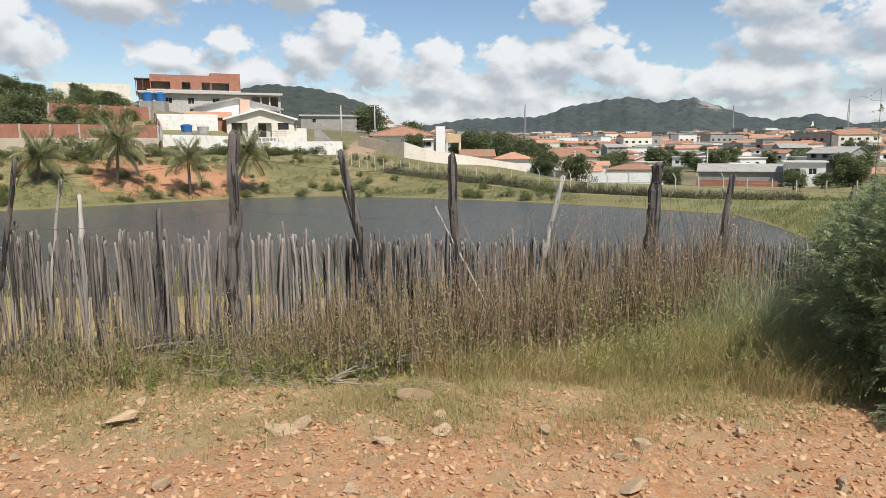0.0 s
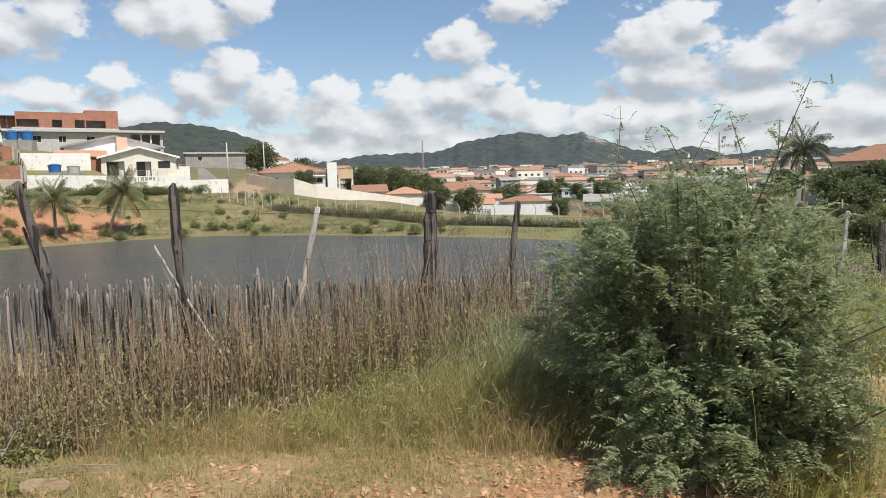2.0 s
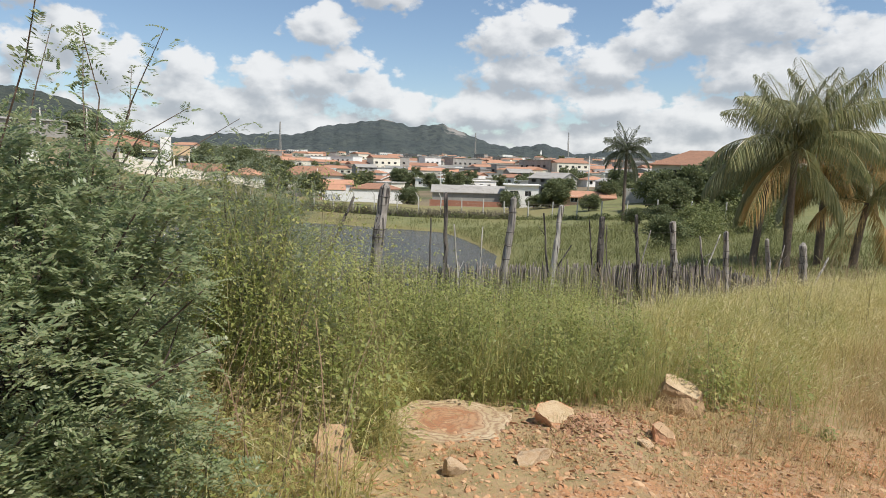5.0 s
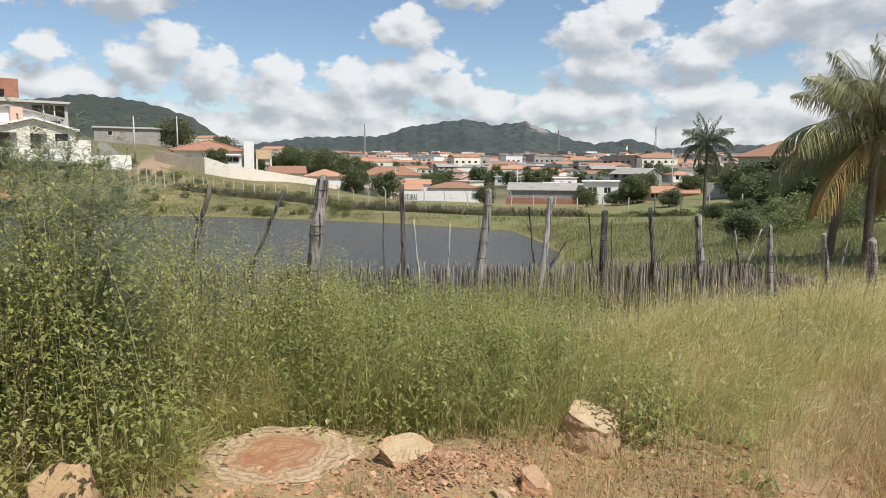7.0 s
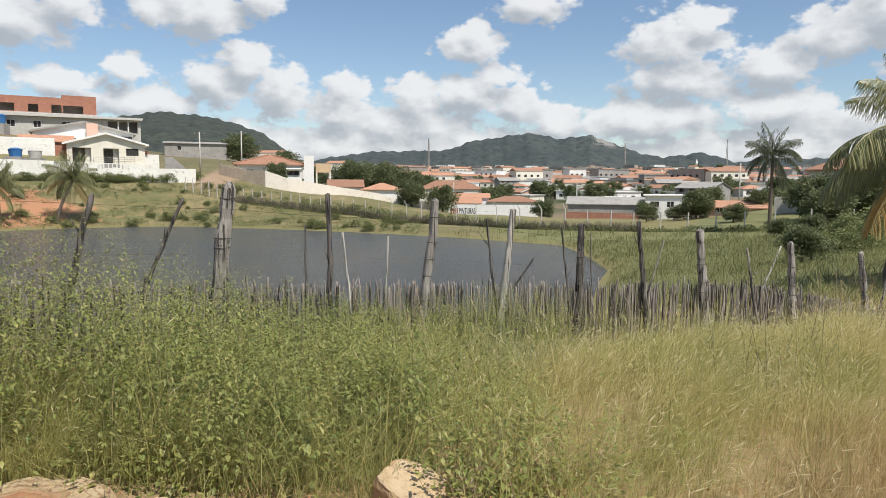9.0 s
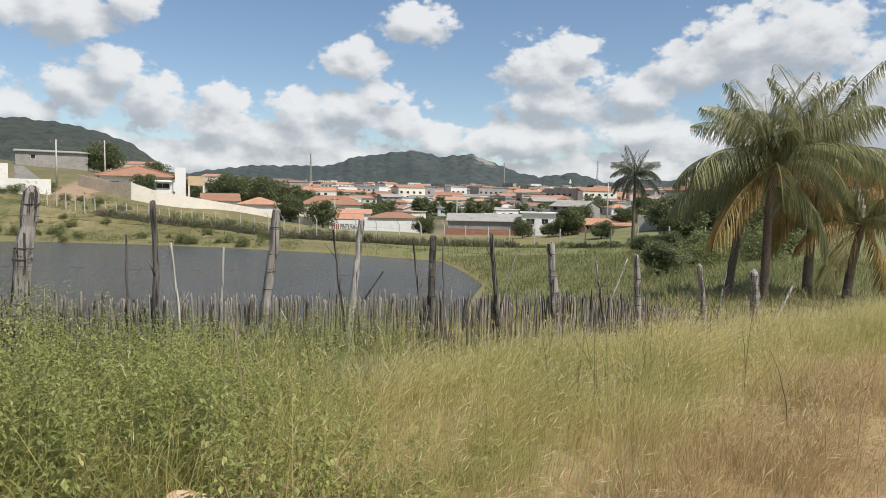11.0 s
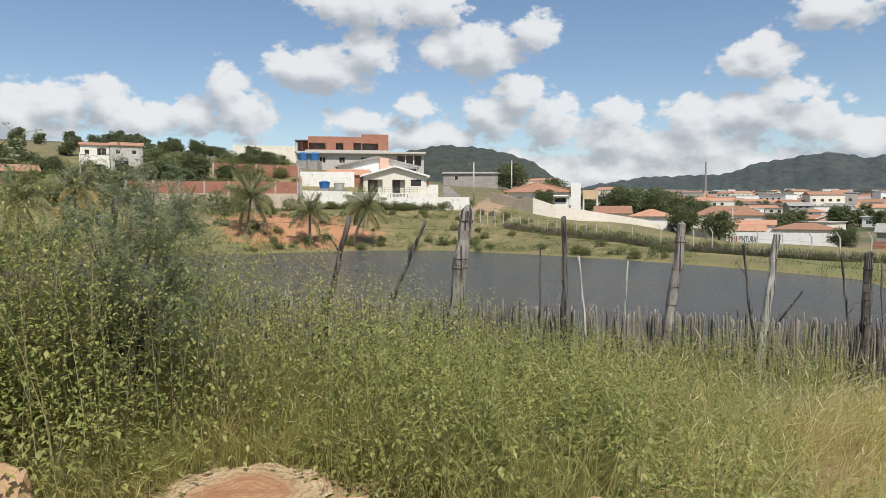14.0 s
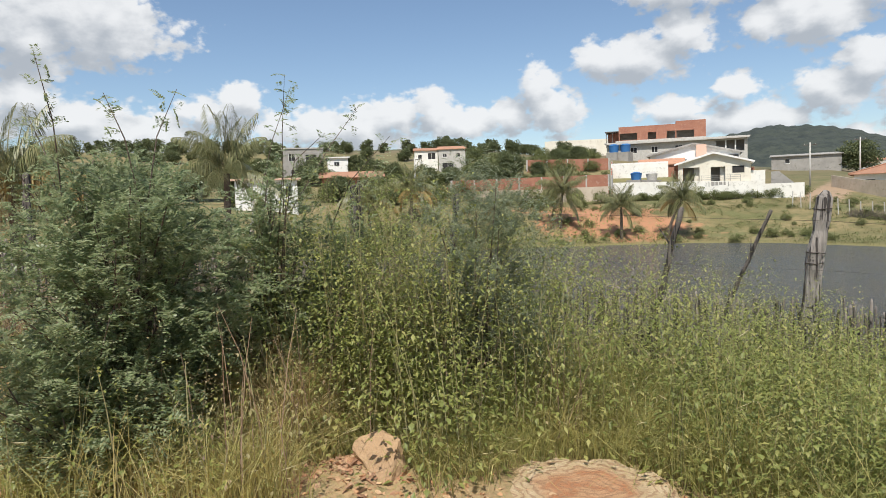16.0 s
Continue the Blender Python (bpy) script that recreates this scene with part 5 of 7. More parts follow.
def leaf_quads(base, way, length, width, up=None, fold=0.25):
    """Leaves of two quads, folded along the midrib."""
    n = len(base)
    way = way / np.linalg.norm(way, axis=1, keepdims=True)
    up = np.tile((0.0, 0.0, 1.0), (n, 1)) if up is None else up
    side = np.cross(way, up)
    side /= np.linalg.norm(side, axis=1, keepdims=True) + 1e-9
    nor = np.cross(side, way)
    L, W = length[:, None], width[:, None] / 2
    mid = base + way * L * 0.45
    pts = [base, mid + side * W + nor * W * fold, base + way * L - nor * L * 0.12, mid - side * W + nor * W * fold, mid + way * L * 0.05]
    V = np.stack(pts, 1).reshape(-1, 3)
    b = (np.arange(n) * 5)[:, None]
    return V, np.concatenate([b + np.array([0, 1, 2, 4])[None], b + np.array([0, 4, 2, 3])[None]], 0)


def thin_quads(base, way, length, width):
    """Narrow flat leaflets of one quad each, broadest in the middle."""
    n = len(base)
    way = way / (np.linalg.norm(way, axis=1, keepdims=True) + 1e-9)
    side = np.cross(way, rng.normal(size=(n, 3)) * 0.35 + (0, 0, 1.0))
    side /= np.linalg.norm(side, axis=1, keepdims=True) + 1e-9
    mid = base + way * (length * 0.5)[:, None]
    pts = [base, mid + side * (width / 2)[:, None], base + way * length[:, None], mid - side * (width / 2)[:, None]]
    V = np.stack(pts, 1).reshape(-1, 3)
    return V, (np.arange(n) * 4)[:, None] + np.array([0, 1, 2, 3])[None]


def join(pairs):
    V, F, n = [], [], 0
    for v, f in pairs:
        V.append(v)
        F.append(f + n)
        n += len(v)
    return np.concatenate(V), np.concatenate(F)


def scatter(n, x0, x1, y0, y1, keep):
    x, y = rng.uniform(x0, x1, n), rng.uniform(y0, y1, n)
    k = (rng.random(n) < keep(x, y)) & (np.hypot(x - 5.12, y - 5.08) > 0.36) & (np.hypot(x - 6.08, y - 5.92) > 0.46)
    x, y = x[k], y[k]
    return np.stack([x, y, ground_z(x, y) - 0.03], -1)


def clumps(x, y, scale, seed, lo=0.35, hi=0.65):
    """Soft patches between 0 and 1."""
    a = np.sin(x * scale + seed) * np.cos(y * scale * 1.3 + seed * 2.1) + 0.6 * np.sin(x * scale * 2.3 - y * scale * 1.7 + seed * 3.3) + 0.4 * np.cos(x * scale * 4.1 + y * scale * 3.7 + seed)
    return smooth(a / 4 + 0.5, lo, hi)


def to_fence(x, y):
    return (y - fence_y(x)) / 1.085


def bare_edge(x):
    """Where the bare road verge ends and the tall growth begins."""
    return np.interp(x, (-8, -3, -0.5, 1.0, 2.4, 3.3, 4.0, 4.5, 5.0, 5.25, 5.6, 6.2, 7.2, 7.9, 8.6, 10, 12, 14, 18, 24), (4.2, 5.2, 5.3, 5.15, 4.85, 3.85, 3.6, 3.75, 4.2, 4.7, 5.4, 6.2, 5.85, 5.7, 5.0, 5.5, 6.7, 8.0, 10.2, 13))


# tall dry field grass towards the coconut palm
def field(x, y):
    e, u = y - bare_edge(x), to_fence(x, y)
    return smooth(e, -0.2, 1.4) * (u < 1.2) * smooth(x, 7.2, 9.6) * (0.3 + 0.7 * clumps(x, y, 2.1, 1.0)) * (np.hypot(x - 7.95, y - 5.6) > 0.42)


def lay_grass(name, roots, hmin, hmax, width, material, label, wind=(0.45, 0.05), spread=0.3, heads=0.0):
    n = len(roots)
    h = rng.uniform(hmin, hmax, n) * (0.75 + 0.5 * clumps(roots[:, 0], roots[:, 1], 1.4, 4.0, 0.3, 0.7))
    if name in ("tall_grass", "undergrowth"):
        u = to_fence(roots[:, 0], roots[:, 1])
        h = h * (1 - 0.5 * smooth(u, -2.0, -0.4) * smooth(roots[:, 0], 6.5, 9.0))
    lean = rng.normal(size=(n, 2)) * spread + wind
    short = hmax < 0.45
    V, F = blades(roots, h, lean, rng.uniform(0.6, 1.3, n) * width, (0.0, 0.55, 1.0) if short else (0.0, 0.4, 0.75, 1.0), (1.0, 0.8, 0.12) if short else (1.0, 0.9, 0.6, 0.12))
    tagged(fast_mesh(name, V, F, material), label, "grass", kind="stuff")
    if heads:
        k = rng.random(n) < heads
        r, hh, ll = roots[k], h[k] * 1.12, lean[k]
        tip = r.copy()
        s = 0.8
        tip[:, :2] += ll * (hh * s**2.2)[:, None]
        tip[:, 2] += hh * (s - 0.45 * np.hypot(*ll.T) * s**3.5)
        way = np.stack([ll[:, 0] * 1.5, ll[:, 1] * 1.5, np.full(len(r), 0.35)], -1)
        V, F = thin_quads(tip, way, rng.uniform(0.05, 0.13, len(r)), rng.uniform(0.003, 0.006, len(r)))
        tagged(fast_mesh("seed_heads", V, F, SEED), "pale drooping seed heads of the tall grass", "grass", kind="stuff")


lay_grass("tall_grass", scatter(330000, 6.8, 23, 4.6, 17, field), 0.32, 0.80, 0.0030, BLADE, "tall dry yellow-green grass bent by the wind", (0.34, 0.02), 0.50, 0.30)
lay_grass("tall_grass", scatter(42000, -0.4, 3.6, 4.3, 8.2, lambda x, y: smooth(y - np.maximum(bare_edge(x), 4.6), -0.2, 0.5) * (to_fence(x, y) < 0) * smooth(x, -0.4, 1.8) * (0.3 + 0.7 * clumps(x, y, 2.4, 3.0))), 0.2, 0.62, 0.0035, GREENBLADE,
          "green and yellow grass beside the acacia bush", (0.15, -0.1), 0.45, 0.25)
lay_grass("tall_grass", scatter(26000, 3.6, 6.2, 3.6, 6.9, lambda x, y: smooth(y - bare_edge(x), 0.0, 0.3) * (0.3 + 0.7 * clumps(x, y, 3.0, 2.0)) * (np.hypot(x - 6.1, y - 5.9) > 0.5)), 0.18, 0.62, 0.0045, BLADE,
          "yellowing grass beside the cut stump", (0.12, -0.1), 0.5, 0.12)
lay_grass("undergrowth", scatter(30000, 4.2, 8.0, 5.2, 11.0, lambda x, y: smooth(y - bare_edge(x), 0.0, 0.3) * (to_fence(x, y) < 0.3)), 0.25, 0.6, 0.005, GREENBLADE, "green grass under the weeds", (0.1, 0), 0.65)
lay_grass("tall_grass", scatter(7500, 4.4, 8.6, 5.2, 10.4, lambda x, y: smooth(y - bare_edge(x), 0.0, 0.3) * (to_fence(x, y) < 0.2) * clumps(x, y, 2.0, 5.5)), 0.45, 0.95, 0.004, BLADE,
          "straw-coloured grass grown up among the weeds", (0.1, 0), 0.35, 0.4)
lay_grass("short_turf", scatter(210000, -7, 4.0, 3.4, 8.6, lambda x, y: smooth(y - 3.55 - 0.12 * x, -0.3, 1.1) * (to_fence(x, y) < 0.1) * (0.2 + 0.8 * clumps(x, y, 2.6, 6.0, 0.25, 0.55))), 0.03, 0.16, 0.005, TURF,
          "short trodden turf on the verge", (0.0, 0), 0.7)
lay_grass("short_turf", scatter(30000, 4.0, 16, 2.9, 10, lambda x, y: (y < bare_edge(x) + 0.4) * 0.55 * clumps(x, y, 2.2, 9.0, 0.4, 0.62) * smooth(y - 3.2 - 0.25 * (x - 6), -0.6, 1.6)), 0.03, 0.12, 0.005, TURF,
          "dry tufts of turf on bare earth", (0.1, 0), 0.7)
lay_grass("short_turf", scatter(26000, -5, 6, 2.2, 4.6, lambda x, y: 0.7 * clumps(x, y, 3.1, 3.0, 0.42, 0.62)), 0.02, 0.07, 0.005, TURF, "sparse dry tufts among the stones", (0, 0), 0.8)
lay_grass("dry_verge_grass", scatter(130000, 6.6, 18, 3.2, 10.5, lambda x, y: smooth(y - bare_edge(x), -1.9, -0.3) * (y < bare_edge(x) + 0.3) * smooth(x, 6.9, 8.4) * (0.25 + 0.75 * clumps(x, y, 1.9, 4.0, 0.3, 0.6))), 0.08, 0.34, 0.0038, STRAW,
          "short dry grass thinning out on the earth", (0.25, 0), 0.6)
lay_grass("dry_verge_grass", scatter(16000, 4.4, 8.5, 3.6, 5.6, lambda x, y: (y < bare_edge(x) + 0.2) * clumps(x, y, 2.7, 1.0, 0.42, 0.62) * (np.hypot(x - 6.1, y - 5.9) > 0.55)), 0.03, 0.16, 0.0035, STRAW,
          "short dry grass between the stones", (0.1, 0), 0.7)
lay_grass("dry_verge_grass", scatter(70000, 8.4, 15, 4.0, 9.0, lambda x, y: smooth(bare_edge(x) + 1.0 - y, 0.0, 1.0) * (y > bare_edge(x) - 0.6) * smooth(x, 8.6, 10.2) * (0.25 + 0.75 * clumps(x, y, 1.6, 2.0))), 0.2, 0.5, 0.003, STRAW,
          "brown withered grass along the edge of the field", (0.35, 0), 0.5, 0.1)
lay_grass("tall_grass", scatter(60000, -2.6, 3.5, 4.7, 7.4, lambda x, y: smooth(y - bare_edge(x), -0.25, 0.3) * smooth(-0.75 - to_fence(x, y), 0.0, 0.4) * (0.2 + 0.8 * clumps(x, y, 2.7, 6.2))), 0.12, 0.45, 0.0035, STRAW, "thin straw-coloured grass before the withered weeds", (0.1, -0.05), 0.55, 0.15)
BLUEBLADE = leafy("blue-green grass", ((0.25, 0.30, 0.16), (0.34, 0.38, 0.22), (0.45, 0.46, 0.28), (0.21, 0.25, 0.13)), 0.5, 0.4)
for cx, cy, cr in ((2.9, 6.2, 0.55), (2.3, 6.6, 0.4), (8.5, 9.6, 0.6), (9.3, 9.2, 0.5)):
    lay_grass("tall_grass", scatter(5200, cx - 1, cx + 1, cy - 1, cy + 1, lambda x, y: smooth(cr - np.hypot(x - cx, y - cy), 0.0, 0.3)), 0.45, 0.95, 0.006, BLUEBLADE, "tuft of tall blue-green grass near the fence", (0.2, 0), 0.4, 0.1)
lay_grass("dry_verge_grass", scatter(4200, 3.7, 5.0, 4.7, 6.0, lambda x, y: smooth(0.5 - np.hypot(x - 4.3, y - 5.35), 0.0, 0.25)), 0.45, 0.85, 0.004, STRAW, "tuft of withered straw-coloured grass by the bush", (0.0, -0.1), 0.6, 0.2)
# coarse grass of the meadow and banks beyond the fence
lay_grass("meadow_grass", scatter(120000, 9, 58, 12, 62, lambda x, y: (to_fence(x, y) > 0.5) * (pond(x, y) < -0.3) * (pond(x, y) > -28) * smooth(x, 8, 20)), 0.18, 0.44, 0.022, MEADOW, "rough green meadow grass by the water", (0.15, 0), 0.7)
lay_grass("meadow_grass", scatter(30000, 12, 58, 14, 74, lambda x, y: (to_fence(x, y) > 0.8) * (pond(x, y) < -0.5) * (pond(x, y) > -32) * smooth(x, 12, 20) * clumps(x, y, 0.55, 2.0, 0.42, 0.62)), 0.45, 0.95, 0.03, MEADOW, "tall rough tufts on the green meadow", (0.15, 0), 0.6)
lay_grass("bank_grass", scatter(90000, -60, 45, 45, 118, lambda x, y: (pond(x, y) < 0.3) * (pond(x, y) > -22) * (0.15 + 0.85 * smooth(pond(x, y), -4, 0)) * (0.25 + 0.75 * clumps(x, y, 0.35, 3.0))), 0.12, 0.40, 0.04, BANKGRASS,
          "grass along the far bank of the pond", (0.1, 0), 0.4)
lay_grass("near_bank_grass", scatter(20000, -8, 22, 4, 20, lambda x, y: (to_fence(x, y) > 0.1) * (to_fence(x, y) < 4)), 0.25, 0.6, 0.010, GREENBLADE, "grass on the bank behind the stick fence", (0.1, 0), 0.4)


def weeds(name, roots, hmin, hmax, leaves, size, leaf_mat, label, stem=0.005, droop=-0.1, bare=0.0, tall=None):
    """Upright plants: a stem each, with leaves all round it that get smaller towards the top."""
    n = len(roots)
    h = rng.uniform(hmin, hmax, n)
    if tall is not None:
        h = h * tall(roots[:, 0], roots[:, 1])
    lean = rng.normal(size=(n, 2)) * 0.14
    V, F = blades(roots, h, lean, np.full(n, stem * 2.0), (0, 0.4, 0.75, 1.0), (1, 0.8, 0.6, 0.3), 0.1)
    tagged(fast_mesh(name + "_stems", V, F, DRYSTEM if leaf_mat is DRYWEED else STEM), label.replace("leaves", "stems"), "weeds", kind="stuff")
    m = n * leaves
    i = np.repeat(np.arange(n), leaves)
    s = bare + (1 - bare) * rng.random(m) ** 0.9
    base = roots[i].copy()
    base[:, :2] += lean[i] * (h[i] * s**1.8)[:, None]
    base[:, 2] += h[i] * s
    # side shoots carry the leaves away from the stem
    a = rng.uniform(0, 2 * np.pi, m)
    out = np.stack([np.cos(a), np.sin(a)], -1)
    reach = rng.random(m) * 0.27 * (1.15 - s) * h[i]
    base[:, :2] += out * reach[:, None]
    way = np.stack([out[:, 0], out[:, 1], rng.normal(droop, 0.45, m)], -1)
    ln = size * rng.uniform(0.5, 1.35, m) * (1.15 - 0.6 * s)
    V, F = leaf_quads(base, way, ln, ln * rng.uniform(0.4, 0.62, m))
    tagged(fast_mesh(name, V, F, leaf_mat), label, "weeds", kind="stuff")


def green_patch(x, y):
    u = to_fence(x, y)
    return smooth(y - bare_edge(x), 0.0, 0.4) * (u < 0.15) * (1 - 0.97 * smooth(x, 7.4, 9.6)) * smooth(x, 4.0, 4.7) * (y > 5.2) * (0.25 + 0.75 * clumps(x, y, 3.0, 7.0))


weeds("green_weeds", scatter(3000, 4.0, 9.9, 5.2, 10.8, green_patch), 0.70, 1.12, 110, 0.046, WEED, "tall broad-leaved green weeds, leaves dense", 0.0024, -0.15,
      tall=lambda x, y: np.interp(x, (4.3, 5.2, 6.0, 7.0, 8.0, 9.5), (1.72, 1.58, 1.26, 0.98, 0.78, 0.62)))
weeds("green_weeds", scatter(3200, 6.6, 12.6, 6.0, 12.4, lambda x, y: (to_fence(x, y) > -1.3) * (to_fence(x, y) < -0.08) * (1 - 0.8 * smooth(x, 9.5, 12.5)) * (0.3 + 0.7 * clumps(x, y, 3.0, 5.0))), 0.55, 1.0, 60, 0.036, WEED, "green weeds with small leaves at the foot of the fence", 0.004)
weeds("dry_weeds", scatter(7600, -2.2, 3.6, 5.2, 8.4, lambda x, y: (to_fence(x, y) > -1.3) * (to_fence(x, y) < -0.08) * smooth(x, -2.2, -0.4) * (0.45 + 0.55 * clumps(x, y, 3.2, 1.5))), 0.45, 1.12, 22, 0.033, DRYWEED,
      "tall withered brown weeds, leaves sparse, before the fence", 0.005, -0.2, 0.25, tall=lambda x, y: (0.72 + 0.42 * clumps(x, y, 2.3, 2.7)) * np.interp(x, (-1.5, 0.0, 1.0, 3.0), (0.75, 0.95, 1.18, 1.3)))
weeds("green_weeds", scatter(640, -1.6, 3.6, 5.2, 8.4, lambda x, y: (to_fence(x, y) > -1.9) * (to_fence(x, y) < 0) * smooth(x, 0.6, 2.2) * (0.25 + 0.75 * clumps(x, y, 2.6, 8.0))), 0.5, 1.1, 50, 0.042, WEED, "green weeds with small leaves among withered ones", 0.004)
weeds("low_plants", scatter(1300, -6.0, 1.8, 4.7, 7.0, lambda x, y: (to_fence(x, y) > -1.15) * (to_fence(x, y) < -0.1) * (0.25 + 0.75 * clumps(x, y, 3.6, 2.2))), 0.14, 0.52, 40, 0.036, WEED, "low green plants, leaves small, at the fence foot", 0.003)
weeds("low_plants", scatter(60, -2.8, -0.2, 4.6, 5.6, lambda x, y: clumps(x, y, 3.1, 4.4)), 0.12, 0.35, 46, 0.05, WEED, "low bushy green plants, leaves pale, on the verge", 0.003)
weeds("dry_weeds", scatter(3200, -6.5, -0.4, 4.2, 7.0, lambda x, y: (to_fence(x, y) > -1.1) * (to_fence(x, y) < -0.08) * (0.2 + 0.8 * clumps(x, y, 2.9, 3.3))), 0.25, 0.75, 30, 0.024, DRYWEED,
      "thin withered weeds, leaves sparse, at the fence foot", 0.0036, -0.2, 0.15)
weeds("stalks", scatter(420, -1.0, 17.0, 5.0, 14, lambda x, y: (to_fence(x, y) > -3) * (to_fence(x, y) < -0.1) * (y > bare_edge(x) + 0.6) * 0.35), 0.75, 1.15, 26, 0.028, DRYWEED, "dark withered stalks, leaves curled, above the grass", 0.004, -0.2, 0.3)


weeds("green_weeds", scatter(150, 10.5, 12.4, 7.2, 8.8, lambda x, y: smooth(0.75 - np.hypot((x - 11.4) * 0.8, y - 8.05), 0.0, 0.4)), 0.4, 0.8, 60, 0.036, WEED, "clump of green weeds, leaves small, in the dry grass", 0.004)
weeds("green_weeds", scatter(420, 8.0, 10.6, 8.9, 11.0, lambda x, y: smooth(0.85 - np.hypot((x - 9.2) * 0.8, y - 9.85), 0.0, 0.3)), 0.55, 1.0, 70, 0.04, WEED, "dark clump of green weeds, leaves dense, before the fence", 0.004)
weeds("dry_weeds", scatter(900, 14.5, 24.0, 11.0, 17.0, lambda x, y: (to_fence(x, y) > -1.1) * (to_fence(x, y) < 0.8) * smooth(x, 14.5, 18.0) * (0.3 + 0.7 * clumps(x, y, 1.7, 2.0))), 0.45, 1.15, 40, 0.045, DRYWEED, "brown withered scrub, leaves sparse, below the coconut palms", 0.006, -0.1, 0.1)
weeds("low_plants", scatter(420, -2.0, 3.0, 4.9, 6.8, lambda x, y: (y > bare_edge(x) - 0.15) * (to_fence(x, y) < -0.6) * clumps(x, y, 3.4, 5.1)), 0.12, 0.42, 44, 0.034, WEED, "low green plants, leaves small, among the dry weeds", 0.003)
weeds("stalks", scatter(5, 8.1, 8.4, 5.1, 5.3, lambda x, y: 1 + 0 * x), 0.4, 0.62, 46, 0.026, DRYWEED, "slender dark stalk, leaves small, on the bare verge", 0.004, -0.2, 0.1)
weeds("low_plants", scatter(7, 8.55, 8.8, 5.05, 5.3, lambda x, y: 1 + 0 * x), 0.06, 0.14, 26, 0.05, WEED, "small green plant, leaves broad, on the bare verge", 0.003)
weeds("stalks", scatter(9, 12.3, 12.9, 6.5, 7.1, lambda x, y: 1 + 0 * x), 0.5, 0.8, 46, 0.03, DRYWEED, "slender dark stalks, leaves small, at the edge of the field", 0.004, -0.2, 0.1)
weeds("stalks", scatter(26, 11.6, 13.4, 8.2, 9.8, lambda x, y: 0.8 + 0 * x), 0.6, 0.95, 40, 0.03, WEED, "slender dark stalks, leaves small, above the dry grass", 0.004, -0.2, 0.25)


# ---- shrubs and trees ----
def sprays(ends, ways, per, length, pairs, leaflet, width):
    """Feathered leaves: from each twig end, `per` leaf stalks with pairs of narrow leaflets."""
    n = len(ends) * per
    i = np.repeat(np.arange(len(ends)), per)
    d = ways[i] + rng.normal(size=(n, 3)) * 0.75
    d[:, 2] += 0.1
    d /= np.linalg.norm(d, axis=1, keepdims=True)
    L = length * rng.uniform(0.6, 1.2, n)
    start = ends[i] - ways[i] * (rng.random(n) * 0.16)[:, None]
    side = np.cross(d, (0, 0, 1.0) + rng.normal(size=(n, 3)) * 0.3)
    side /= np.linalg.norm(side, axis=1, keepdims=True)
    out = []
    for k in range(pairs):
        s = (k + 1) / pairs
        p = start + d * (L * s)[:, None]
        p[:, 2] -= L * 0.35 * s * s
        for sg in (-1, 1):
            w = side * sg + d * 0.45
            out.append(thin_quads(p, w, leaflet * rng.uniform(0.8, 1.2, n) * (1.1 - 0.45 * s), np.full(n, width)))
    return join(out)


def feather_bush(x, y, rx, ry, height, twigs, per, leaf_mat, label, seed, tips=6, leaflet=0.032, width=0.012, pairs=8, name="acacia_bush", shell=0.42, turn=0.0):
    g = np.random.default_rng(seed)
    z0 = ground_at(x, y)
    bush = thing(name, pose(x, y, z0, 0, 0, turn), label, "bush", "bushes by the fence")
    a, t = g.uniform(0, 2 * np.pi, twigs), g.uniform(-0.95, 1.0, twigs)
    rr = np.sqrt(1 - np.clip(np.where(t < 0, t * 0.75, t), -1, 1) ** 2)
    lump = 0.82 + 0.22 * np.sin(a * 3 + seed) * np.cos(t * 4 + seed) + 0.12 * np.sin(a * 7 + t * 9)
    depth = 1 - shell * g.random(twigs) ** 1.5
    ends = np.stack([np.cos(a) * rr * rx * lump * depth, np.sin(a) * rr * ry * lump * depth, height * 0.50 + t * height * 0.48 * (0.85 + 0.15 * lump) * depth], -1)
    ends[:, 2] = np.maximum(ends[:, 2], 0.06)
    ways = ends - np.array([0, 0, height * 0.3])
    ways /= np.linalg.norm(ways, axis=1, keepdims=True)
    # long shoots that stand over the crown
    bags = []
    extra_e, extra_w = [], []
    for k in range(tips):
        b = g.uniform(0, 2 * np.pi)
        foot = Vector((math.cos(b) * rx * 0.35, math.sin(b) * ry * 0.35, height * 0.75))
        top = foot + Vector((g.normal(0, 0.28), g.normal(0, 0.28), height * g.uniform(0.26, 0.50)))
        bend = foot.lerp(top, 0.5) + Vector((g.normal(0, 0.05), g.normal(0, 0.05), height * 0.05))
        bags.append(tube([foot, bend, top], [0.005, 0.0035, 0.0015], 4))
        for s in np.linspace(0.1, 1.0, 14):
            p = foot.lerp(top, float(s))
            extra_e.append(p)
            extra_w.append((g.normal(0, 1), g.normal(0, 1), 0.6))
    for k in range(min(90, twigs // 6) if name == "acacia_bush" else 26):
        e = Vector(ends[k * 5])
        m = Vector((e.x * 0.35 + g.normal(0, 0.05), e.y * 0.35 + g.normal(0, 0.05), e.z * 0.55))
        bags.append(tube([(e.x * 0.06, e.y * 0.06, -0.1), m, e], [0.014, 0.008, 0.003], 5))
    v, f = merge(bags)
    link_mesh("woody_frame", v, f, BARK, bush)
    V, F = sprays(ends, ways, per, 0.13, pairs, leaflet, width)
    fol = [(V, F)]
    if tips:
        ee, ww = np.array([tuple(p) for p in extra_e]), np.array(extra_w)
        ww /= np.linalg.norm(ww, axis=1, keepdims=True)
        fol.append(sprays(ee, ww, 2, 0.12, pairs, leaflet * 0.95, width * 0.9))
    V, F = join(fol)
    fast_mesh("foliage", V, F, leaf_mat, bush)
    return bush


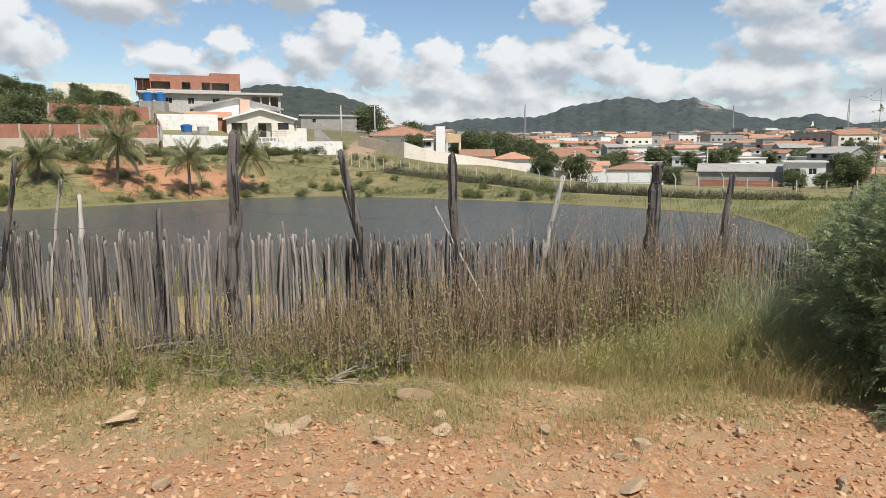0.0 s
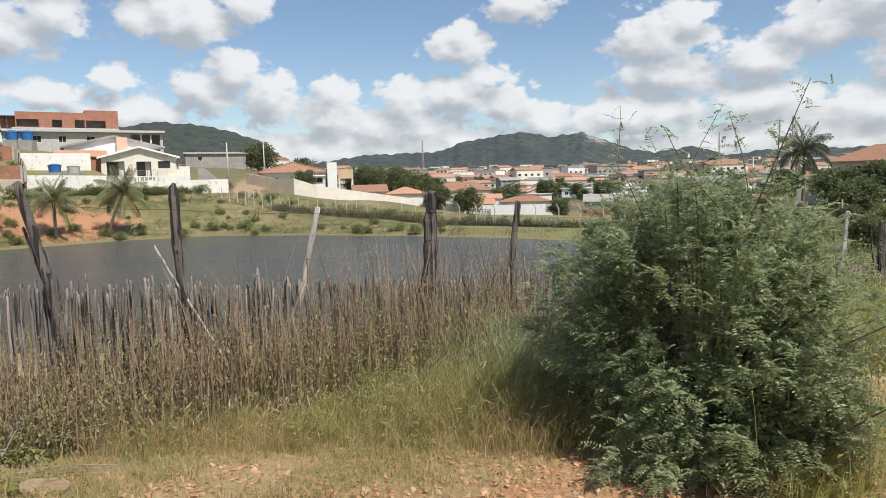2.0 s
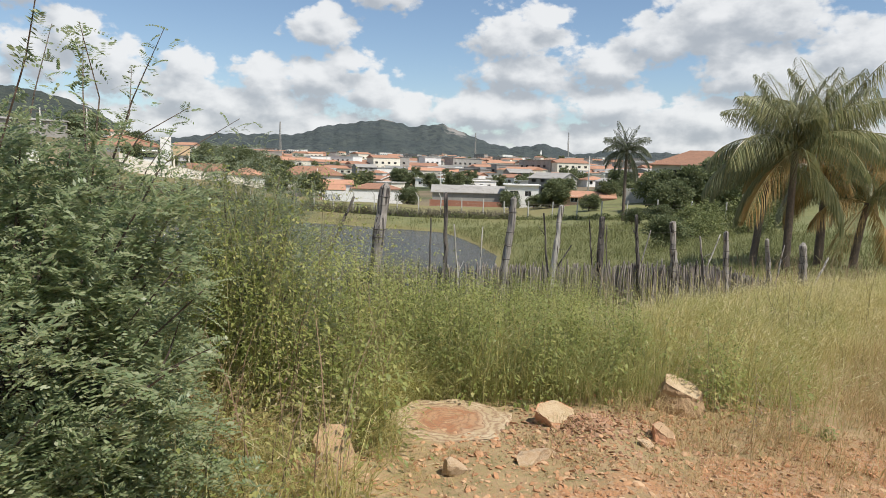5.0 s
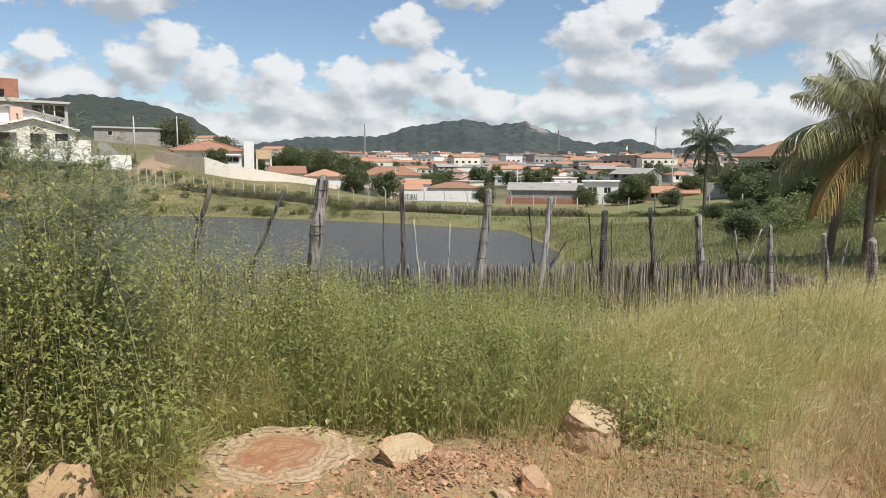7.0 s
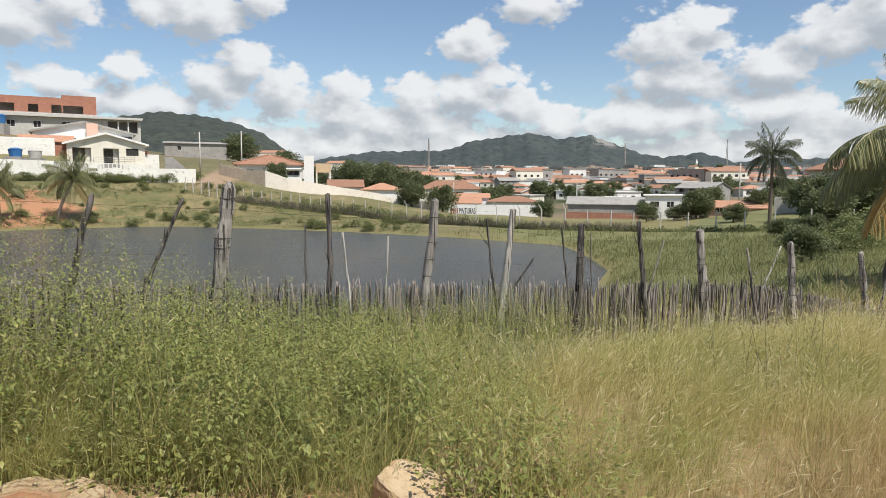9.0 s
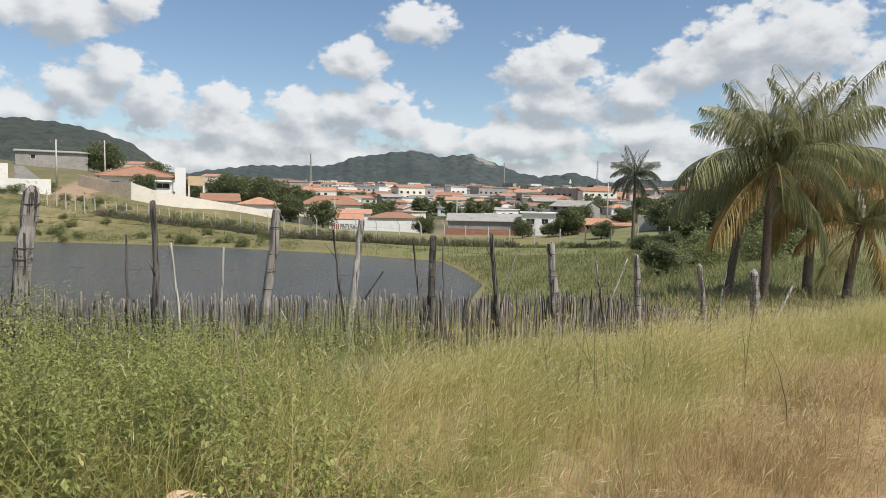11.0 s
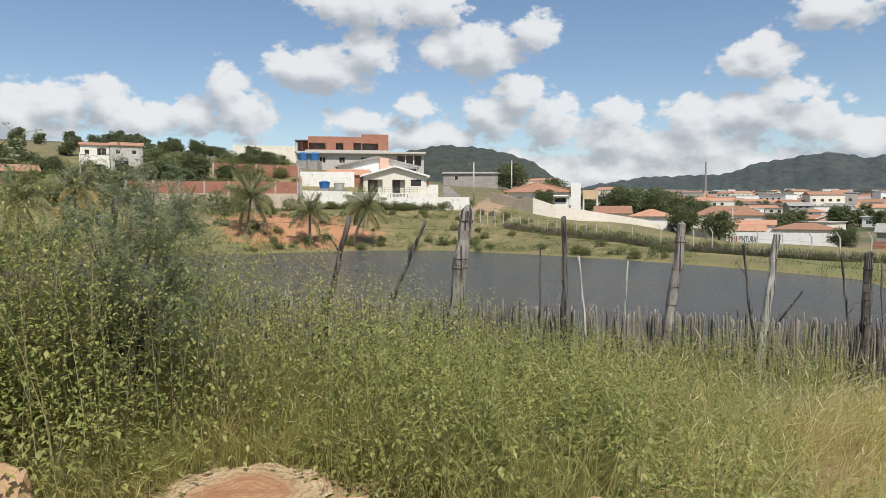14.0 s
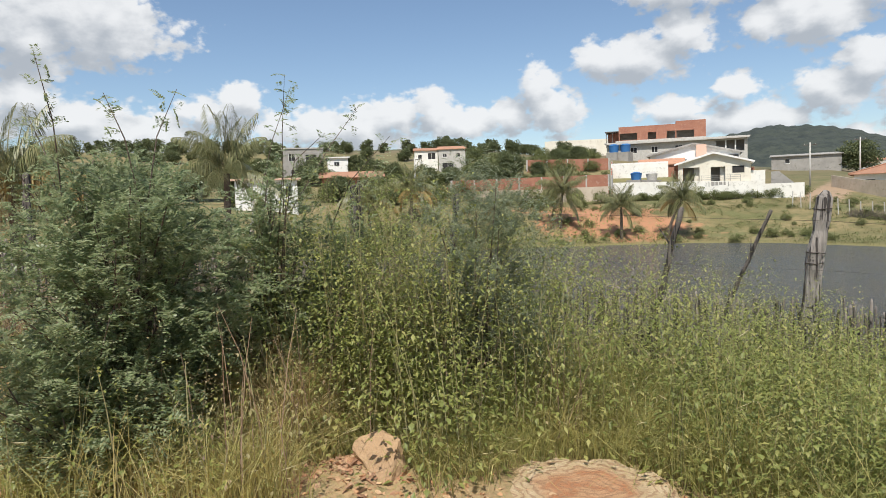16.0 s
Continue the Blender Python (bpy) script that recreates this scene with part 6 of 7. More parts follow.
feather_bush(3.68, 4.6, 1.16, 0.88, 1.85, 1300, 7, FEATHER, "large feathery dark green acacia bush on the verge", 3, 5, shell=0.5, turn=135)
feather_bush(4.75, 6.7, 0.78, 0.7, 2.1, 680, 9, BLUELEAF, "slender grey-green shrub among the weeds", 5, 0, 0.022, 0.008, 7, "slender_shrub", 0.7)
feather_bush(3.75, 5.55, 0.58, 0.5, 1.95, 330, 6, FEATHER, "feathery green acacia sapling beside the large bush", 12, 4, shell=0.6)
feather_bush(3.42, 4.16, 0.8, 0.42, 0.55, 110, 6, FEATHER, "low spreading acacia shoots at the foot of the large bush", 14, 0, shell=0.6)
feather_bush(4.0, 4.15, 0.6, 0.5, 0.95, 230, 7, FEATHER, "low spreading acacia shoots at the foot of the large bush", 15, 2, shell=0.6)
weeds("green_weeds", scatter(520, 3.6, 5.6, 3.6, 6.2, lambda x, y: smooth(y - bare_edge(x), 0.0, 0.3) * (0.3 + 0.7 * clumps(x, y, 3.0, 2.8))), 0.3, 0.85, 44, 0.045, WEED, "green weeds with pointed leaves round the acacia bush", 0.004)
weeds("dry_weeds", scatter(260, 3.8, 5.8, 4.2, 6.6, lambda x, y: smooth(y - bare_edge(x), 0.0, 0.3) * clumps(x, y, 2.6, 1.0)), 0.6, 1.15, 36, 0.03, DRYWEED, "withered yellow weeds, leaves curled, beside the bush", 0.004, -0.2, 0.25)

feather_bush(3.8, 6.15, 0.55, 0.5, 1.75, 260, 6, FEATHER, "slim feathery acacia sapling among the weeds", 16, 2, shell=0.7)
weeds("green_weeds", scatter(340, 3.6, 5.0, 5.4, 6.8, lambda x, y: 0.7 + 0 * x), 1.2, 1.85, 100, 0.042, WEED, "tallest green weeds, leaves dense, beside the shrub", 0.0028)
# scrub grown through the brushwood of the far fence
def fence_scrub():
    n = 20000
    xs = -17.0 + 80.0 * (0.12 + 0.88 * rng.random(n))
    ys = np.interp(xs, BANK_X, BANK_Y) + rng.normal(-0.1, 0.4, n)
    base = np.stack([xs, ys, ground_z(xs, ys) + rng.random(n) * (0.25 + np.interp(xs, (20, 30), (1.35, 0.4)) * clumps(xs, ys, 0.8, 2.0))], -1)
    ln = rng.uniform(0.12, 0.32, n)
    V, F = leaf_quads(base, rng.normal(size=(n, 3)), ln, ln * 0.5)
    tagged(fast_mesh("fence_scrub", V, F, SHRUB), "dark scrub grown along the far fence", "scrub", kind="stuff")


fence_scrub()


def coconut(x, y, crown_z, frond, count, label, seed, lean=(0.0, 0.0), dry=0.25, thick=0.16, upright=0.0, rows=104, leaflet=0.95, leaf=None):
    """A coconut palm: a ringed leaning trunk, and fronds that rise, arch and hang round its top."""
    g = random.Random(seed)
    gn = np.random.default_rng(seed)
    z0 = ground_at(x, y)
    trunk_h = crown_z - z0
    palm = thing("coconut_palm", pose(x, y, z0), label, "palm tree", "palm trees")
    n = 14
    pts = [(lean[0] * (i / (n - 1)) ** 1.6, lean[1] * (i / (n - 1)) ** 1.6, -0.3 + (trunk_h + 0.3) * i / (n - 1)) for i in range(n)]
    rad = [thick * (1.35 if i == 0 else 1.0 - 0.3 * i / n) * (1 + 0.06 * (i % 2)) for i in range(n)]
    v, f = tube(pts, rad, 10)
    link_mesh("trunk", v, f, BARK, palm, smooth=True)
    top = Vector(pts[-1])

    def frond_data(rise, fall):
        """A frond along +x: rise is the angle at its foot, fall how far it arches over."""
        s = np.linspace(0, 1, rows)
        ang = radians(rise) - radians(fall) * s**1.2
        step = frond / rows
        px = np.concatenate([[0], np.cumsum(np.cos(ang) * step)[:-1]])
        pz = np.concatenate([[0], np.cumsum(np.sin(ang) * step)[:-1]])
        c = np.stack([px, 0 * px, pz], -1)
        d = np.stack([np.cos(ang), 0 * ang, np.sin(ang)], -1)
        out = []
        keep = s > 0.12
        for sg in (-1, 1):
            ln = leaflet * frond / 3.6 * np.sin(np.pi * np.clip(0.12 + 0.86 * s, 0, 1)) ** 0.6 * (0.85 + 0.3 * gn.random(rows))
            w = d * 0.85 + np.array([0, sg * 1.0, 0])[None] + np.stack([gn.normal(0, 0.12, rows), 0 * s, -0.55 - 0.5 * gn.random(rows)], -1)
            w /= np.linalg.norm(w, axis=1, keepdims=True)
            b = c[keep]
            w, ln = w[keep], ln[keep]
            mid = b + w * (ln * 0.55)[:, None]
            end = mid + (w * 0.8 + np.array([0, 0, -1.1])[None]) * (ln * 0.45)[:, None]
            hw = np.stack([np.full(len(b), 0.0155 * frond / 3.6), 0 * ln, 0 * ln], -1)
            V = np.stack([b - hw * 0.5, b + hw * 0.5, mid + hw, mid - hw, end + hw * 0.15, end - hw * 0.15], 1).reshape(-1, 3)
            k = (np.arange(len(b)) * 6)[:, None]
            out.append((V, np.concatenate([k + np.array([0, 1, 2, 3])[None], k + np.array([3, 2, 4, 5])[None]], 0)))
        rv, rf = tube([tuple(p) for p in c[::4]], list(np.linspace(0.035, 0.008, len(c[::4])) * frond / 3.6), 4)
        quads = np.array([q for q in rf if len(q) == 4])
        out.append((np.array([tuple(p) for p in rv]), quads))
        return join(out)

    meshes = {}
    for key, rise, fall in (("a", 84, 38), ("b", 66, 76), ("c", 44, 108), ("d", 12, 92), ("e", -32, 50)):
        for dryness in (False, True):
            V, F = frond_data(rise + g.uniform(-4, 4), fall + g.uniform(-8, 8))
            tmp = fast_mesh("frond", V, F, PALMDRY if dryness else leaf or PALMLEAF)
            meshes[key, dryness] = tmp.data
            bpy.data.objects.remove(tmp)
    for i in range(count):
        q = i / count
        key = "a" if q < 0.14 + upright else "b" if q < 0.38 + upright else "c" if q < 0.62 + upright * 0.7 else "d" if q < 0.82 + upright * 0.5 else "e"
        isdry = (key in "de" and g.random() < dry * 1.8) or (key == "c" and g.random() < dry * 0.5)
        ob = new("frond", meshes[key, isdry])
        ob.parent = palm
        ob.matrix_local = Matrix.Translation(top) @ pose(0, 0, 0, g.uniform(-14, 14), g.uniform(-7, 7), i * 137.5 + g.uniform(-15, 15)) @ Matrix.Diagonal((*(g.uniform(0.85, 1.12),) * 3, 1))
    return palm


coconut(24.9, 20.6, 2.5, 3.6, 28, "tall coconut palm with browning lower fronds beyond the fence", 1, (0.15, 0.1), 0.14, 0.15, 0.06)
coconut(24.3, 21.6, 1.9, 3.0, 8, "coconut palm with a leaning trunk and hanging fronds beyond the fence", 17, (0.9, 0.2), 0.06, 0.14, 0.0)
coconut(28.0, 21.9, 2.7, 3.8, 28, "tall coconut palm with dark green fronds beyond the fence", 2, (0.5, 0.3), 0.4, 0.17, 0.06)
coconut(29.3, 21.4, 0.6, 3.0, 14, "short coconut palm with hanging brown fronds beyond the fence", 3, (0.3, -0.2), 0.7, 0.16)
coconut(-46.9, 79.1, 0.8, 3.9, 30, "young coconut palm on the worn bank", 4, (0.2, 0), 0.05, 0.2, 0.16)
coconut(-40.3, 84.4, 2.6, 4.2, 32, "young coconut palm on the orange earth of the bank", 5, (0.5, 0), 0.05, 0.2, 0.16)
coconut(-31.8, 85.6, 0.5, 3.4, 28, "short coconut palm near the water", 6, (0, 0), 0.05, 0.2, 0.16)
coconut(-27.0, 88.9, 1.3, 3.8, 28, "coconut palm with a leaning trunk before the white wall", 7, (1.8, 0.5), 0.05, 0.2, 0.16)
coconut(-57.3, 72.7, 3.9, 4.2, 28, "yellowing coconut palm by the brick wall", 8, (0.3, 0), 0.5, 0.2, 0.14)
coconut(-57.6, 64.9, 2.3, 4.4, 28, "dark young coconut palm on the slope", 9, (0, 0), 0.1, 0.2, 0.14)
coconut(-17.4, 18.5, 2.9, 2.9, 20, "coconut palm with bright arching fronds near the fence", 10, (0.2, 0), 0.04, 0.17, 0.2)
coconut(-21.6, 11.9, 2.6, 3.8, 26, "coconut palm with yellow fronds", 11, (0.2, 0), 0.5, 0.17)
coconut(50.9, 68.0, 4.2, 3.5, 40, "tall slender palm with a round feathery crown", 12, (0, 0), 0.0, 0.2, 0.06, 80, 0.8, PALMDARK)


def tree_kind(h, r, clusters, leaves, size, seed, mat, trunk_r=0.16):
    """A broadleaf tree: tapered trunk, limbs and clumps of leaves with gaps between."""
    g = np.random.default_rng(seed)
    tree = thing("shrub" if h < 2 else "tree", Matrix.Identity(4), "", "tree", "trees")
    fork = h * 0.2
    bags = [tube([(0, 0, -0.3), (0.04 * h, 0, fork * 0.6), (0, 0.03 * h, fork)], [trunk_r * 1.3, trunk_r, trunk_r * 0.8], 7)]
    cents = []
    for k in range(clusters):
        a, t = g.uniform(0, 2 * np.pi), g.uniform(-0.75, 1.0)
        rr = math.sqrt(max(0.0, 1 - 0.7 * t * t)) * r * g.uniform(0.35, 1.05)
        c = np.array([math.cos(a) * rr, math.sin(a) * rr, h * 0.50 + t * h * 0.44 * g.uniform(0.7, 1.05)])
        cents.append(c)
        if k % 3 == 0:
            bags.append(tube([(0, 0.03 * h, fork * 0.95), (c[0] * 0.5, c[1] * 0.5, (fork + c[2]) / 2 - 0.05 * h), tuple(c)], [trunk_r * 0.55, trunk_r * 0.3, trunk_r * 0.1], 5))
    v, f = merge(bags)
    link_mesh("trunk", v, f, BARK, tree, smooth=True)
    i = np.repeat(np.arange(clusters), leaves)
    n = len(i)
    d = g.normal(size=(n, 3))
    d /= np.linalg.norm(d, axis=1, keepdims=True)
    base = np.array(cents)[i] + d * (r * 0.38 * g.random(n) ** 0.4)[:, None] * np.array([1, 1, 0.7])[None]
    way = d + g.normal(size=(n, 3)) * 0.6
    ln = size * g.uniform(0.6, 1.4, n)
    V, F = thin_quads(base, way, ln, ln * 0.7)
    fast_mesh("crown", V, F, mat, tree)
    return tree


KINDS = [tree_kind(4.6, 2.4, 44, 130, 0.30, 31, CROWN), tree_kind(5.6, 3.2, 52, 140, 0.34, 32, CROWN), tree_kind(6.6, 2.6, 40, 80, 0.46, 33, CROWN), tree_kind(3.4, 2.0, 44, 150, 0.22, 34, CROWN), tree_kind(1.7, 1.5, 26, 90, 0.15, 35, SHRUB, 0.06), tree_kind(5.2, 2.9, 32, 70, 0.50, 36, CROWN)]
used = [False] * len(KINDS)


def plant(k, x, y, s=1.0, label="dark green broadleaf tree with a rounded uneven crown", dz=0.0):
    m = pose(x, y, ground_at(x, y) + dz, 0, 0, (x * 37 + y * 91) % 360) @ Matrix.Diagonal((s, s, s, 1))
    if used[k]:
        ob = copy_thing(KINDS[k], m)
        ob.matrix_world = m
    else:
        ob = KINDS[k]
        ob.matrix_world = m
        used[k] = True
    return tagged(ob, label, "bush" if k == 4 else "tree", "shrubs of the banks" if k == 4 else "trees")


# trees that stand alone
plant(3, 51.5, 154.5, 1.25, "round dark tree before a white wall")
plant(0, 18.3, 121.0, 0.95, "round dark tree behind the concrete fence")
plant(0, 23.6, 120.6, 1.0, "round dark tree behind the concrete fence")
plant(3, -5.4, 126.4, 1.0, "dark tree leaning over a white wall", 0.9)
plant(3, 33.5, 38.2, 0.62, "small dark tree on the green meadow")
plant(1, -18.0, 168.0, 1.2)
plant(1, -8.0, 172.0, 1.1)
for tx, ty, ts in ((9, 190, 1.3), (16, 205, 1.5), (22, 220, 1.6), (28, 232, 1.5), (34, 240, 1.4), (13, 215, 1.4), (6, 205, 1.2)):
    plant(1, tx, ty, ts, "spreading green tree among the houses")
# the wooded slope beyond the left bank
tr = random.Random(77)
for i in range(115):
    az, d = tr.uniform(-80, -27), tr.uniform(178, 228)
    plant(tr.choice((5, 1, 5)), 8 + d * math.sin(radians(az)), 2.6 + d * math.cos(radians(az)), tr.uniform(0.4, 0.8), "dark green tree on the ridge behind the houses")
for az, d, ts in ((-35.5, 122, 0.85), (-33.8, 118, 0.75), (-36.8, 126, 0.8), (-34.6, 130, 0.85), (-32.2, 128, 0.7), (-30.6, 140, 0.8), (-29.0, 142, 0.8), (-46.0, 148, 1.0), (-47.5, 152, 1.1), (-43.0, 128, 0.8), (-44.5, 140, 0.8), (-41.5, 134, 0.7), (-39.5, 130, 0.8),
                  (-53, 100, 0.8), (-51, 140, 1.0), (-55, 150, 1.0), (-57, 98, 1.0), (-60, 110, 1.2), (-64, 90, 1.1), (-67, 100, 1.3), (-71, 95, 1.2), (-75, 90, 1.2), (-69, 60, 0.9), (-73, 55, 1.0)):
    plant(tr.choice((0, 1)), 8 + d * math.sin(radians(az)), 2.6 + d * math.cos(radians(az)), ts, "dark green tree on the built-up slope")
for tx, ty, ts in ((-50, 62, 0.8), (-66, 78, 0.8), (-52, 58, 0.7), (-76, 76, 0.9)):
    plant(tr.choice((0, 1, 3)), tx, ty, ts, "leafy tree on the far bank")
# green belt on the right behind the meadow
for i in range(46):
    az, d = tr.uniform(24, 58), tr.uniform(94, 160)
    x, y = 8 + d * math.sin(radians(az)), 2.6 + d * math.cos(radians(az))
    if abs(az - 36.5) < 1.5 and d < 110:
        continue
    plant(tr.choice((0, 3, 3, 1)), x, y, tr.uniform(0.55, 0.95), "dark green tree behind the meadow")
for tx, ty, ts in ((41, 45, 0.9), (44, 47, 1.1), (48, 52, 1.3), (52, 56, 1.5), (56, 52, 1.6), (50, 48, 1.2), (59, 57, 1.8)):
    plant(4, tx, ty, ts, "rounded green shrub on the edge of the meadow")
for tx, ty, ts in ((66, 74, 1.3), (70, 73, 1.3), (62.5, 77, 1.2), (75, 70, 1.3), (60, 71, 1.0), (72, 76, 1.5)):
    plant(0, tx, ty, ts, "leafy tree before the hip-roofed house")
for tx, ty, ts in ((50.0, 60.5, 0.6), (52.5, 59.0, 0.55), (47.5, 61.5, 0.5)):
    plant(3, tx, ty, ts, "bushy dark tree before the grey wall")
# trees of the town
for i in range(150):
    az, d = tr.uniform(-6, 50), 200 * (1500 / 200) ** tr.random()
    plant(tr.choice((5, 5, 2)), 4 + d * math.sin(radians(az)), 1 + d * math.cos(radians(az)), tr.uniform(0.6, 1.15) * (1 + d / 1500), "dark green tree among the town houses")
# scrub between the houses of the slope
for i in range(130):
    az, d = tr.uniform(-58, -27), tr.uniform(104, 185)
    plant(4, 8 + d * math.sin(radians(az)), 2.6 + d * math.cos(radians(az)), tr.uniform(0.7, 1.7), "green scrub between the houses of the slope")
for i in range(26):
    s = tr.random()
    plant(4, -63 + 18 * s + tr.uniform(-1, 1), 97 + 14 * s + tr.uniform(0, 7), tr.uniform(0.8, 1.7), "green scrub behind the brick wall")
# shrubs on the banks and along the walls
for i in range(110):
    x = tr.uniform(-62, 20)
    e = tr.choice((2.0, 5.0, 12.0, 20.0, 24.0)) + tr.uniform(-2, 2)
    y = float(np.interp(x, (-70, -46, -33, -24, -14, -2, 8, 18, 26), (55, 70, 81, 88, 90, 85, 79, 71, 62))) + e
    plant(4, x, y, tr.uniform(0.25, 0.65), "low green shrub on the grassy bank")
for i in range(60):
    s = tr.random()
    plant(4, -43 + 25 * s + tr.uniform(-1, 1), 106.5 + 15 * s - tr.uniform(0, 2.5), tr.uniform(0.35, 0.85), "low green shrub at the foot of the garden wall")


def bank_weeds():
    """Rough low plants all over the grassy bank."""
    k = scatter(16000, -62, 16, 60, 122, lambda x, y: (pond(x, y) < -0.8) * (pond(x, y) > -26) * (0.08 + 0.92 * clumps(x, y, 0.33, 7.0, 0.35, 0.6)))
    i = np.repeat(np.arange(len(k)), 9)
    base = k[i] + np.stack([rng.normal(0, 0.22, len(i)), rng.normal(0, 0.22, len(i)), rng.random(len(i)) * 0.55 * rng.random(len(k))[i]], -1)
    way = np.stack([rng.normal(size=len(i)), rng.normal(size=len(i)), rng.uniform(-0.2, 1.2, len(i))], -1)
    ln = rng.uniform(0.10, 0.26, len(i))
    V, F = leaf_quads(base, way, ln, ln * 0.55)
    tagged(fast_mesh("bank_weeds", V, F, SHRUB), "rough low green weeds on the grassy bank", "weeds", kind="stuff")


bank_weeds()


# ---- stones, cut wood and litter ----
def rock_mesh(seed, squash=0.6, rough=0.35, sub=2):
    bm = bmesh.new()
    bmesh.ops.create_icosphere(bm, subdivisions=sub, radius=1.0)
    g = random.Random(seed)
    cuts = [(Vector((g.gauss(0, 1), g.gauss(0, 1), g.gauss(0, 1))).normalized(), g.uniform(0.3, 0.65)) for _ in range(9)]
    for v in bm.verts:
        for d, k in cuts:
            over = v.co.dot(d) - k
            if over > 0:
                v.co -= d * over
        v.co += v.co.normalized() * noise.noise(v.co * 2.2 + Vector((seed, 0, 0))) * rough * 0.3
        v.co.z *= squash
    me = bpy.data.meshes.new("stone")
    bm.to_mesh(me)
    bm.free()
    me.polygons.foreach_set("use_smooth", [False] * len(me.polygons))
    return me


ROCKS = [rock_mesh(i, 0.5 + 0.08 * (i % 4)) for i in range(8)]
for i, me in enumerate(ROCKS):
    me.materials.append(STONE if i % 3 else REDSTONE)


def stone(k, x, y, size, turn=0, lift=0.3, wide=1.0, label="ochre field stone lying on bare earth"):
    ob = new("stone", ROCKS[k])
    ob.matrix_world = pose(x, y, ground_at(x, y) + size * 0.5 * lift, 0, 0, turn) @ Matrix.Diagonal((size / 2 * wide, size / 2, size / 2, 1))
    return tagged(ob, label, "stone", "stones on the verge")


stone(1, -0.21, 4.63, 0.24, 10, 0.4, 1.2, "flat pale ochre stone on thin turf")
stone(2, -0.03, 4.19, 0.15, 40)
stone(4, -2.0, 4.0, 0.22, 20, 0.4, 1.1, "orange-tinged stone at the edge of the turf")
stone(5, -0.98, 3.92, 0.30, 60, 0.02, 1.2, "grey flat rock half sunk in the earth")
stone(7, -0.85, 3.98, 0.2, 10, 0.2)
stone(1, -2.05, 4.42, 0.16, 80)
stone(2, 0.62, 3.98, 0.12, 15)
stone(4, 0.95, 3.2, 0.18, 15)
stone(5, -0.35, 3.7, 0.16, 70)
stone(7, 0.0, 3.85, 0.17, 20)
stone(1, 1.15, 3.75, 0.16, 130)
stone(2, 5.76, 5.04, 0.24, 70, 0.25, 0.6, "pale ochre stone standing on edge")
stone(1, 6.35, 5.15, 0.28, 20, 0.08, 1.3, "broad pale flat stone by the stump")
stone(5, 7.2, 5.2, 0.14, 30)
sr = random.Random(4)
for i in range(170):
    x = sr.uniform(-4, 5) if i < 130 else sr.uniform(5.2, 12)
    y = sr.uniform(2.6, 4.6) + (0.25 * max(0, x - 5) if x > 5 else 0)
    stone(sr.randrange(8), x, y, 0.025 + 0.10 * sr.random() ** 2.6, sr.uniform(0, 360), 0.25, sr.uniform(0.8, 1.6))
# loose gravel and the small rubble by the stump
bags = []
for i in range(32000):
    x, y = sr.uniform(-4.5, 9) if i % 5 else sr.uniform(-6, 14), sr.uniform(2.3, 4.9)
    y += 0.22 * max(0, x - 3)
    if sr.random() < 0.15:
        y += sr.uniform(0, 0.8)
    s = 0.004 + 0.026 * sr.random() ** 2.6
    m = pose(x, y, ground_at(x, y) + s * 0.2, sr.uniform(-30, 30), sr.uniform(-30, 30), sr.uniform(0, 360)) @ Matrix.Diagonal((s * sr.uniform(0.8, 1.5), s, s, 1))
    bags.append(m)
LOW = [rock_mesh(20 + i, 0.6, 0.3, 1) for i in range(4)]
LOWV = [np.array([tuple(v.co) for v in me.vertices]) for me in LOW]
LOWF = [np.array([tuple(p.vertices) for p in me.polygons]) for me in LOW]


def pebble_mass(name, items, material, label):
    V, F, n = [], [], 0
    for i, m in enumerate(items):
        a = np.array(m)
        v = LOWV[i % 4] @ a[:3, :3].T + a[:3, 3]
        V.append(v)
        F.append(LOWF[i % 4] + n)
        n += len(v)
    tagged(fast_mesh(name, np.concatenate(V), np.concatenate(F), material), label, "gravel", kind="stuff")


GRAVEL = leafy("mixed gravel", ((0.42, 0.21, 0.10), (0.45, 0.25, 0.125), (0.54, 0.36, 0.21), (0.36, 0.18, 0.085), (0.44, 0.27, 0.145)), 0.9, 0.0)
RUBBLE = leafy("red crumbled rubble", ((0.32, 0.16, 0.085), (0.38, 0.21, 0.12), (0.45, 0.29, 0.18), (0.22, 0.115, 0.065), (0.34, 0.19, 0.105)), 0.9, 0.0)
pebble_mass("gravel", bags, GRAVEL, "loose orange and ochre gravel on the verge")
items = []
for i in range(2600):
    a, r = sr.uniform(0, 6.283), abs(sr.gauss(0, 0.42))
    x, y = 6.95 + math.cos(a) * r * 1.1, 5.5 + math.sin(a) * r * 0.8
    s = 0.004 + 0.024 * sr.random() ** 3
    z = ground_at(x, y) + 0.004
    items.append(pose(x, y, z, sr.uniform(-40, 40), sr.uniform(-40, 40), sr.uniform(0, 360)) @ Matrix.Diagonal((s * 1.5, s, s * 0.8, 1)))
pebble_mass("rubble_heap", items, RUBBLE, "heap of red crumbled rubble beside the stump")


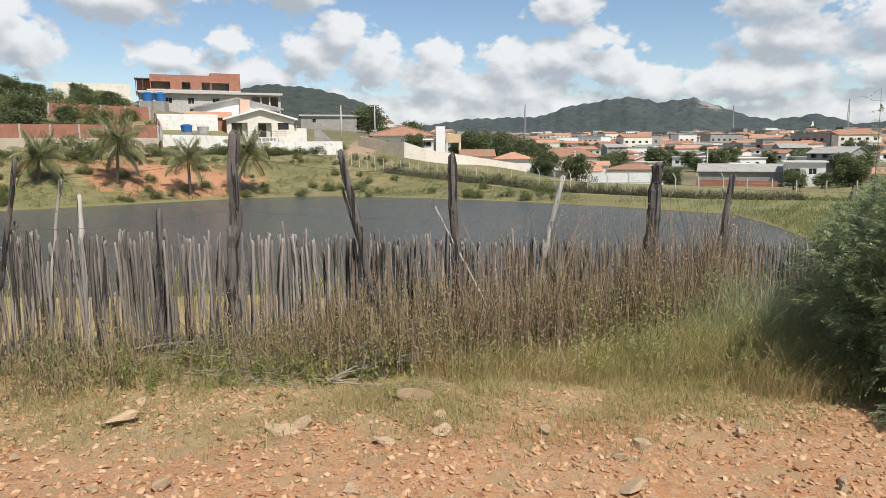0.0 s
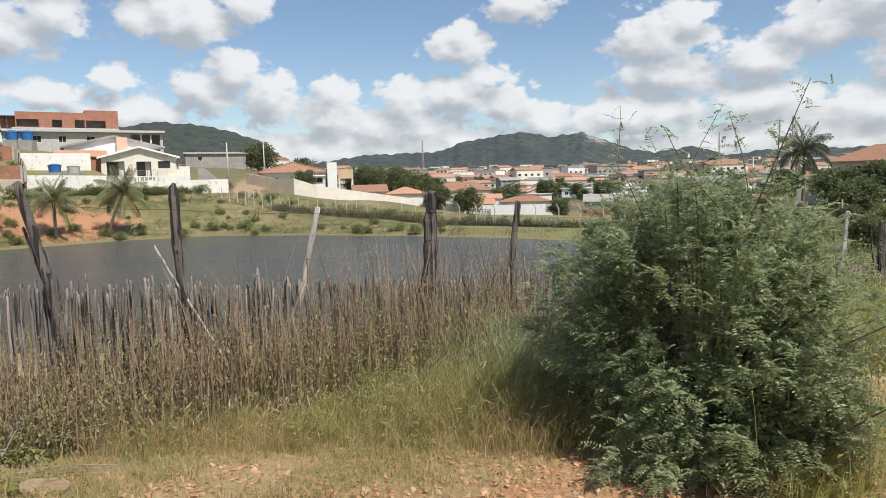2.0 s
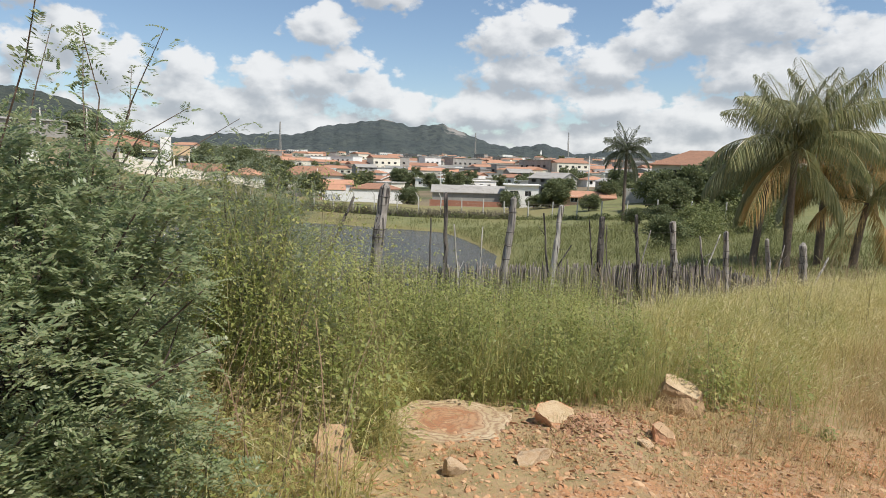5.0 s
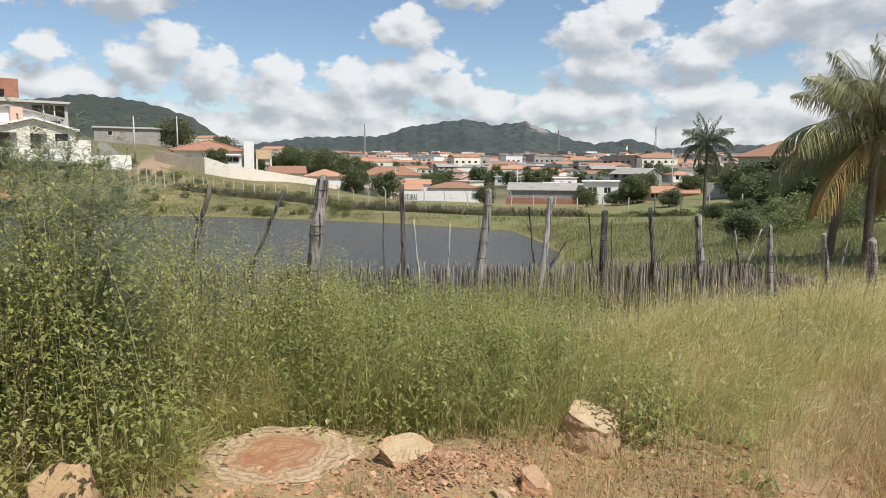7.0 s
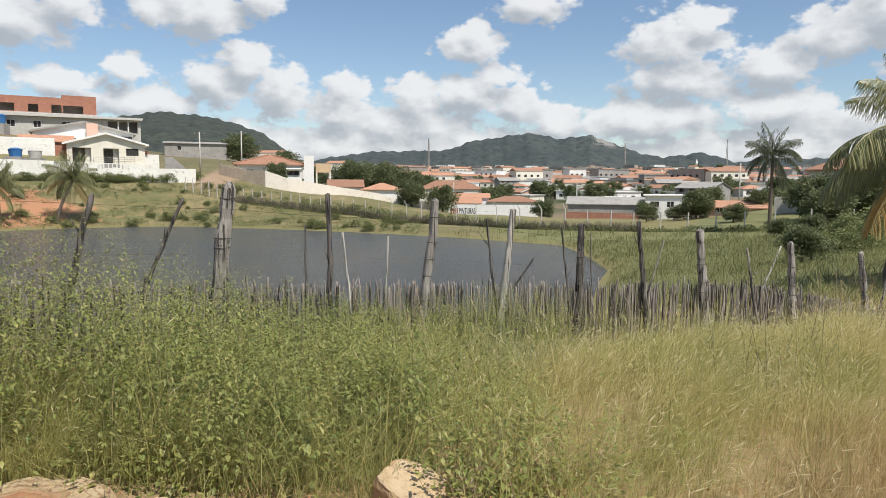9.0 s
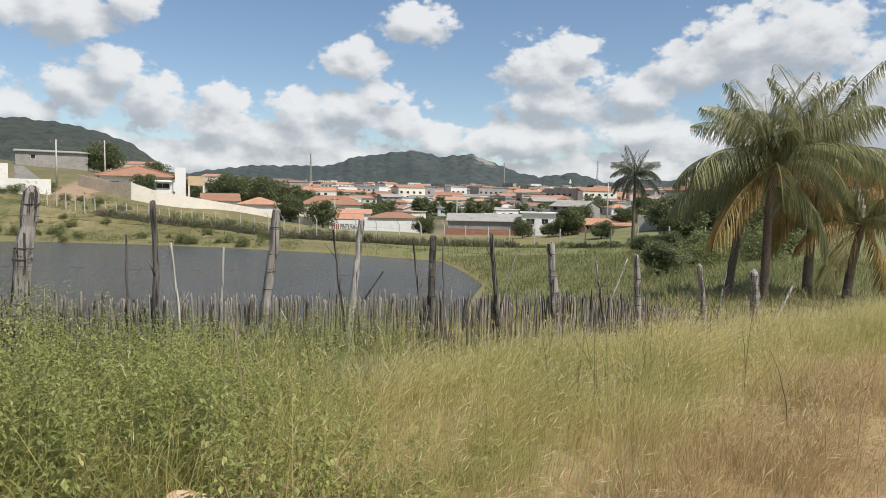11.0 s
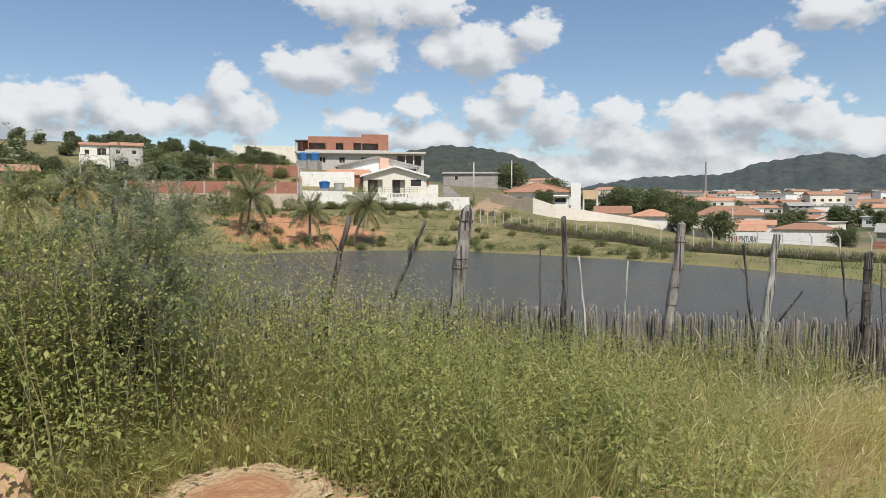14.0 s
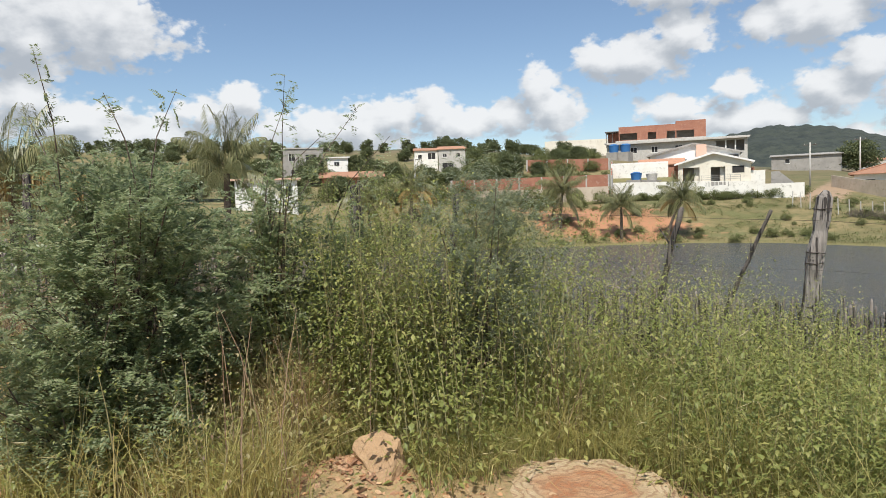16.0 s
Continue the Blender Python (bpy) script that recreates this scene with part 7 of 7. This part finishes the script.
def stump_mat():
    m, nt, b = base_mat("old sawn stump", 0.85)
    tc = nt.nodes.new("ShaderNodeTexCoord")
    ln = nt.nodes.new("ShaderNodeVectorMath")
    ln.operation = "LENGTH"
    nt.links.new(tc.outputs["Object"], ln.inputs[0])
    wob = nt.nodes.new("ShaderNodeMath")
    wob.operation = "MULTIPLY_ADD"
    nt.links.new(noise_fac(nt, 5.0, 0.0, 1.0), wob.inputs[0])
    wob.inputs[1].default_value = 0.2
    nt.links.new(ln.outputs["Value"], wob.inputs[2])
    heart = nt.nodes.new("ShaderNodeMapRange")
    heart.interpolation_type = "SMOOTHSTEP"
    heart.inputs["From Min"].default_value, heart.inputs["From Max"].default_value = 0.42, 0.30
    nt.links.new(wob.outputs[0], heart.inputs["Value"])
    pale = ramp_mix(nt, noise_fac(nt, 7.0, 0.4, 0.65), (0.50, 0.37, 0.22), (0.58, 0.46, 0.30))
    pale = ramp_mix(nt, noise_fac(nt, 22.0, 0.52, 0.66, 7.0, 0.7), pale, (0.44, 0.29, 0.16))
    red = ramp_mix(nt, noise_fac(nt, 9.0, 0.4, 0.6), (0.40, 0.18, 0.085), (0.48, 0.28, 0.15))
    col = ramp_mix(nt, heart.outputs[0], pale, red)
    # year rings
    turns = nt.nodes.new("ShaderNodeMath")
    turns.operation = "MULTIPLY"
    nt.links.new(wob.outputs[0], turns.inputs[0])
    turns.inputs[1].default_value = 120.0
    wave = nt.nodes.new("ShaderNodeMath")
    wave.operation = "SINE"
    nt.links.new(turns.outputs[0], wave.inputs[0])
    ring = nt.nodes.new("ShaderNodeMapRange")
    ring.inputs["From Min"].default_value, ring.inputs["From Max"].default_value, ring.inputs["To Max"].default_value = 0.1, 1.0, 0.75
    nt.links.new(wave.outputs[0], ring.inputs["Value"])
    col = ramp_mix(nt, ring.outputs[0], col, (0.30, 0.17, 0.095))
    nt.links.new(col, b.inputs["Base Color"])
    bump(nt, b, noise_fac(nt, 40.0, 0.2, 0.8, 6.0, 0.7), 0.8, 0.01)
    return m


STUMP = stump_mat()


def block(name, x, y, size, tilt, turn, seed, top, side, label, lift=0.0, category="wood block", n=7, slope=(0.0, 0.0), flare=1.0):
    """A rough-sided cut block: uneven outline, chipped sides, and a sawn face that may slope."""
    g = random.Random(seed)
    b = thing(name, pose(x, y, ground_at(x, y) + lift, tilt[0], tilt[1], turn), label, category)
    ring = []
    for k in range(n):
        a = 2 * math.pi * (k + g.uniform(-0.3, 0.3)) / n
        r = g.uniform(0.84, 1.1)
        ring.append((math.cos(a) * size[0] / 2 * r, math.sin(a) * size[1] / 2 * r))
    bm = bmesh.new()
    rows = []
    for s in (-0.12, 0.3, 0.62, 0.88, 1.0):
        row = []
        for px, py in ring:
            w = (flare + (1 - flare) * s) * (g.uniform(0.93, 1.05) if s < 1 else 1)
            row.append(bm.verts.new((px * w, py * w, (size[2] + slope[0] * px + slope[1] * py) * s + (g.uniform(-0.01, 0.01) if 0 < s < 1 else 0))))
        rows.append(row)
    for lo, hi in zip(rows, rows[1:]):
        for k in range(n):
            bm.faces.new((lo[k], lo[(k + 1) % n], hi[(k + 1) % n], hi[k]))
    bm.faces.new(rows[0][::-1])
    bm.faces.new(rows[-1])
    part("body", bm, side, b)
    bm = bmesh.new()
    c = bm.verts.new((0, 0, size[2] + 0.006))
    inner = [bm.verts.new((px * 0.55, py * 0.55, size[2] + 0.006 + slope[0] * px * 0.55 + slope[1] * py * 0.55 + g.uniform(-0.002, 0.004))) for px, py in ring]
    outer = [bm.verts.new((px * 0.965, py * 0.965, size[2] + 0.005 + slope[0] * px * 0.965 + slope[1] * py * 0.965)) for px, py in ring]
    for k in range(n):
        j = (k + 1) % n
        bm.faces.new((c, inner[k], inner[j]))
        bm.faces.new((inner[k], outer[k], outer[j], inner[j]))
    part("sawn_face", bm, top, b, "pale sawn face")
    return b


def chunk(name, x, y, size, face, seed, top, side, label, turn=0.0, lift=0.0, cut=0.45):
    """A broken lump of wood with split sides; face is the direction its sawn face looks."""
    g = random.Random(seed)
    b = thing(name, pose(x, y, ground_at(x, y) + lift, 0, 0, turn), label, "wood block")
    bm = bmesh.new()
    bmesh.ops.create_icosphere(bm, subdivisions=4, radius=1.0)
    face = Vector(face).normalized()
    cuts = [(face, cut)]
    for k in range(7):
        a = 2 * math.pi * (k + g.uniform(-0.3, 0.3)) / 7
        cuts.append((Vector((math.cos(a), math.sin(a), g.uniform(-0.25, 0.3))).normalized(), g.uniform(0.5, 0.72)))
    for v in bm.verts:
        for i, (d, k) in enumerate(cuts):
            over = v.co.dot(d) - k
            if over > 0:
                v.co -= d * over
        flat = abs(v.co.dot(face) - cut) < 0.01
        if not flat:
            v.co *= 1 + 0.10 * noise.noise(v.co * 2.3 + Vector((seed, 0, 0))) + 0.07 * noise.noise(v.co * 6.0 + Vector((0, seed, 0)))
        else:
            v.co += face * 0.02 * noise.noise(v.co * 5.0)
    rim = {f.index for f in bm.faces if all(abs(v.co.dot(face) - cut) < 0.025 for v in f.verts)}
    for v in bm.verts:
        v.co = Vector((v.co.x * size[0], v.co.y * size[1], (v.co.z + 0.45) * size[2]))
    other = bm.copy()
    bmesh.ops.delete(bm, geom=[f for f in bm.faces if f.index in rim], context="FACES")
    bmesh.ops.delete(other, geom=[f for f in other.faces if f.index not in rim], context="FACES")
    part("body", bm, side, b)
    part("sawn_face", other, top, b, "pale sawn face")
    return b


chunk("wood_block", 8.0, 5.84, (0.30, 0.24, 0.21), (0.35, -0.35, 0.85), 3, CUTWOOD, WOODFACE, "rough block of cut trunk with a pale sawn face", 0, 0.0, 0.5)
chunk("wood_block", 6.78, 5.66, (0.24, 0.17, 0.11), (0.25, -0.45, 0.85), 4, CUTWOOD, REDSTONE, "broken slab of cut wood on the rubble", 0, -0.02, 0.28)
chunk("wood_block", 7.42, 5.28, (0.13, 0.11, 0.10), (0.1, -0.5, 0.8), 8, WOODFACE, REDSTONE, "small brown broken lump on the earth", 20, 0.0, 0.4)
chunk("wood_block", 5.12, 5.28, (0.20, 0.17, 0.15), (0.5, -0.7, 0.5), 5, WOODFACE, WOODFACE, "split block of wood leaning with its cut face out", 0, -0.04, 0.42)
block("tree_stump", 6.08, 5.92, (0.92, 0.86, 0.012), (-0.6, 1.2, 0), 0, 6, STUMP, STUMP, "wide tree stump cut close to the ground", 0.0, "stump", n=26)
# dead branches lying on the verge
for i in range(22):
    g = random.Random(50 + i)
    x, y, ln, a = g.uniform(-3.0, -0.9), g.uniform(5.0, 5.7), g.uniform(0.35, 1.2), g.uniform(-30, 50)
    bags = []

    def twig(p, way, length, rad, depth):
        pts = [p]
        for _ in range(6):
            way = (way + Vector((g.gauss(0, 0.22), g.gauss(0, 0.22), g.gauss(0, 0.10)))).normalized()
            p = p + way * length / 6
            p.z = max(p.z, ground_at(p.x, p.y) + 0.012)
            pts.append(p.copy())
            if depth and g.random() < 0.45:
                twig(p.copy(), (way + Vector((g.gauss(0, 0.7), g.gauss(0, 0.7), g.uniform(0, 0.5)))).normalized(), length * 0.4, rad * 0.5, depth - 1)
        bags.append(tube(pts, [rad * (1 - 0.11 * k) for k in range(7)], 5))

    twig(Vector((x, y, ground_at(x, y) + 0.02)), Vector((math.cos(radians(a)), math.sin(radians(a)), 0.03)), ln, g.uniform(0.005, 0.012), 2)
    tagged(link_mesh("dead_branch", *merge(bags), TWIG, smooth=True), "dry grey dead branch lying on the turf", "branch", "dead branches")
# rubble beside the split block
items = []
for i in range(500):
    a, r = sr.uniform(0, 6.283), abs(sr.gauss(0, 0.17))
    x, y = 4.98 + math.cos(a) * r, 5.22 + math.sin(a) * r
    s = 0.006 + 0.03 * sr.random() ** 2.5
    items.append(pose(x, y, ground_at(x, y) + 0.005, sr.uniform(-40, 40), sr.uniform(-40, 40), sr.uniform(0, 360)) @ Matrix.Diagonal((s * 1.5, s, s * 0.8, 1)))
pebble_mass("rubble_heap", items, RUBBLE, "small heap of brown rubble beside the split block")

# ---- the town behind, down to the foot of the hills ----
def town():
    r = random.Random(21)
    kinds = []
    for i in range(14):
        w, h, d = r.uniform(6.5, 13), r.uniform(2.5, 3.6) * (1.9 if i == 10 else 1), r.uniform(8, 13)
        wall = (WHITE, CREAM, WHITE, PLASTER, WHITE, PEACH, CREAM)[i % 7]
        roof = ("side", "flat", "hip", "side", "flat", "gable", "flat")[i % 7]
        cover = (TILE, CONCRETE, TILE, PLASTER, WHITE, TILE, PLASTER)[i % 7]
        holes = [(-w / 2 + 1.2 + k * 3.2, -w / 2 + 2.6 + k * 3.2, 0.9 + fl, 2.2 + fl) for k in range(int(w / 3.6)) for fl in ((0, 3.0) if h > 5 else (0,))]
        kinds.append(house(0, 0, 0, w, h, 0, d, roof, r.uniform(1.1, 2.0), wall, cover, holes if i % 2 else (), None, ("white town house with a tile roof", "cream flat-roofed town house", "white town house with a hip roof",
                     "grey town house with a fibre cement roof", "white flat-roofed town building", "peach gabled town house", "cream flat-roofed town house")[i % 7], 0.4, "town_house", "house", "houses of the town", () if i % 2 else holes))
    made, taken = 0, []
    for i in range(4000):
        az = r.uniform(-6, 48)
        dist = 215 * (900 / 215) ** (r.random() ** 0.8)
        if az < 3 and dist < 300:
            continue
        x, y = 4 + dist * math.sin(radians(az)), 1 + dist * math.cos(radians(az))
        if any((x - a) ** 2 + (y - b) ** 2 < 14.5**2 for a, b in taken):
            continue
        taken.append((x, y))
        m = pose(x, y, ground_at(x, y), 0, 0, -az + r.choice((-25, -10, 0, 15, 30, 60)))
        if made < len(kinds):
            kinds[made].matrix_world = m
        else:
            copy_thing(kinds[r.randrange(len(kinds))], m)
        made += 1
        if made >= 330:
            break
    # beyond, roofs and walls too far off to count
    for name, wall, cover, label in (("far_town_white", WHITE, CONCRETE, "white buildings of the distant town"), ("far_town_tiled", CREAM, TILE, "tiled houses of the distant town"), ("far_town_grey", PLASTER, PLASTER, "grey buildings of the distant town")):
        bw, br, bd = bmesh.new(), bmesh.new(), bmesh.new()
        for i in range(560):
            az, dist = r.uniform(-8, 50), 400 * (2100 / 400) ** r.random()
            x, y = 4 + dist * math.sin(radians(az)), 1 + dist * math.cos(radians(az))
            z = ground_at(x, y)
            w, d, h = r.uniform(9, 26), r.uniform(9, 16), r.uniform(3, 6.5) * (1.8 if r.random() < 0.12 else 1)
            m = pose(x, y, z, 0, 0, -az + r.uniform(-35, 35))
            vs = box(bw, -w / 2, w / 2, 0, d, -2, h)
            for k in range(int(w / 4)):
                for fl in range(max(1, int(h / 3))):
                    q = box(bd, -w / 2 + 1.2 + 4 * k, -w / 2 + 2.8 + 4 * k, -0.08, 0.05, 1 + 3 * fl, 2.3 + 3 * fl)
                    bmesh.ops.transform(bd, matrix=m, verts=q)
            bmesh.ops.transform(bw, matrix=m, verts=vs)
            vs = box(br, -w / 2 - 0.4, w / 2 + 0.4, -0.4, d + 0.4, h, h + (0.3 if cover is not TILE else 1.8))
            if cover is TILE:
                for v in vs[4:]:
                    v.co.y = d / 2
            bmesh.ops.transform(br, matrix=m, verts=vs)
        far = thing(name, Matrix.Identity(4), label, "buildings", kind="stuff")
        tagged(part("wall", bw, wall, far), kind="stuff")
        tagged(part("roof", br, cover, far), kind="stuff")
        tagged(part("window", bd, DARK, far), kind="stuff")


town()


# ---- poles and masts ----
def utility_pole(x, y, h, turn, label="grey concrete utility pole with a crossarm"):
    p = thing("utility_pole", pose(x, y, ground_at(x, y), 0, 0, turn), label, "utility pole", "utility poles")
    v, f = tube([(0, 0, -0.4), (0, 0, h)], [0.17, 0.11], 8)
    link_mesh("shaft", v, f, CONCRETE, p, smooth=True)
    bm = bmesh.new()
    box(bm, -1.0, 1.0, -0.06, 0.06, h - 0.5, h - 0.36)
    part("crossarm", bm, DARKWOOD, p)
    for k in (-0.85, 0, 0.85):
        bm = bmesh.new()
        bmesh.ops.create_cone(bm, cap_ends=True, segments=8, radius1=0.06, radius2=0.03, depth=0.22, matrix=Matrix.Translation((k, 0, h - 0.25)))
        part("insulator", bm, PLASTER, p)


utility_pole(-19.3, 131.5, 7.5, 10)
utility_pole(-14.5, 148.0, 8.0, 20)
utility_pole(-74.0, 92.0, 7.0, 40)
utility_pole(85.6, 131.0, 9.5, -30)
utility_pole(34.0, 176.0, 8.0, -10)
utility_pole(58.0, 150.0, 8.0, -10)


def radio_mast(x, y, h, w):
    """A lattice mast of three legs with braces."""
    m = thing("radio_mast", pose(x, y, ground_at(x, y)), "slim lattice radio mast over the town", "radio mast", "radio masts")
    legs = [Vector((math.cos(a), math.sin(a), 0)) for a in (0.3, 2.4, 4.5)]
    for d in legs:
        link_mesh("leg", *tube([d * w - Vector((0, 0, 2)), d * w * 0.25 + Vector((0, 0, h))], [0.5, 0.35], 4), PLASTER, m)
    bags = []
    for k in range(18):
        s0, s1 = k / 18, (k + 1) / 18
        for i in range(3):
            a, b = legs[i], legs[(i + 1) % 3]
            bags.append(tube([a * w * (1 - 0.75 * s0) + Vector((0, 0, h * s0)), b * w * (1 - 0.75 * s1) + Vector((0, 0, h * s1))], [0.22, 0.22], 3))
    link_mesh("bracing", *merge(bags), PLASTER, m)


radio_mast(162, 1354, 62, 3.0)
radio_mast(560, 1330, 55, 3.0)
radio_mast(735, 1250, 60, 3.0)
spire = thing("church_tower", pose(867, 1614, ground_at(867, 1614), 0, 0, -28), "white church tower with a pointed spire", "church tower")
bm = bmesh.new()
box(bm, -3, 3, -3, 3, -2, 18)
part("tower", bm, WHITE, spire)
bm = bmesh.new()
bmesh.ops.create_cone(bm, cap_ends=True, segments=4, radius1=4.2, radius2=0.1, depth=11, matrix=Matrix.Translation((0, 0, 23.5)) @ Matrix.Rotation(radians(45), 4, "Z"))
part("spire", bm, WHITE, spire)
